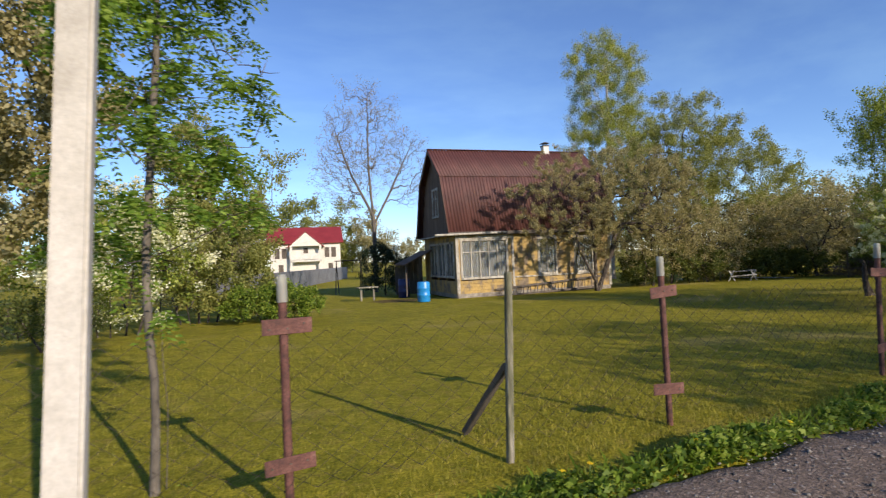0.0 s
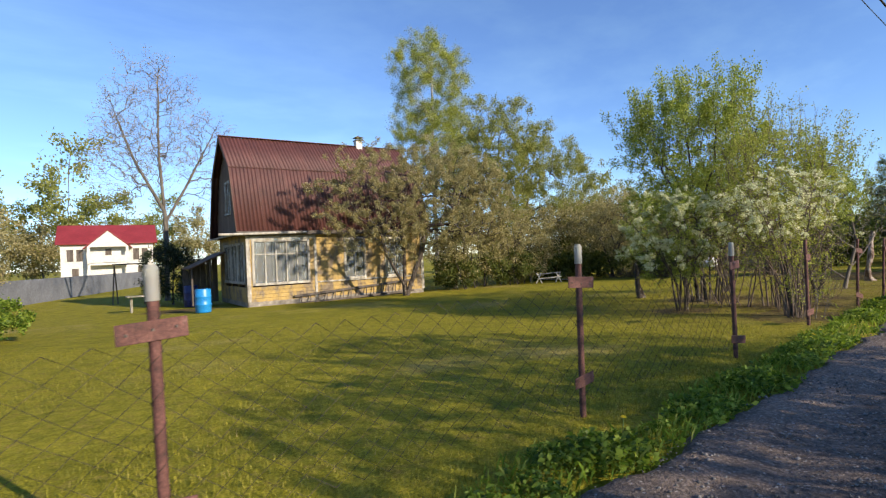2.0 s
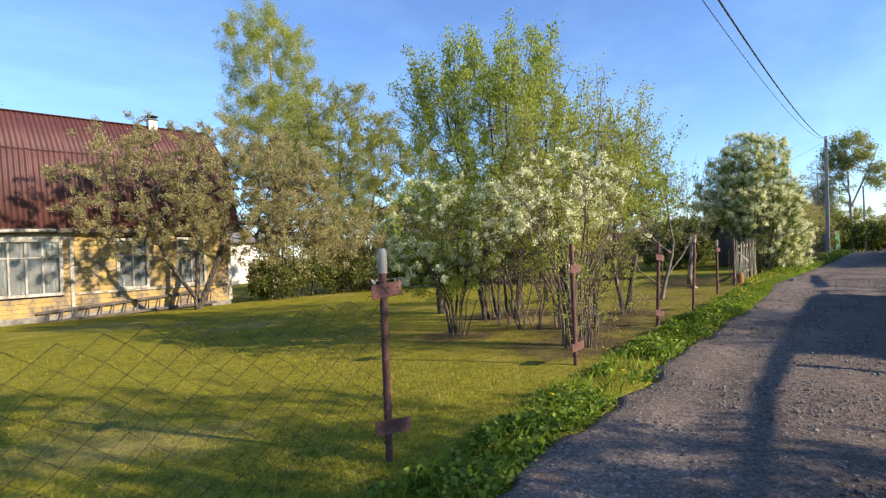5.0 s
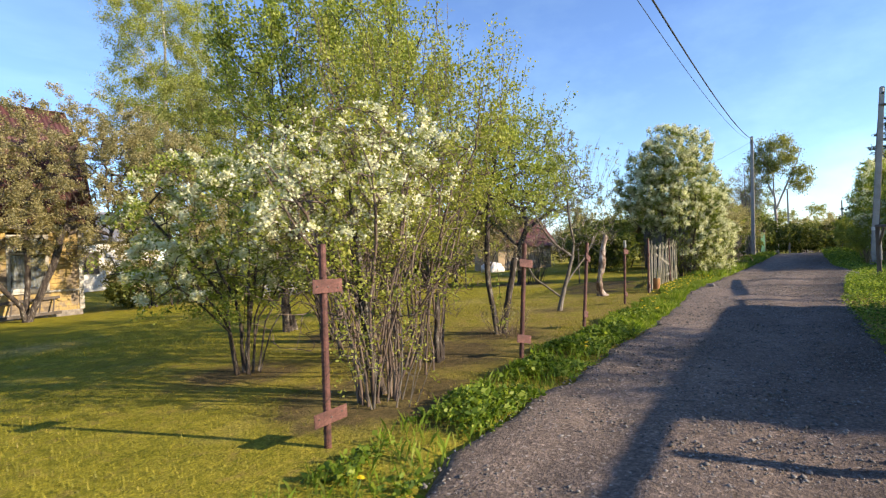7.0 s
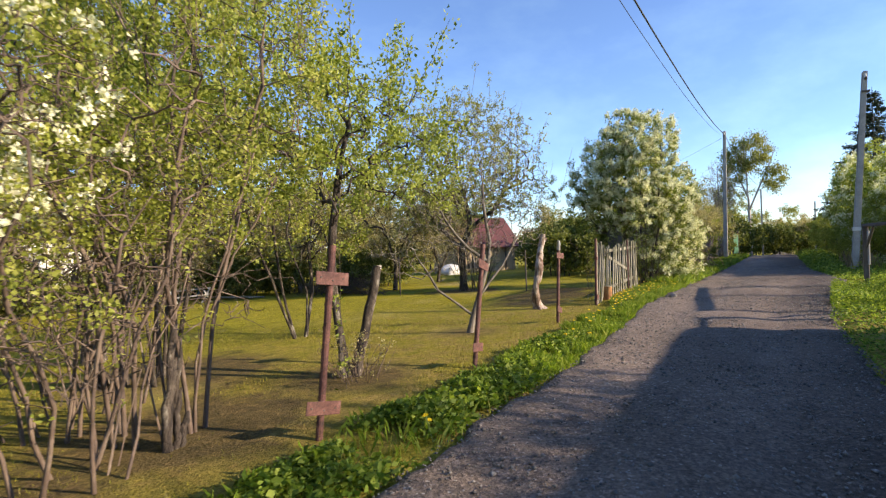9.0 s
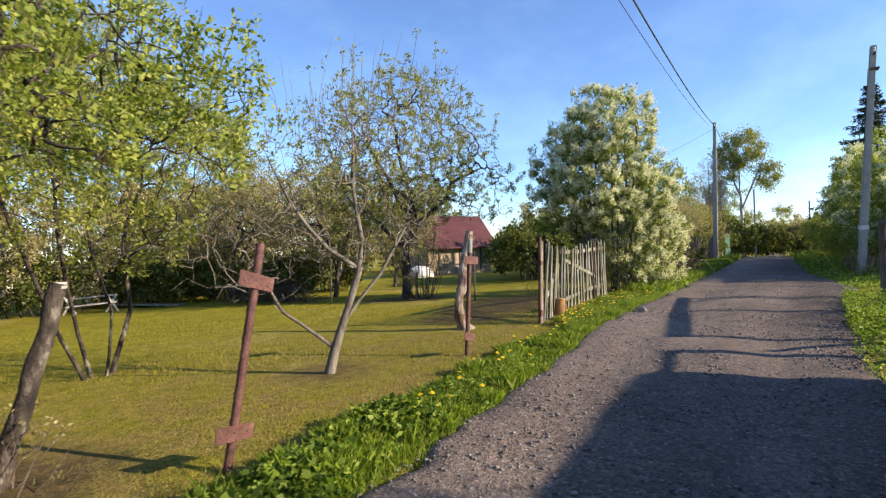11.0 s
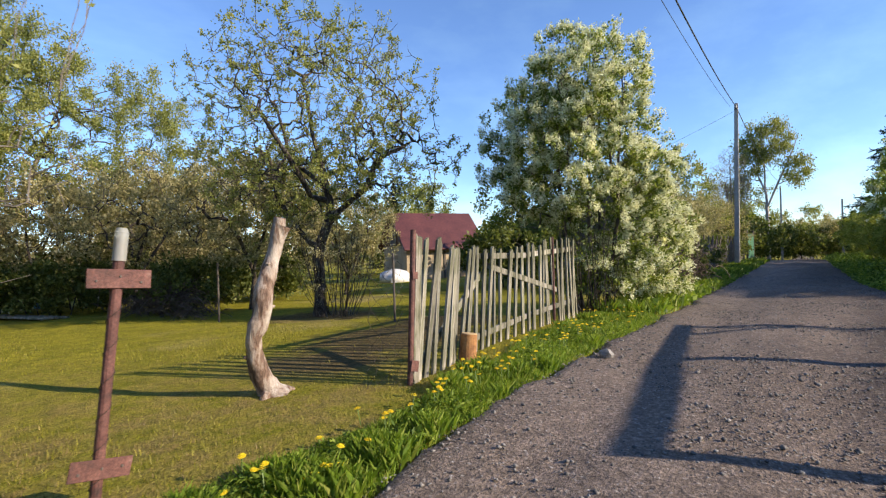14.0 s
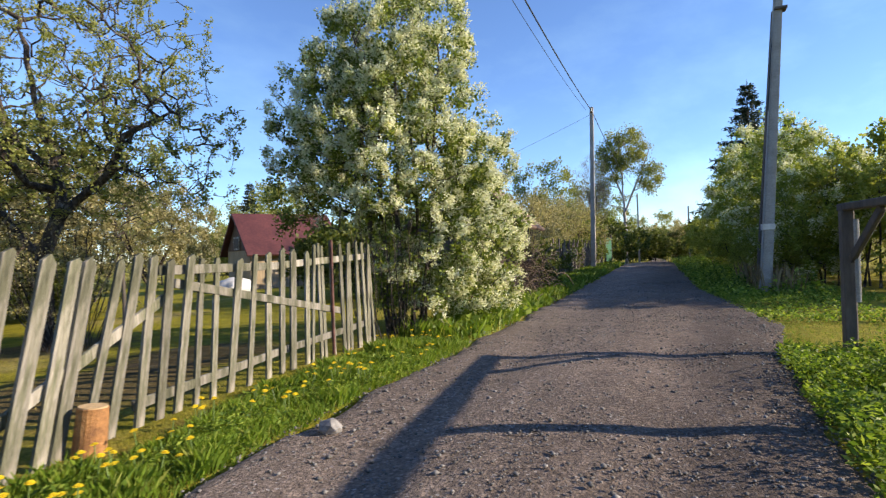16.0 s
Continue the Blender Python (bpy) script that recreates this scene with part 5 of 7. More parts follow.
# plum and cherry clump on the lawn
tree("blossom_shrub", "white-blossoming multi-stemmed cherry shrub on the lawn", "bush", 12.98, 5.95, clump(11, 0.12, 0.26, 1.1, 1.9, 1),
     [(-0.05, 0.1, 1.75, 1.1, 1.0, 0.7), (-0.2, 0.2, 1.1, 1.2, 0.95, 0.5)], 560, 34, (M_LEAF_GREEN, 8500, 0.034, 0.019, 0.06), (M_BLOSSOM, 26000, 0.023, 0.021, 0.028, (0, 0, 1, 0.9)), M_BARK, 0.0033, 0.45, up=0.35, wobble=0.14, rmax=0.03)
tree("blossom_shrub", "multi-stemmed shrub with white blossom and young leaves", "bush", 12.75, 3.9, clump(20, 0.2, 0.3, 1.05, 2.0, 2),
     [(0.1, 0.2, 2.0, 1.0, 0.95, 0.5), (-0.1, 0.3, 1.5, 1.0, 0.9, 0.5), (0, 0.1, 0.95, 1.0, 0.85, 0.6)], 1250, 35, (M_LEAF_YELLOW, 4600, 0.029, 0.017, 0.06, (0, 0, 1, 0.9)), (M_BLOSSOM, 6000, 0.023, 0.021, 0.028, (0, 0, 1, 1.3)), M_TWIG, 0.0028, 0.42, up=0.4, wobble=0.17, rmax=0.015)
tree("shrub_shoots", "thin basal shoots with fresh yellow-green leaves", "bush", 12.62, 3.72, clump(12, 0.25, 0.35, 0.5, 0.95, 12),
     [(0, 0, 0.6, 0.55, 0.4, 0.45)], 130, 135, (M_LEAF_YELLOW, 520, 0.028, 0.017, 0.05), None, M_BARK_GREY, 0.0028, 0.35, wobble=0.12)
tree("plum_tree", "tall upright plum thicket in fresh leaf", "tree", 15.2, 6.6, clump(10, 0.35, 0.6, 1.7, 4.3, 3),
     [(0, 0, 3.6, 1.95, 1.75, 1.4), (0, 0, 2.2, 1.9, 1.6, 0.9)], 1050, 36, (M_LEAF_GREEN, 40000, 0.043, 0.023, 0.085, (0, 0, 1, 1.9)), None, M_BARK, 0.0038, 0.44, up=0.7, spikes=150, wobble=0.16, rmax=0.035)
tree("sprouting_shrub", "yellow-green sprouting shrub beside the fence", "bush", 14.3, 4.65, clump(12, 0.3, 0.4, 1.0, 2.9, 4),
     [(0, 0, 2.6, 1.4, 1.2, 0.9), (0, 0, 1.7, 1.1, 1.0, 0.5), (0, 0, 1.1, 1.0, 0.85, 0.6)], 950, 37, (M_LEAF_YELLOW, 13000, 0.032, 0.018, 0.07, (0, 0, 1, 1.3)), None, M_TWIG, 0.003, 0.42, up=0.6, spikes=90, wobble=0.17, rmax=0.015)


for x_, y_, sd_ in ((13.9, 5.3, 151), (14.5, 5.9, 152), (13.6, 4.3, 153)):
    tree("twiggy_bush", "tangled brown leafless twigs among the fruit bushes", "bush", x_, y_, clump(9, 0.3, 0.5, 1.0, 1.7, sd_, 1.2),
         [(0, 0, 1.1, 1.0, 0.9, 0.65), (0, 0, 1.9, 1.1, 1.0, 0.6)], 620, sd_, (M_LEAF_YELLOW, 700, 0.028, 0.016, 0.05), None, M_TWIG, 0.0026, 0.4, up=0.15, wobble=0.2, rmax=0.014, group="bushes among the fruit trees")


def rotten_stem(x, y, h, r, lean, seed):
    """A dead, split stump of a fruit tree with ragged bark and a broken top."""
    rng = np.random.default_rng(seed)
    root = thing("tree_stump", "dark rotten broken stem among the shrubs", "tree stump", pose(x, y, gz(x, y) - 0.03), "rotten stems")
    for q in range(5):
        t = np.linspace(0, 1, 9)
        hh = h * (1, 0.72, 0.5, 0.85, 0.3)[q]
        p = np.stack([lean[0] * t ** 1.5 + rng.normal(0, 0.007, 9) + (q - 2) * r * 0.45, lean[1] * t + rng.normal(0, 0.006, 9) + (q % 2) * r * 0.6, hh * t], 1)
        rr = r * (0.7, 0.5, 0.5, 0.4, 0.6)[q] * (1.25 - 0.5 * t + rng.normal(0, 0.08, 9)) * 0.8
        rr[-1] *= 0.35
        part("stem", tubes_mesh("stem", [(p, rr, 9)]), M_BARK, root, smooth=True)


rotten_stem(12.86, 3.98, 1.75, 0.055, (-0.12, 0.10), 1)
rotten_stem(14.15, 4.25, 0.8, 0.048, (0.08, 0.03), 2)
rotten_stem(14.9, 6.75, 1.2, 0.07, (-0.1, 0.1), 3)
rotten_stem(15.6, 8.4, 0.95, 0.10, (0.05, 0.1), 4)
tree("pruned_tree", "pruned plum tree with cut grey stubs and green shoots", "tree", 16.1, 4.6, [[(0, 0, 0), (-0.03, 0.05, 0.35), (-0.02, 0.12, 0.8), (-0.10, 0.08, 1.25), (-0.02, 0.14, 1.6), (0.1, 0.1, 2.7)], [(-0.4, -0.35, 0), (-0.3, -0.2, 0.5), (-0.28, -0.22, 0.75), (0.05, 0.1, 1.5)]],
     [(0.1, 0.1, 2.4, 1.3, 1.0, 0.8), (0.9, -0.1, 2.2, 1.0, 0.7, 0.6)], 520, 38, (M_LEAF_GREEN, 8500, 0.04, 0.021, 0.06), None, M_BARK, 0.0032, 0.46, up=0.6, spikes=35, wobble=0.08, rmax=0.05)
tree("base_shoots", "short brown shoots round the pruned tree's foot", "bush", 16.05, 4.45, clump(26, 0.22, 0.32, 0.42, 0.4, 19),
     [(0, 0, 0.25, 0.4, 0.35, 0.2)], 90, 154, (M_LEAF_APPLE, 260, 0.026, 0.015, 0.04), None, M_TWIG, 0.0026, 0.36, wobble=0.1, rmax=0.007)
stubs = thing("sawn_stub", "sawn grey side stem of the pruned tree", "tree trunk", pose(16.15, 4.58, gz(16, 4.5) - 0.02))
sz = np.linspace(0, 1, 14)
part("stem", tubes_mesh("stem", [(np.stack([np.interp(sz, [0, 0.25, 0.6, 0.8, 1], [0, 0.1, 0.2, 0.26, 0.3]) + 0.006 * np.sin(sz * 19), -0.1 * sz, 1.06 * sz], 1), 0.05 - 0.006 * sz + 0.002 * np.sin(sz * 23) + 0.03 * np.exp(-sz * 12), 10)]), M_BARK, stubs, smooth=True)
rod("cut_face", (0.3, -0.1, 1.03), (0.3, -0.1, 1.066), 0.041, M_BARK_PALE, stubs, 10)
part("side_stub", tubes_mesh("side_stub", [([(-0.1, 0.02, 0), (-0.13, 0.03, 0.2), (-0.12, 0.04, 0.42)], [0.03, 0.024, 0.02], 8)]), M_BARK_GREY, stubs, smooth=True)
tree("plum_sapling", "young plum trees in yellow-green leaf", "tree", 17.9, 7.2, [[(0.1 * i - 0.1, 0.1 * (i % 2), 0), (0.3 * i - 0.4, 0.25 * (i % 2), 0.7), (0.3 * i - 0.5, 0.2, 1.5), (0.6 * i - 0.8, 0.2, 2.8)] for i in range(4)],
     [(0.1, 0, 2.5, 1.7, 1.3, 1.0), (0.1, 0, 1.5, 1.2, 1.0, 0.5)], 560, 39, (M_LEAF_YELLOW, 8000, 0.045, 0.025, 0.07), None, M_BARK, 0.0033, 0.44, up=0.5, spikes=50, wobble=0.13, rmax=0.035)
tree("forked_tree", "low forked fruit tree with mostly bare grey twigs", "tree", 18.86, 4.82, [[(0, 0, 0), (0.06, -0.04, 0.3), (0.24, -0.14, 0.8), (0.36, -0.2, 1.3)], [(0.06, -0.04, 0.3), (-0.22, 0.34, 0.6), (-0.45, 0.6, 1.15)], [(0.36, -0.2, 1.25), (0.28, -0.15, 1.8), (0.4, -0.1, 2.5)], [(0.1, -0.06, 0.5), (0.36, -0.35, 0.95), (0.6, -0.6, 1.5)], [(0.2, -0.12, 1.0), (-0.1, 0.3, 1.6), (-0.3, 0.5, 2.2)]],
     [(0.25, -0.1, 1.65, 1.2, 1.2, 0.75), (-0.4, 0.5, 1.3, 0.9, 0.9, 0.6), (0.3, -0.1, 2.3, 0.8, 0.8, 0.5)], 1100, 40, (M_LEAF_WILLOW, 1200, 0.034, 0.018, 0.05, (0, 0, 1, 1.7)), None, M_BARK_ASH, 0.0024, 0.46, up=0.7, spikes=75, rmax=0.055, wobble=0.07)
# great bird cherry beyond the pickets
tree("bird_cherry", "large bird cherry covered in white blossom spikes", "tree", 28.3, 4.45, [[(0.2 * math.cos(i * 1.1), 0.25 * math.sin(i * 1.1), 0), (0.4 * math.cos(i * 1.1), 0.5 * math.sin(i * 1.1), 1.5), (0.4 * math.cos(i * 1.1), 0.5 * math.sin(i * 1.1), 3.4 + 0.2 * i)] for i in range(6)],
     [(0, 0.1, 2.6, 1.4, 1.4, 1.5), (0.05, 0.1, 4.1, 1.2, 1.2, 0.95), (0.55, -0.85, 1.25, 1.2, 0.75, 1.15), (-0.1, 0.95, 3.0, 1.1, 1.0, 1.1), (0.2, -0.35, 0.7, 1.2, 0.95, 0.6), (-0.1, 1.4, 2.0, 0.8, 0.8, 0.7), (0.7, -0.8, 2.3, 1.0, 0.7, 0.8)], 1900, 41, (M_LEAF_CHERRY, 33000, 0.05, 0.03, 0.085), (M_BLOSSOM, 68000, 0.022, 0.020, 0.05, (0, -0.9, 1, 0.7), 0.085), M_BARK, 0.004, 0.46)
tree("bird_cherry_suckers", "dense dark bare shoots at the bird cherry's foot", "bush", 27.65, 4.35, clump(46, 0.42, 0.5, 0.6, 1.7, 9),
     [(0, 0, 0.9, 0.5, 0.45, 0.6)], 160, 141, (M_LEAF_CHERRY, 700, 0.04, 0.024, 0.06), None, M_BARK, 0.004, 0.36, wobble=0.08, rmax=0.018)
# neighbour's orchard
tree("apple_suckers", "brown leafless suckers round the old apple's foot", "bush", 26.5, 8.9, clump(46, 0.35, 0.6, 0.9, 1.8, 10),
     [(0, 0, 0.9, 0.9, 0.9, 0.6), (0, 0.3, 1.6, 0.9, 0.9, 0.5)], 520, 142, (M_LEAF_APPLE, 2600, 0.032, 0.02, 0.06), None, M_BARK, 0.0035, 0.38, wobble=0.1, rmax=0.012)
tree("apple_tree", "sparse old apple tree with dark crooked boughs", "tree", 26.4, 9.3, [[(0, 0, 0), (0.05, 0.03, 0.7), (0.0, 0.0, 1.35), (0.15, -0.25, 2.0), (0.1, -0.1, 2.9), (-0.2, 0.2, 4.6)], [(0.0, 0.0, 1.3), (-0.1, 0.7, 2.0), (0.1, 1.2, 2.3), (0, 1.5, 3.6)], [(0.1, -0.2, 1.9), (0.3, -1.0, 2.5), (0.3, -1.3, 3.0), (0.4, -2.0, 3.3)], [(0.1, -0.15, 2.6), (0.0, 0.7, 3.2), (0.1, 1.1, 4.3)], [(0.0, 0, 2.2), (-0.8, -0.2, 3.0), (-1.4, 0.1, 3.9)]],
     [(0, 0.1, 4.2, 2.3, 2.5, 1.9), (0.4, -1.6, 2.9, 1.4, 1.5, 1.0), (0, 1.3, 2.7, 1.6, 1.5, 1.0), (0, 0, 2.6, 2.1, 2.0, 0.8)], 2700, 42, (M_LEAF_WILLOW, 30000, 0.040, 0.026, 0.05), None, M_BARK, 0.005, 0.44, up=0.2, wobble=0.10, spikes=20, rmax=0.13)
tree("apple_tree", "dense dark apple tree beyond the wire fence", "tree", 27.3, 12.6, [[(0, 0, 0), (0.1, 0, 0.9), (-0.5, 0.1, 2.2)], [(0.1, 0, 0.6), (0.7, -0.2, 2.0)], [(0, 0, 0.8), (-0.2, -0.8, 2.3)]],
     [(0, 0, 2.5, 2.1, 2.2, 1.6)], 460, 43, (M_LEAF_APPLE, 9000, 0.065, 0.04, 0.10), None, M_BARK, 0.006, 0.47, up=0.3, wobble=0.12)
back_apple = [o for o in bpy.data.objects if o.name.startswith("apple_tree")][-1]
for x, y, s, r in ((26.5, 16.5, 1.05, 90), (29.5, 19.5, 1.15, 200), (31.5, 13.5, 0.9, 300), (26.0, 22.5, 1.1, 30)):
    height_scaled(back_apple, x, y, s, r)
# far side of the road
tree("roadside_bush", "tall blossoming bush beside the road", "bush", 39.0, -2.3, [[(0.3 * i - 0.6, 0.2 * (i % 2), 0), (0.5 * i - 1, 0.1, 2), (0.45 * i - 0.9, 0.2, 3.6)] for i in range(5)],
     [(0, 0, 2.5, 1.9, 1.6, 2.1), (-0.5, -0.6, 1.4, 1.9, 1.4, 1.3)], 420, 44, (M_LEAF_GREEN, 17000, 0.08, 0.045, 0.12), (M_BLOSSOM, 9000, 0.06, 0.04, 0.1), M_BARK, 0.0055)
tree("hedge_bush", "round yellow-green bush behind the pole", "bush", 36.0, -3.3, [[(0.3 * i - 0.6, 0.2 * (i % 2), 0), (0.5 * i - 1, 0.1, 1.3), (0.6 * i - 1.2, 0.2, 2.4)] for i in range(5)],
     [(0, 0, 1.7, 1.9, 1.6, 1.4)], 260, 45, (M_LEAF_YELLOW, 6000, 0.085, 0.055, 0.1), None, M_BARK, 0.005)
rb_ = bpy.data.objects["roadside_bush"]
for x_, y_, s_, r_ in ((43.0, -2.6, 1.05, 100), (36.2, -2.5, 0.72, 210), (48.5, -2.5, 0.95, 30)):
    height_scaled(rb_, x_, y_, s_, r_)
hedge_b = bpy.data.objects["hedge_bush"]
for x, y, s, r in ((34.0, -5.2, 1.15, 70), (38.5, -5.5, 1.45, 150), (43.0, -3.2, 1.2, 250), (48.5, -3.4, 1.2, 20), (54.0, -3.4, 1.2, 120), (61, -3.2, 1.3, 200), (36.5, -7.5, 1.4, 310), (43, -7, 1.5, 100)):
    height_scaled(hedge_b, x, y, s, r)


for x, y, s, r in ((36.4, -1.75, 0.55, 40), (38.2, -1.5, 0.5, 160), (40.3, -1.6, 0.62, 280), (42.6, -1.5, 0.6, 10), (45.2, -1.5, 0.7, 90), (48.4, -1.6, 0.75, 200), (52.0, -1.7, 0.85, 320), (56.0, -1.8, 0.9, 140), (60.5, -2.2, 1.0, 30), (65.5, -2.6, 1.0, 250)):
    height_scaled(hedge_b, x, y, s, r)


def spruce(x, y, h, seed):
    """A spruce: straight trunk, whorls of drooping boughs set with needles."""
    rng = np.random.default_rng(seed)
    root = thing("spruce", "dark pointed spruce behind the roadside bushes", "tree", pose(x, y, gz(x, y)), "spruces behind the road")
    bars = [([(0, 0, 0), (0, 0, h * 0.5), (0, 0, h)], [0.16, 0.09, 0.01], 8)]
    ps, ds = [], []
    for k in range(30):
        f = 0.12 + 0.87 * k / 30
        reach = (1 - f) * h * 0.38 + 0.15
        for j in range(7):
            a = rng.uniform(0, 6.283)
            L = reach * rng.uniform(0.75, 1.15)
            d = np.array([math.cos(a), math.sin(a), 0])
            t = np.linspace(0, 1, 5)[:, None]
            pts = np.array([0, 0, f * h]) + d * L * t + np.array([0, 0, 1]) * L * (-0.28 * t + 0.18 * t * t)
            bars.append((pts, np.linspace(0.018, 0.004, 5), 3))
            m = int(16 + 40 * L)
            tt = rng.uniform(0.1, 1, m)[:, None]
            ps.append(np.array([0, 0, f * h]) + d * L * tt + np.array([0, 0, 1]) * L * (-0.28 * tt + 0.18 * tt * tt) + rng.normal(0, 0.05, (m, 3)))
            ds.append(unit(d * 0.6 + rng.normal(0, 0.5, (m, 3)) - np.array([0, 0, 0.35])))
    part("trunk", tubes_mesh("trunk", bars), M_BARK, root, smooth=True)
    v, f = leaf_arrays(rng, np.concatenate(ps), np.concatenate(ds), 0.28, 0.07)
    part("crown", mesh_quads("crown", v, f), M_NEEDLE, root)
    return root


height_scaled(bpy.data.objects["bare_tree"], 47.0, -9.5, 0.62, 40)
height_scaled(bpy.data.objects["bare_tree"], 61.0, 5.2, 0.62, 200)
for x_, y_, s_, r_ in ((88, 1.2, 2.2, 0), (90, -1.4, 2.0, 70), (86, 3.6, 2.0, 150), (66, -3.4, 1.8, 20), (58, 5.0, 1.6, 60), (63, 5.6, 1.9, 260), (38, 9.5, 1.5, 80), (44, 11.5, 1.7, 10), (50, 9.5, 1.7, 190), (34, 9.0, 1.2, 230)):
    height_scaled(dshrub, x_, y_, s_, r_)
sp = spruce(62.5, -4.9, 12.2, 50)
height_scaled(sp, 66.0, -8.0, 0.85, 90)
height_scaled(sp, 49.7, 26.0, 0.55, 40)

# birch at the road's end, far woods
tree("road_birch", "open-crowned birch beyond the road's end", "tree", 66.0, 3.3, [[(0, 0, 0), (0.1, 0, 4), (0, 0.1, 10.4)], [(0, 0, 4), (0, -1.2, 7), (0, -1.8, 9)], [(0, 0, 5), (0, 1.2, 8), (0, 1.4, 9.4)]],
     [(0, -0.1, 8.9, 1.3, 1.7, 2.0), (0, -1.9, 6.6, 1.1, 1.1, 1.5), (0, 1.2, 7.6, 1.2, 1.2, 1.8), (0, 1.9, 5.2, 1.0, 1.0, 1.2)], 320, 51, (M_LEAF_WILLOW, 11000, 0.13, 0.07, 0.26), None, M_BARK_PALE, 0.012, 0.46, up=0.8)
far_kinds = []
for i, (m, h, w) in enumerate(((M_LEAF_WILLOW, 9, 3.2), (M_LEAF_APPLE, 7, 3.0), (M_LEAF_WILLOW, 11, 3.8), (M_LEAF_APPLE, 6, 3.0))):
    t_ = tree("distant_tree", "distant spring tree of the surrounding woods", "tree", (70, -20, -12, 30)[i], (46, 60, 76, 84)[i], [[(0, 0, 0), (0.2, 0.1, h * 0.5), (0, 0, h * 0.95)], [(0, 0, h * 0.25), (w * 0.4, 0.2, h * 0.6)], [(0, 0, h * 0.25), (-w * 0.4, -0.2, h * 0.6)]],
              [(0, 0, h * 0.58, w, w, h * 0.40), (w * 0.3, 0, h * 0.36, w * 0.8, w * 0.8, h * 0.28), (-w * 0.35, 0, h * 0.4, w * 0.7, w * 0.7, h * 0.28)], 40, 60 + i, (m, 2700, 0.22, 0.13, 0.42), None, M_BARK_GREY, 0.012, 0.47, group="distant trees")
    far_kinds.append(t_)
frng = random.Random(11)


def wood(x0, y0, x1, y1, n, depth, s0, s1):
    """A loose row of distant trees from one point to another."""
    for i in range(n):
        f = (i + frng.uniform(0.1, 0.9)) / n
        d = frng.uniform(0, depth)
        L = math.hypot(x1 - x0, y1 - y0)
        nx, ny = -(y1 - y0) / L, (x1 - x0) / L
        height_scaled(frng.choice(far_kinds), x0 + (x1 - x0) * f + nx * d, y0 + (y1 - y0) * f + ny * d, frng.uniform(s0, s1), frng.uniform(0, 360))


wood(30, 95, -60, 72, 15, -20, 0.9, 1.4)
wood(28, 90, -6, 86, 8, -6, 1.4, 1.9)
for x_, y_, s_, r_ in ((0.5, 36.0, 1.0, 110), (-2.5, 27.0, 1.0, 200)):
    height_scaled(thicket, x_, y_, s_ * 1.25, r_)
wood(-12, 40, -20, 22, 5, 6, 0.7, 1.1)
wood(120, 40, 20, 92, 14, -16, 0.8, 1.3)
wood(62, 26, 32, 34, 8, -8, 0.6, 0.85)
wood(70, 7, 40, 24, 11, -5, 0.45, 0.75)
wood(130, 2, 74, 8, 5, 8, 0.5, 0.8)
wood(56, -6, 130, -6, 6, -10, 0.5, 0.8)
wood(150, -12, 150, 14, 6, -10, 0.8, 1.2)
wood(112, 16, 108, -4, 7, -8, 0.75, 1.0)
wood(82, 9, 100, 9, 4, 5, 0.8, 1.0)
for x_, y_, s_, r_ in ((37.5, 7.2, 0.72, 20), (42.0, 6.6, 0.8, 90), (47.0, 6.4, 0.85, 170), (52.5, 6.2, 0.9, 250), (58.0, 6.4, 1.0, 310)):
    height_scaled(thicket, x_, y_, s_, r_)
for x_, y_, s_, r_ in ((33.6, 5.0, 0.7, 0), (36.0, 4.6, 0.75, 80), (44.5, 4.9, 0.8, 200), (49.5, 4.9, 0.9, 120)):
    height_scaled(dshrub, x_, y_, s_, r_)
wood(64, 7.0, 84, 6.0, 5, 3.0, 0.6, 0.8)
wood(58, -6.0, 86, -5.0, 6, -3.0, 0.6, 0.85)
wood(60, 16, 46, 21, 4, 3, 0.55, 0.7)
for x, y, s, r in ((58, 6.2, 1.3, 10), (63, 6.0, 1.4, 80), (70, 6.6, 1.5, 170), (80, 7.6, 1.9, 250), (70, -6.2, 1.7, 60), (80, -7.2, 1.9, 320)):
    height_scaled(hedge_b, x, y, s, r)
for x, y, s, r in ((88, 4.5, 0.9, 40), (90, -2.0, 1.0, 140), (96, 1.0, 1.2, 250), (75, 6.5, 0.9, 100)):
    height_scaled(thicket, x, y, s, r)

# sparse fruit trees on the sunny side, behind the walker, whose shade streaks lawn and road
sparse = [o for o in bpy.data.objects if o.name.startswith("apple_tree")][1]
for x, y, s_, r in ((10.6, -5.2, 0.95, 10), (7.6, -4.2, 0.7, 130), (18.5, -10.5, 1.0, 220), (17.9, -3.5, 0.48, 75), (9.3, -3.6, 0.55, 250)):
    height_scaled(sparse, x, y, s_, r)
for x, y, s_, r in ((26.2, 17.0, 0.8, 90), (26.6, 13.8, 0.8, 0), (30.0, 15.5, 1.1, 250), (29.5, 22.0, 1.3, 10), (27.5, 20.5, 1.2, 130), (24.6, 21.0, 1.0, 300)):
    height_scaled(dshrub, x, y, s_, r)


# ---- verge plants, lawn blades, stones ----
vr = np.random.default_rng(77)


def verge_points(n, x0, x1, side=1):
    x = vr.uniform(x0, x1, n)
    inner = road_left(x) - 0.06
    outer = np.array([fence_y(a) + np.interp(a, [0, 8, 13, 18, 21, 27], [-0.42, -0.36, -0.15, -0.2, -0.36, -0.3]) + 0.25 * noise.noise((a * 0.9, 0, 5)) for a in x]) if x1 < 28 else np.full(n, 0.0) + road_left(x) + 1.0
    f = vr.uniform(0, 1, n) ** 0.8
    return x, inner + (outer - inner) * f, f


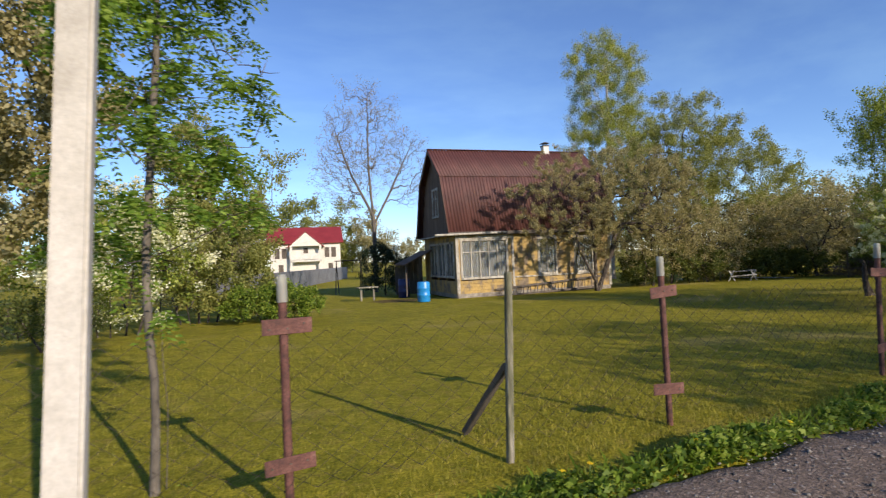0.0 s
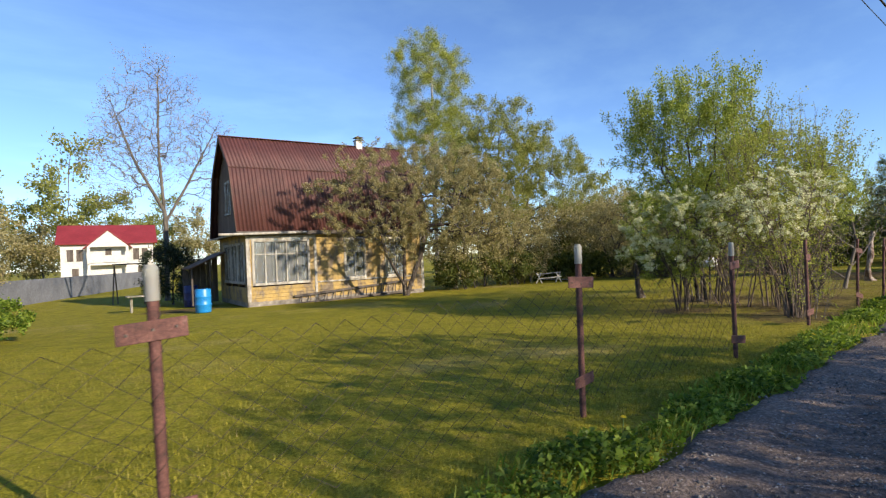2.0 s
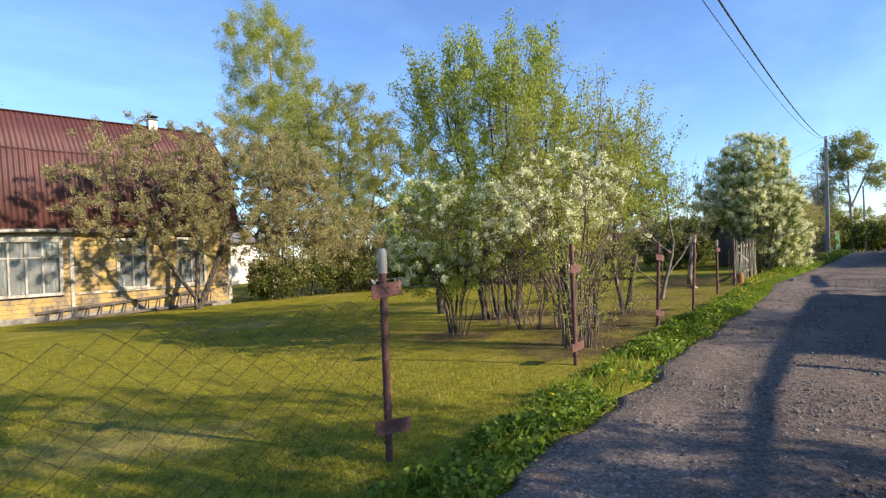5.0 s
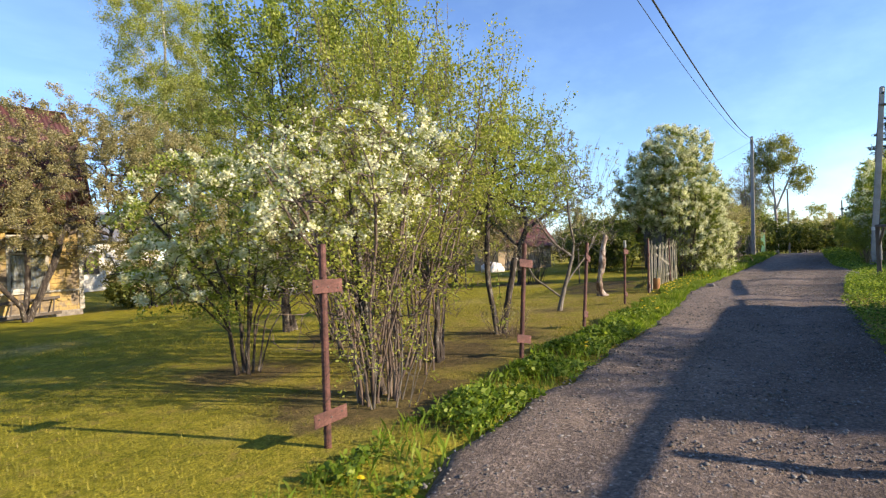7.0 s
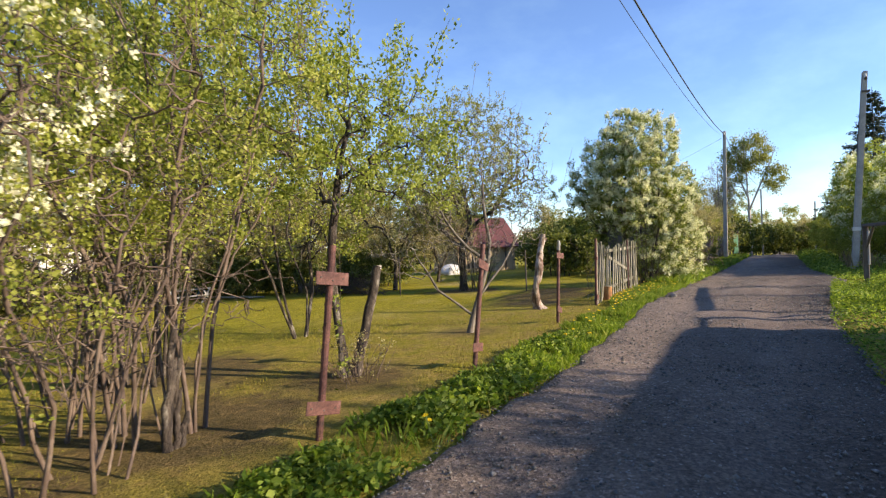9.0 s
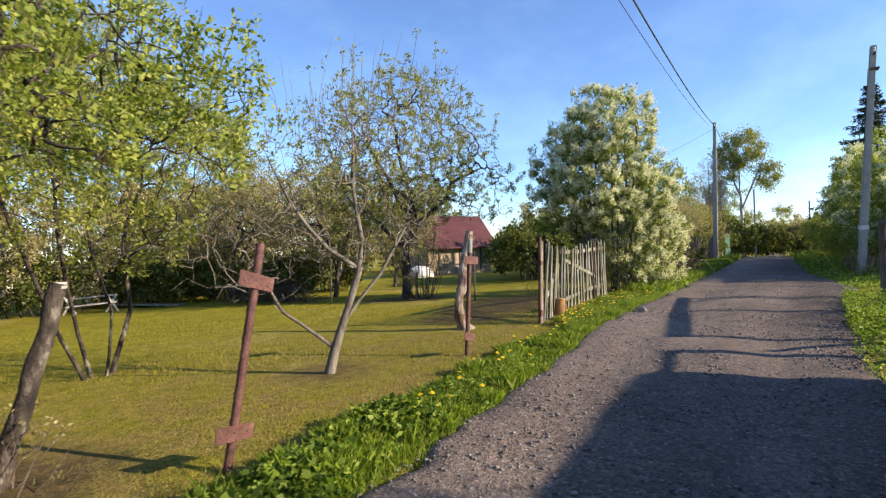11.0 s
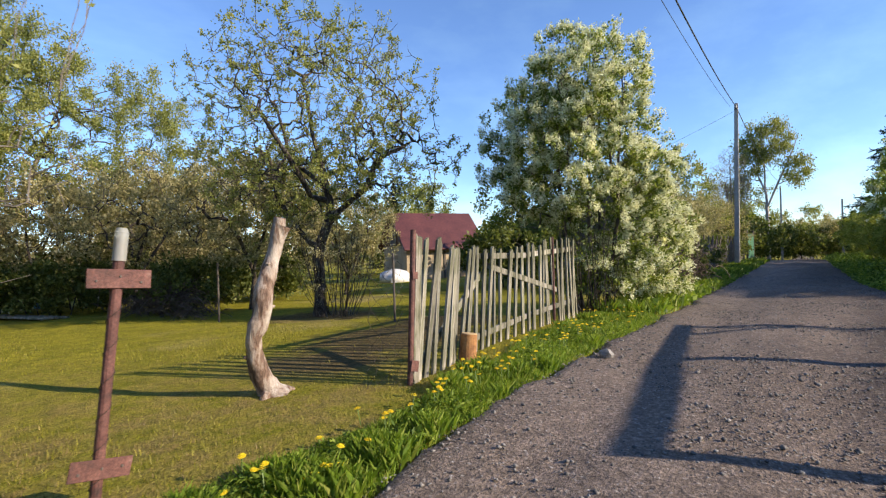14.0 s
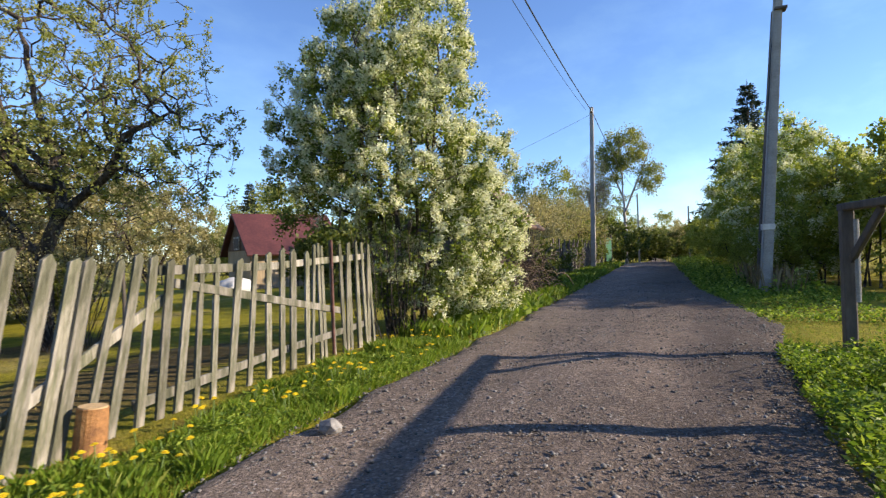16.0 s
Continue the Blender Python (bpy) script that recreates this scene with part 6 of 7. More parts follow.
def leafy(name, label, n, x0, x1, hmax, ln, wd, m):
    x, y, f = verge_points(n, x0, x1)
    clump = np.array([noise.noise((a * 1.6, b * 1.6, 2.2)) for a, b in zip(x, y)])
    clump = clump + 0.5 * np.array([noise.noise((a * 5.5, b * 5.5, 9.1)) for a, b in zip(x, y)])
    keep = clump + 0.2 * (f < 0.35) > vr.uniform(-0.2, 0.45, len(x))
    x, y, f, clump = x[keep], y[keep], f[keep], clump[keep]
    h = hmax * (0.35 + 0.65 * np.clip(clump + 0.4, 0, 1)) * vr.uniform(0.1, 1, len(x)) * (0.55 + 0.45 * np.sin(np.clip(f, 0.08, 0.92) * math.pi))
    p = np.stack([x, y, ground_z(x, y) + h], 1)
    d = unit(np.stack([vr.normal(0, 1, len(x)), vr.normal(-0.35, 1, len(x)), vr.uniform(-0.1, 0.7, len(x))], 1))
    k = np.repeat(vr.choice([0.5, 0.7, 0.95, 1.25], len(x)), 4)[:, None]
    v, q = leaf_arrays(vr, p, d, ln, wd, 0.2)
    v = np.repeat(p, 4, 0) + (v - np.repeat(p, 4, 0)) * k
    return tagged(part(name, mesh_quads(name, v, q), m), label, "plants", kind="stuff")


def blades(name, label, x, y, h, w, m, bend=0.5, cat="grass"):
    n = len(x)
    a = vr.uniform(0, 6.283, n)
    hh = h * vr.uniform(0.5, 1.3, n)
    d = np.stack([np.cos(a), np.sin(a)], 1)
    z = ground_z(x, y) - 0.01
    p = np.stack([x, y, z], 1)
    s = np.stack([-d[:, 1], d[:, 0], np.zeros(n)], 1) * (w * vr.uniform(0.6, 1.3, n))[:, None]
    b = vr.uniform(0, bend, n)[:, None]
    up = np.array([0, 0, 1.0])[None]
    d3 = np.concatenate([d, np.zeros((n, 1))], 1)
    mid = p + up * (hh * 0.6)[:, None] + d3 * hh[:, None] * b * 0.35
    tip = p + up * (hh * 0.95)[:, None] + d3 * hh[:, None] * b
    corners = [p - s * 0.5, p + s * 0.5, tip] if name == "lawn_grass" else [p - s * 0.5, p + s * 0.5, mid + s * 0.35, tip]
    v = np.stack(corners, 1).reshape(-1, 3)
    return tagged(part(name, mesh_quads(name, v, np.arange(len(v)).reshape(-1, len(corners))), m), label, cat, kind="stuff")


leafy("verge_plants", "lush green ground-elder leaves along the fence foot", 46000, -1.0, 13.5, 0.16, 0.046, 0.031, M_LEAF_VERGE)
leafy("verge_plants", "lush green ground-elder leaves along the fence foot", 32000, 13.5, 18.0, 0.18, 0.047, 0.032, M_LEAF_VERGE)
leafy("verge_plants", "green weeds before the picket fence", 22000, 18.0, 27.4, 0.11, 0.036, 0.016, M_LEAF_VERGE)
leafy("verge_plants", "rough green verge further along the road", 15000, 27.5, 52, 0.25, 0.12, 0.07, M_LEAF_VERGE)
x, y, f = verge_points(5000, -1, 18)
blades("verge_grass", "tall green grass along the fence", x, y, 0.12, 0.003, M_GRASS_LONG, 0.6)
x, y, f = verge_points(64000, 16.5, 27.4)
blades("verge_grass", "tall green grass before the pickets", x, y, 0.06 + 0.12 * np.array([noise.noise((a * 2.2, b * 2.2, 4)) ** 2 * 3 for a, b in zip(x, y)]).clip(0, 0.6), 0.0022, M_GRASS_LONG, 0.65)
x, y, f = verge_points(12000, 27.4, 50)
blades("verge_grass", "tall green grass along the road", x, y, 0.22, 0.014, M_GRASS_LONG, 0.8)
# grass on the far side of the road
n = 36000
x = vr.uniform(22.5, 40, n)
y = road_right(x) - vr.uniform(0, 1, n) ** 1.5 * 2.6
ok = ~((x > 27.7) & (x < 32.2) & (y < -0.2) & (vr.uniform(0, 1, n) < 0.75))
blades("roadside_grass", "tall green grass on the far road edge", x[ok], y[ok], np.where((x[ok] > 27.7) & (x[ok] < 32.2), 0.04, 0.09), 0.004, M_GRASS_LONG, 0.9)
x = vr.uniform(33.6, 37.0, 420)
y = -0.75 - vr.uniform(0, 0.8, 420)
blades("dry_reeds", "dry straw-coloured reed stalks beside the pole", x, y, 0.55, 0.006, M_STRAW, 0.3)
heap_runs = []
for i in range(900):
    cx, cy = vr.normal(0, 0.75), vr.normal(0, 0.3)
    top = 0.95 * math.exp(-(cx / 1.3) ** 2) * vr.uniform(0.1, 1)
    a_, L_ = vr.uniform(0, 6.283), vr.uniform(0.3, 0.8)
    t_ = np.linspace(-0.5, 0.5, 5)[:, None]
    d_ = np.array([math.cos(a_), 0.5 * math.sin(a_), vr.uniform(-0.7, 0.5)])
    heap_runs.append((np.array([cx, cy, top]) + d_ * L_ * t_ - np.array([0, 0, 1]) * 0.5 * L_ * t_ ** 2, np.full(5, vr.uniform(0.004, 0.009)), 3))
heap = tubes_mesh("brush_heap", heap_runs)
tagged(part("brush_heap", heap, M_BRUSH, at=pose(32.6, 4.0, 0.02) @ Matrix.Diagonal((1.1, 1.2, 1.25, 1))), "heap of cut dry brown branches beside the road", "brushwood", kind="stuff")


def weeds(name, label, n, x0, x1, reach, hmax, ln, wd):
    """Rank weeds beyond the far edge of the road."""
    x = vr.uniform(x0, x1, n)
    u = vr.uniform(0, 1, n)
    y = road_right(x) + 0.08 - u * reach
    c = np.array([noise.noise((a * 1.4, b * 1.4, 6.2)) + 0.6 * noise.noise((a * 4.5, b * 4.5, 2.1)) for a, b in zip(x, y)])
    h = hmax * np.clip(0.35 + c + 0.4 * u, 0.06, 1.1) * vr.uniform(0.05, 1, n)
    p = np.stack([x, y, ground_z(x, y) + h], 1)
    d = unit(np.stack([vr.normal(0, 1, n), vr.normal(0.1, 1, n), vr.uniform(-0.1, 0.8, n)], 1))
    v, q = leaf_arrays(vr, p, d, ln, wd, 0.2)
    return tagged(part(name, mesh_quads(name, v, q), M_LEAF_VERGE), label, "plants", kind="stuff")


weeds("roadside_weeds", "rank green weeds along the far road edge", 16000, 32.6, 62.0, 1.9, 0.42, 0.085, 0.045)
weeds("roadside_weeds", "tall leafy weeds by the timber gate", 14000, 23.2, 27.2, 1.0, 0.30, 0.045, 0.02)
weeds("roadside_weeds", "rank weeds at the foot of the board fence", 8000, 14.0, 23.2, 1.3, 0.2, 0.05, 0.022)
weeds("roadside_weeds", "low weeds round the utility pole", 5000, 29.5, 34.5, 1.6, 0.16, 0.05, 0.028)
# mown lawn
n = 230000
u = vr.uniform(0, 1, n) ** 1.5
x = vr.uniform(-3.5, 26, n)
y = np.interp(x, [-4, 9, 12, 20, 26], [2.85, 2.95, 3.15, 3.4, 4.0]) + u * 10.5
dryness = np.clip((x - 11) / 3, 0, 1) * np.clip((24 - x) / 3, 0.15, 1) * np.clip((7.5 - y) / 3, 0.1, 1)
patch = np.array([noise.noise((a * 0.8, b * 0.8, 7.7)) for a, b in zip(x, y)])
green = vr.uniform(0, 1, n) > dryness * (0.75 + 0.9 * patch)
bare = np.zeros(n)
for ex, ey, er in EARTH:
    bare = np.maximum(bare, np.clip((er + 0.35 + 0.6 * patch - np.hypot(x - ex, y - ey)) / 0.4, 0, 0.93))
grown = vr.uniform(0, 1, n) > bare
x, y, green = x[grown], y[grown], green[grown]
blades("lawn_grass", "short mown green lawn grass", x[green], y[green], 0.042, 0.0065, M_GRASS, 0.9)
blades("lawn_grass", "short dry yellowish lawn grass under fruit trees", x[~green], y[~green], 0.038, 0.0065, M_GRASS_DRY, 0.9)

# loose stones on the road
n = 36000
x = np.where(np.arange(n) < 15000, vr.uniform(0.5, 38, n), vr.uniform(3, 30, n))
fr = vr.beta(0.75, 1.0, n)
y = road_right(x) + (road_left(x) - road_right(x)) * fr
r = (0.0058 * np.exp(vr.normal(0, 0.5, n)) + 0.003) * np.where(np.arange(n) < 15000, 1.0, 0.72)
r = np.minimum(r, 0.019)
z = road_z(x, y) + r * 0.3
octa = np.array([(1, 0, 0), (0, 1, 0), (-1, 0, 0), (0, -1, 0), (0, 0, 0.75), (0, 0, -0.75)], float)
tri = np.array([(0, 1, 4), (1, 2, 4), (2, 3, 4), (3, 0, 4), (1, 0, 5), (2, 1, 5), (3, 2, 5), (0, 3, 5)])
a = vr.uniform(0, 6.283, n)
jit = octa[None] * vr.uniform(0.65, 1.4, (n, 6, 1))
rx_ = jit[..., 0] * np.cos(a)[:, None] - jit[..., 1] * np.sin(a)[:, None]
ry_ = jit[..., 0] * np.sin(a)[:, None] + jit[..., 1] * np.cos(a)[:, None]
sv = np.stack([rx_, ry_, jit[..., 2]], -1) * r[:, None, None] + np.stack([x, y, z], 1)[:, None]
tagged(part("road_stones", mesh_quads("road_stones", sv.reshape(-1, 3), (tri[None] + 6 * np.arange(n)[:, None, None]).reshape(-1, 3)), M_STONE), "loose grey gravel stones", "gravel", kind="stuff")
# larger rock on the road edge
bm = bm_new()
bmesh.ops.create_icosphere(bm, subdivisions=2, radius=0.07)
for v in bm.verts:
    v.co *= 1 + 0.35 * noise.noise(v.co * 18)
    v.co.z *= 0.75
tagged(part("rock", bm, M_STONE, at=pose(24.14, 2.97, 0.05)), "grey rock lying on the gravel edge", "rock")

# dandelions
dand = thing("dandelion", "yellow dandelion flower in the verge", "flower", pose(24.0, 3.75, 0), "dandelions in the verge")
rod("stem", (0, 0, 0), (0.01, 0, 0.2), 0.0035, M_STEM, dand, 5)
bm = bm_new()
for ring, (rr_, zz) in enumerate(((0.024, 0.0), (0.017, 0.007), (0.009, 0.011))):
    for k in range(10):
        a = k * 0.628 + ring * 0.3
        c, s_ = math.cos(a), math.sin(a)
        q = [(0, 0), (rr_ * 0.7, -0.005), (rr_, 0), (rr_ * 0.7, 0.005)]
        vs = [bm.verts.new((px * c - py * s_ + 0.01, px * s_ + py * c, 0.2 + zz + 0.003 * (i == 2))) for i, (px, py) in enumerate(q)]
        bm.faces.new(vs)
part("flower", bm, M_DANDELION, dand)
drng = random.Random(8)
for i in range(170):
    x = drng.choice((drng.uniform(21.5, 29.5), drng.uniform(22.5, 27.5), drng.uniform(18, 23))) if i < 155 else drng.uniform(0.5, 16)
    lo, hi = float(road_left(x)) + 0.1, (fence_y(x) - 0.3 if x < 27 else float(road_left(x)) + 0.9)
    copy_thing(dand, pose(x, drng.uniform(lo, hi), -0.02, drng.uniform(-12, 12), drng.uniform(-12, 12), drng.uniform(0, 360)) @ Matrix.Diagonal((1.0, 1.0, drng.uniform(0.5, 0.95), 1)))

# ---- things further off ----
def far_house():
    """A white two-storey house with a red roof and a gabled balcony bay."""
    root = thing("white_house", "distant white two-storey house with red roof and balcony", "house", pose(11.3, 72.0, -0.15, 0, 0, -8) @ Matrix.Diagonal((0.88, 0.88, 0.88, 1)))
    w, d, h = 10.2, 7.0, 4.9
    bm = bm_new()
    box(bm, (0, d / 2, h / 2), (w, d, h))
    part("wall_block", bm, M_WHITE_WALL, root)
    for s in (-1, 1):
        bm = bm_new()
        beam(bm, (0, d / 2 + s * (d / 2 + 0.5), h - 0.1), (0, d / 2, h + 2.5), w + 1.0, 0.15, 0.02)
        part("roof", bm, M_RED_TILE, root)
    bm = bm_new()
    vs = [bm.verts.new(p) for p in ((-2.3, -1.2, 4.4), (2.3, -1.2, 4.4), (0, -1.2, 6.4), (-2.3, 2.5, 4.4), (2.3, 2.5, 4.4), (0, 2.5, 6.4))]
    for q in ((0, 1, 2), (3, 5, 4), (0, 2, 5, 3), (1, 4, 5, 2), (0, 3, 4, 1)):
        bm.faces.new([vs[i] for i in q])
    part("bay_gable", bm, M_WHITE_WALL, root)
    for s in (-1, 1):
        bm = bm_new()
        beam(bm, (s * 2.7, 0.65, 4.2), (0, 0.65, 6.55), 3.9, 0.12, 0.02)
        part("bay_roof", bm, M_RED_TILE, root)
    for x in (-2.1, 2.1):
        bm = bm_new()
        box(bm, (x, -1.1, 2.2), (0.3, 0.3, 4.4))
        part("pillar", bm, M_WHITE_WALL, root)
    bm = bm_new()
    box(bm, (0, -0.6, 2.2), (4.5, 1.3, 0.25))
    part("balcony_floor", bm, M_WHITE_WALL, root)
    bm = bm_new()
    box(bm, (0, -1.2, 2.85), (4.5, 0.08, 0.9))
    part("balcony_rail", bm, M_WHITE_WALL, root)
    for x, z in ((-4.1, 3.4), (-3.1, 3.4), (3.1, 3.4), (4.1, 3.4), (-3.6, 1.0), (3.6, 1.0), (0, 3.4)):
        wn_ = new("window")
        wn_.parent = root
        bm = bm_new()
        box(bm, (x, -0.02, z), (0.75, 0.06, 1.5))
        part("pane", bm, M_OLD_WOOD, wn_)
        for q in (-0.4, 0.4):
            bm = bm_new()
            box(bm, (x + q, -0.05, z), (0.1, 0.08, 1.6))
            part("frame_bar", bm, M_WHITE_WALL, wn_)
    return root


far_house()
gf = thing("sheet_fence", "long grey profiled sheet fence across the field", "fence", pose(0, 0, 0))
for i in range(26):
    bm = bm_new()
    f = i / 25
    x, y = 0.4 + 13.6 * f, 31.0 + 30.0 * f
    box(bm, (x, y, 0.1), (1.32, 0.05, 1.5), pose(0, 0, 0, 0, 0, 65.6).to_3x3(), 0.01)
    part("sheet", bm, M_GREY_FENCE, gf)
shed = thing("shed", "small tan board shed with maroon metal roof", "shed", pose(42.5, 17.8, -0.4, 0, 0, -30) @ Matrix.Diagonal((1.05, 1.05, 1.2, 1)))
bm = bm_new()
box(bm, (0, 0, 0.75), (4.0, 3.0, 1.5), None, 0.02)
part("wall_block", bm, M_TAN_WALL, shed)
for s in (-1, 1):
    bm = bm_new()
    beam(bm, (0, s * 1.9, 1.3), (0, 0, 2.9), 4.5, 0.08, 0.01)
    part("roof", bm, M_MAROON, shed)
for x in (-2.02, 2.02):
    bm = bm_new()
    vs = [bm.verts.new(p) for p in ((x, -1.5, 1.5), (x, 1.5, 1.5), (x, 0, 2.8))]
    bm.faces.new(vs)
    part("gable", bm, M_GABLE, shed)
for x in (-1.3, 0, 1.3):
    bm = bm_new()
    box(bm, (x, -1.52, 0.75), (0.1, 0.05, 1.4))
    part("batten", bm, M_OLD_WOOD, shed)
win_ = new("window")
win_.parent = shed
bm = bm_new()
box(bm, (-2.06, 0, 1.78), (0.05, 0.7, 0.5), None, 0.006)
part("frame", bm, M_WHITE_WOOD, win_)
bm = bm_new()
box(bm, (-2.085, 0, 1.78), (0.02, 0.56, 0.36))
part("pane", bm, M_OLD_WOOD, win_)
hut = thing("hut", "small hut with dark slanting roof behind the bird cherry", "shed", pose(36.5, 6.0, 0, 0, 0, 4))
bm = bm_new()
box(bm, (0, 0, 0.85), (3.0, 2.6, 1.7), None, 0.02)
part("wall_block", bm, M_OLD_WOOD, hut)
for s in (-1, 1):
    bm = bm_new()
    beam(bm, (0, s * 1.75, 1.62), (0, 0, 3.35), 3.5, 0.08, 0.01)
    part("roof", bm, M_GABLE, hut)
for x in (-1.48, 1.48):
    bm = bm_new()
    lo_ = [bm.verts.new(p) for p in ((x - 0.02, -1.3, 1.7), (x - 0.02, 1.3, 1.7), (x - 0.02, 0, 3.2))]
    hi_ = [bm.verts.new((v.co.x + 0.04, v.co.y, v.co.z)) for v in lo_]
    bm.faces.new(lo_[::-1])
    bm.faces.new(hi_)
    for i in range(3):
        bm.faces.new((lo_[i], lo_[(i + 1) % 3], hi_[(i + 1) % 3], hi_[i]))
    part("gable", bm, M_OLD_WOOD, hut)
wh = thing("white_shed", "white neighbour's house beyond the lawn", "house", pose(24.6, 39.0, -0.5, 0, 0, 12))
bm = bm_new()
box(bm, (0, 0, 1.6), (7.0, 5.0, 3.2), None, 0.02)
part("wall_block", bm, M_WHITE_WALL, wh)
for s in (-1, 1):
    bm = bm_new()
    beam(bm, (0, s * 2.9, 3.0), (0, 0, 5.0), 7.6, 0.1, 0.01)
    part("roof", bm, M_GREY_FENCE, wh)
bm = bm_new()
box(bm, (-1.2, -2.52, 1.7), (1.0, 0.06, 1.3))
part("window", bm, M_OLD_WOOD, wh)
# white bench lying on the lawn's edge
bench = thing("garden_bench", "pale broken garden bench at the lawn's edge", "bench", pose(22.6, 17.4, gz(22.6, 17.4), 0, 0, -25))
for z, yy in ((0.42, 0.1), (0.22, -0.05)):
    bm = bm_new()
    beam(bm, (-0.6, yy, z), (0.6, yy, z + 0.06), 0.09, 0.04, 0.005)
    part("slat", bm, M_WHITE_WOOD, bench)
for xx in (-0.5, 0.5):
    for sgn in (-1, 1):
        bm = bm_new()
        beam(bm, (xx - sgn * 0.15, 0.03, 0.0), (xx + sgn * 0.12, 0.03, 0.5), 0.05, 0.05, 0.005)
        part("leg", bm, M_WHITE_WOOD, bench)
tb = thing("garden_table", "small weathered wooden table by the yard", "table", pose(6.55, 24.3, gz(6, 24)))
bm = bm_new()
box(bm, (0, 0, 0.62), (0.95, 0.5, 0.05), None, 0.008)
part("tabletop", bm, M_PICKET, tb)
for xx in (-0.3, 0.3):
    rod("leg", (xx, 0, 0), (xx, 0, 0.6), 0.05, M_PICKET, tb, 8)
swing = thing("swing_frame", "thin dark pipe swing frame standing in the yard", "swing frame", pose(7.2, 30.6, gz(7.2, 30.6), 0, 0, -35))
for xx in (-0.75, 0.75):
    for yy in (-0.25, 0.25):
        rod("leg", (xx, yy, -0.05), (xx, 0, 1.95), 0.03, M_OLD_WOOD, swing, 8)
rod("top_bar", (-0.85, 0, 1.95), (0.85, 0, 1.95), 0.03, M_OLD_WOOD, swing, 8)
# wire fence behind the lawn
def wire_fence(pts):
    for i, ((x0, y0), (x1, y1)) in enumerate(zip(pts, pts[1:])):
        n = max(1, int(math.hypot(x1 - x0, y1 - y0) / 2.5))
        for k in range(n):
            a, b = k / n, (k + 1) / n
            xa, ya, xb, yb = x0 + (x1 - x0) * a, y0 + (y1 - y0) * a, x0 + (x1 - x0) * b, y0 + (y1 - y0) * b
            fp = thing("boundary_post", "thin dark metal boundary post", "fence post", pose(xa, ya, gz(xa, ya)), "posts of the boundary fence")
            rod("pipe", (0, 0, -0.1), (0, 0, 1.15), 0.02, M_OLD_WOOD, fp, 8)
            runs = []
            cols, rows = 36, 14
            for c in range(cols):
                pp = [(xa + (xb - xa) * (c + (j + c) % 2) / cols, ya + (yb - ya) * (c + (j + c) % 2) / cols, gz(xa, ya) + 0.05 + 0.95 * j / rows) for j in range(rows + 1)]
                runs.append((pp, np.full(rows + 1, 0.0014), 3))
            tagged(part("boundary_mesh", tubes_mesh("boundary_mesh", runs), M_WIRE), "rusty chain-link mesh of the boundary fence", "wire fence", "panels of the boundary fence")


tagged(part("brush_heap", heap, M_BRUSH, at=pose(25.9, 13.9, -0.25, 0, 0, 80) @ Matrix.Diagonal((1.3, 1.2, 0.9, 1))), "heap of cut dry brown branches under apple trees", "brushwood", kind="stuff")
tarp = bm_new()
bmesh.ops.create_icosphere(tarp, subdivisions=3, radius=1.0)
for v in tarp.verts:
    v.co.z = max(0.0, v.co.z) ** 0.7
    v.co *= 1 + 0.16 * noise.noise(v.co * 2.6) + 0.05 * noise.noise(v.co * 8)
M_TARP = surface("pale_tarpaulin", [(0.3, (0.50, 0.50, 0.49)), (0.7, (0.68, 0.68, 0.67))], 3, 0.6, 0.4, 6)
tagged(part("covered_mound", tarp, M_TARP, at=pose(38.8, 17.3, gz(38, 17.3) - 0.02) @ Matrix.Diagonal((0.85, 0.7, 0.62, 1)), smooth=True), "low mound covered with pale tarpaulin near the shed", "tarpaulin")
crate = thing("garden_cabinet", "faded teal slatted cabinet under the apple trees", "cabinet", pose(26.6, 22.6, gz(25, 22.6), 0, 0, 20))
M_TEAL = surface("faded_teal_paint", [(0.3, (0.05, 0.13, 0.15)), (0.7, (0.11, 0.24, 0.26))], 4, 0.7, 0.2)
bm = bm_new()
box(bm, (0, 0, 0.4), (0.6, 0.4, 0.8), None, 0.01)
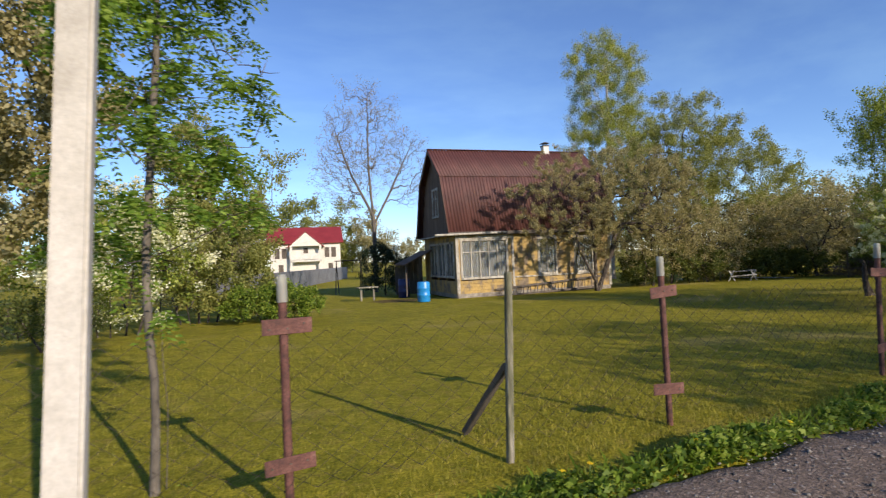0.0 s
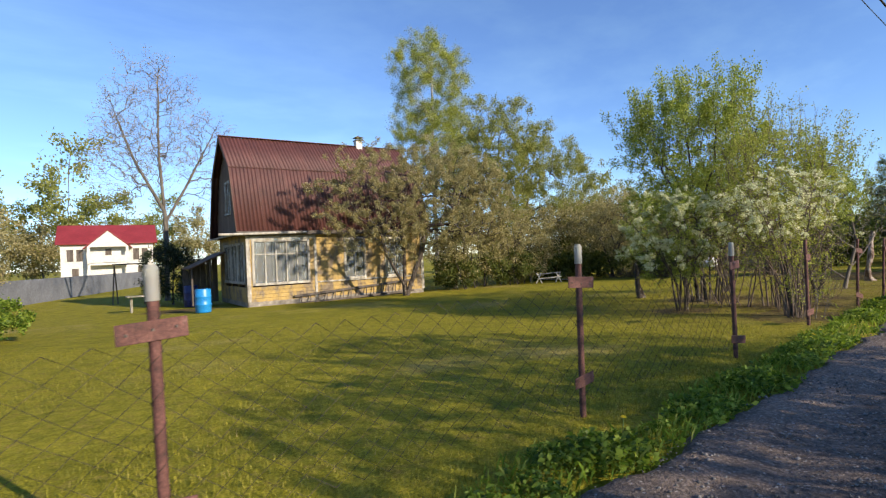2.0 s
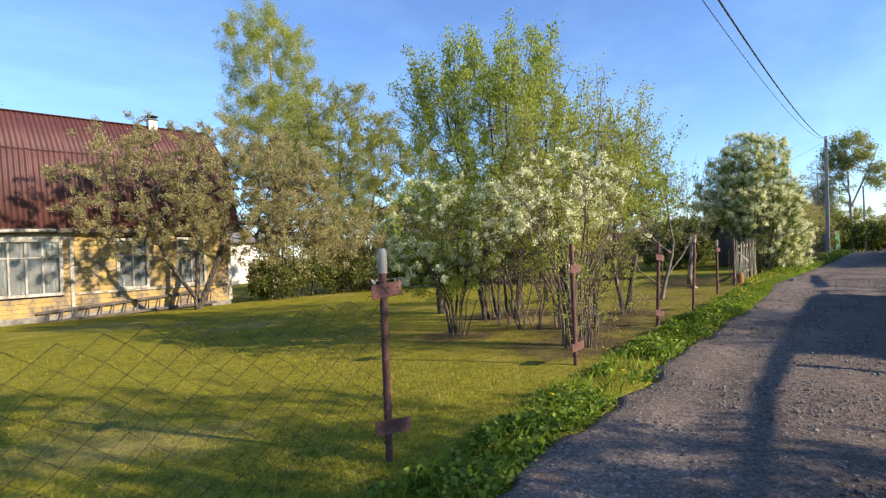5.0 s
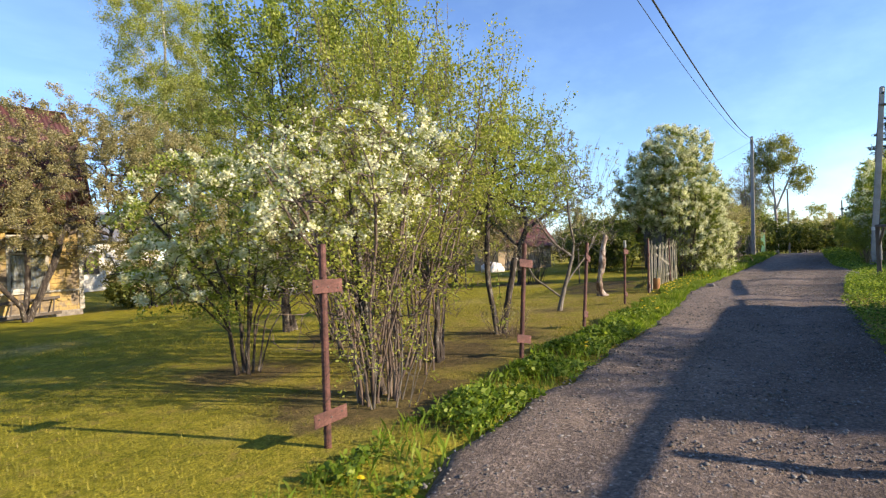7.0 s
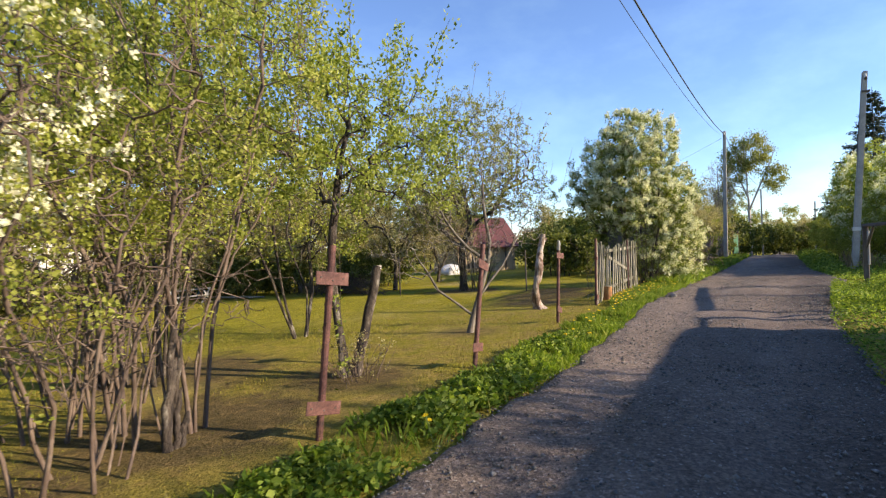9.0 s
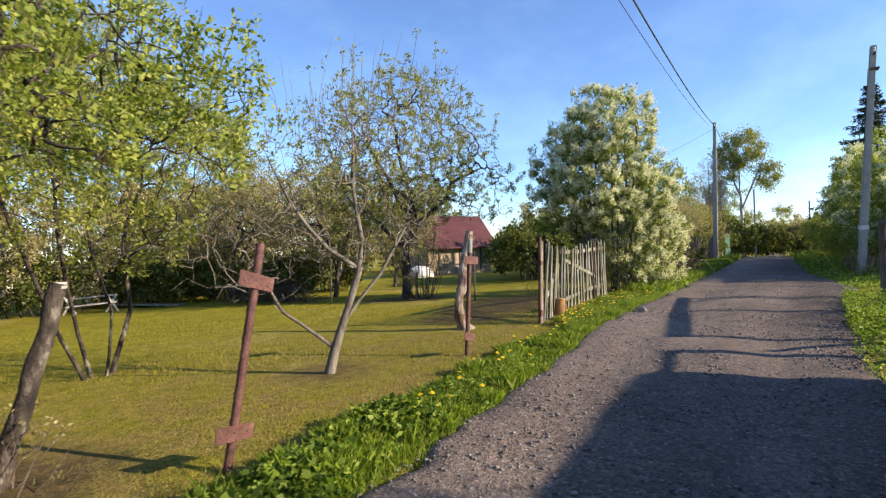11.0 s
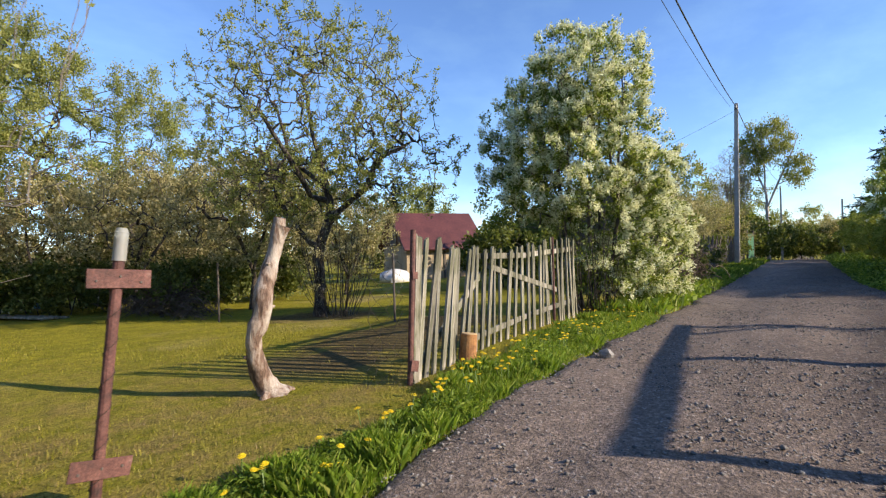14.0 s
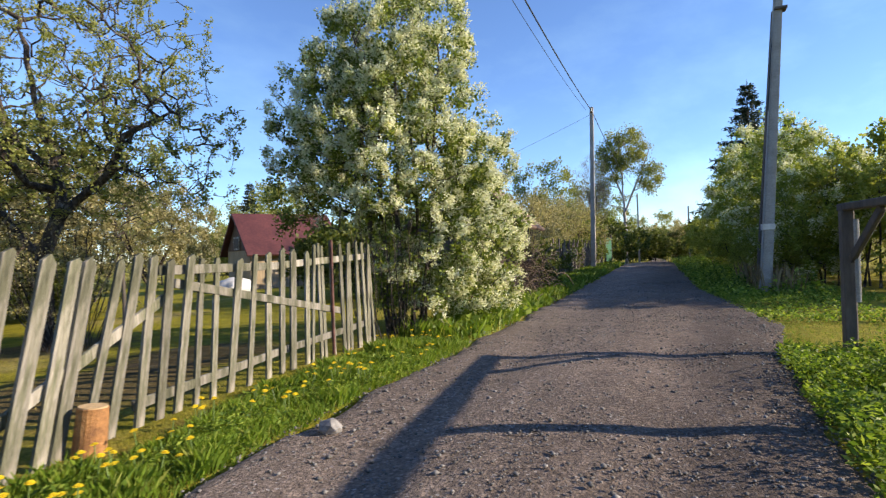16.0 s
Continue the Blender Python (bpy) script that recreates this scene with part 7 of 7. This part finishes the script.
part("body", bm, M_TEAL, crate)
for q in range(5):
    bm = bm_new()
    box(bm, (0, -0.21, 0.12 + q * 0.15), (0.58, 0.02, 0.1), None, 0.004)
    part("slat", bm, M_TEAL, crate)
planks = thing("plank_stack", "grey weathered planks lying along the wire fence", "planks", pose(24.6, 17.8, gz(24.6, 17.8), 0, 0, 100))
for q in range(4):
    bm = bm_new()
    beam(bm, (-1.3, q * 0.17, 0.05 + 0.01 * q), (1.3, q * 0.15 + 0.05, 0.05 + 0.01 * q), 0.15, 0.045, 0.006)
    part("plank", bm, M_PICKET, planks)
gpole = thing("boundary_post", "thin green steel fence post in the weeds", "fence post", pose(33.3, -2.25, 0), "posts of the boundary fence")
M_GREEN_STEEL = surface("green_steel", [(0.3, (0.06, 0.14, 0.06)), (0.7, (0.12, 0.24, 0.11))], 6, 0.6, 0.1)
rod("pipe", (0, 0, -0.1), (0, 0, 1.75), 0.03, M_GREEN_STEEL, gpole, 8)
wire_fence([(25.9, 7.0), (25.2, 10.8), (24.4, 17.5)])
roadfence = thing("old_fence", "old brown board fence beside the road further on", "fence", pose(0, 0, 0))
for i in range(40):
    bm = bm_new()
    hh = 1.2 + 0.2 * math.sin(i * 2.1)
    box(bm, (39 + i * 0.32, 4.3 - i * 0.012, hh / 2), (0.2, 0.03, hh))
    part("board", bm, M_OLD_WOOD if i % 7 else M_PICKET, roadfence)
gg = thing("green_gate", "green sheet-metal gate beside the road", "gate", pose(54, 3.7, 0, 0, 0, -4))
bm = bm_new()
box(bm, (0, 0, 0.75), (2.2, 0.05, 1.5), None, 0.01)
M_GREENP = surface("green_gate_paint", [(0.3, (0.02, 0.10, 0.06)), (0.7, (0.04, 0.16, 0.09))], 2, 0.5, 0.1)
part("leaf", bm, M_GREENP, gg)
rod("post", (-1.15, 0, 0), (-1.15, 0, 1.7), 0.05, M_OLD_WOOD, gg, 8)
rod("post", (1.15, 0, 0), (1.15, 0, 1.7), 0.05, M_OLD_WOOD, gg, 8)
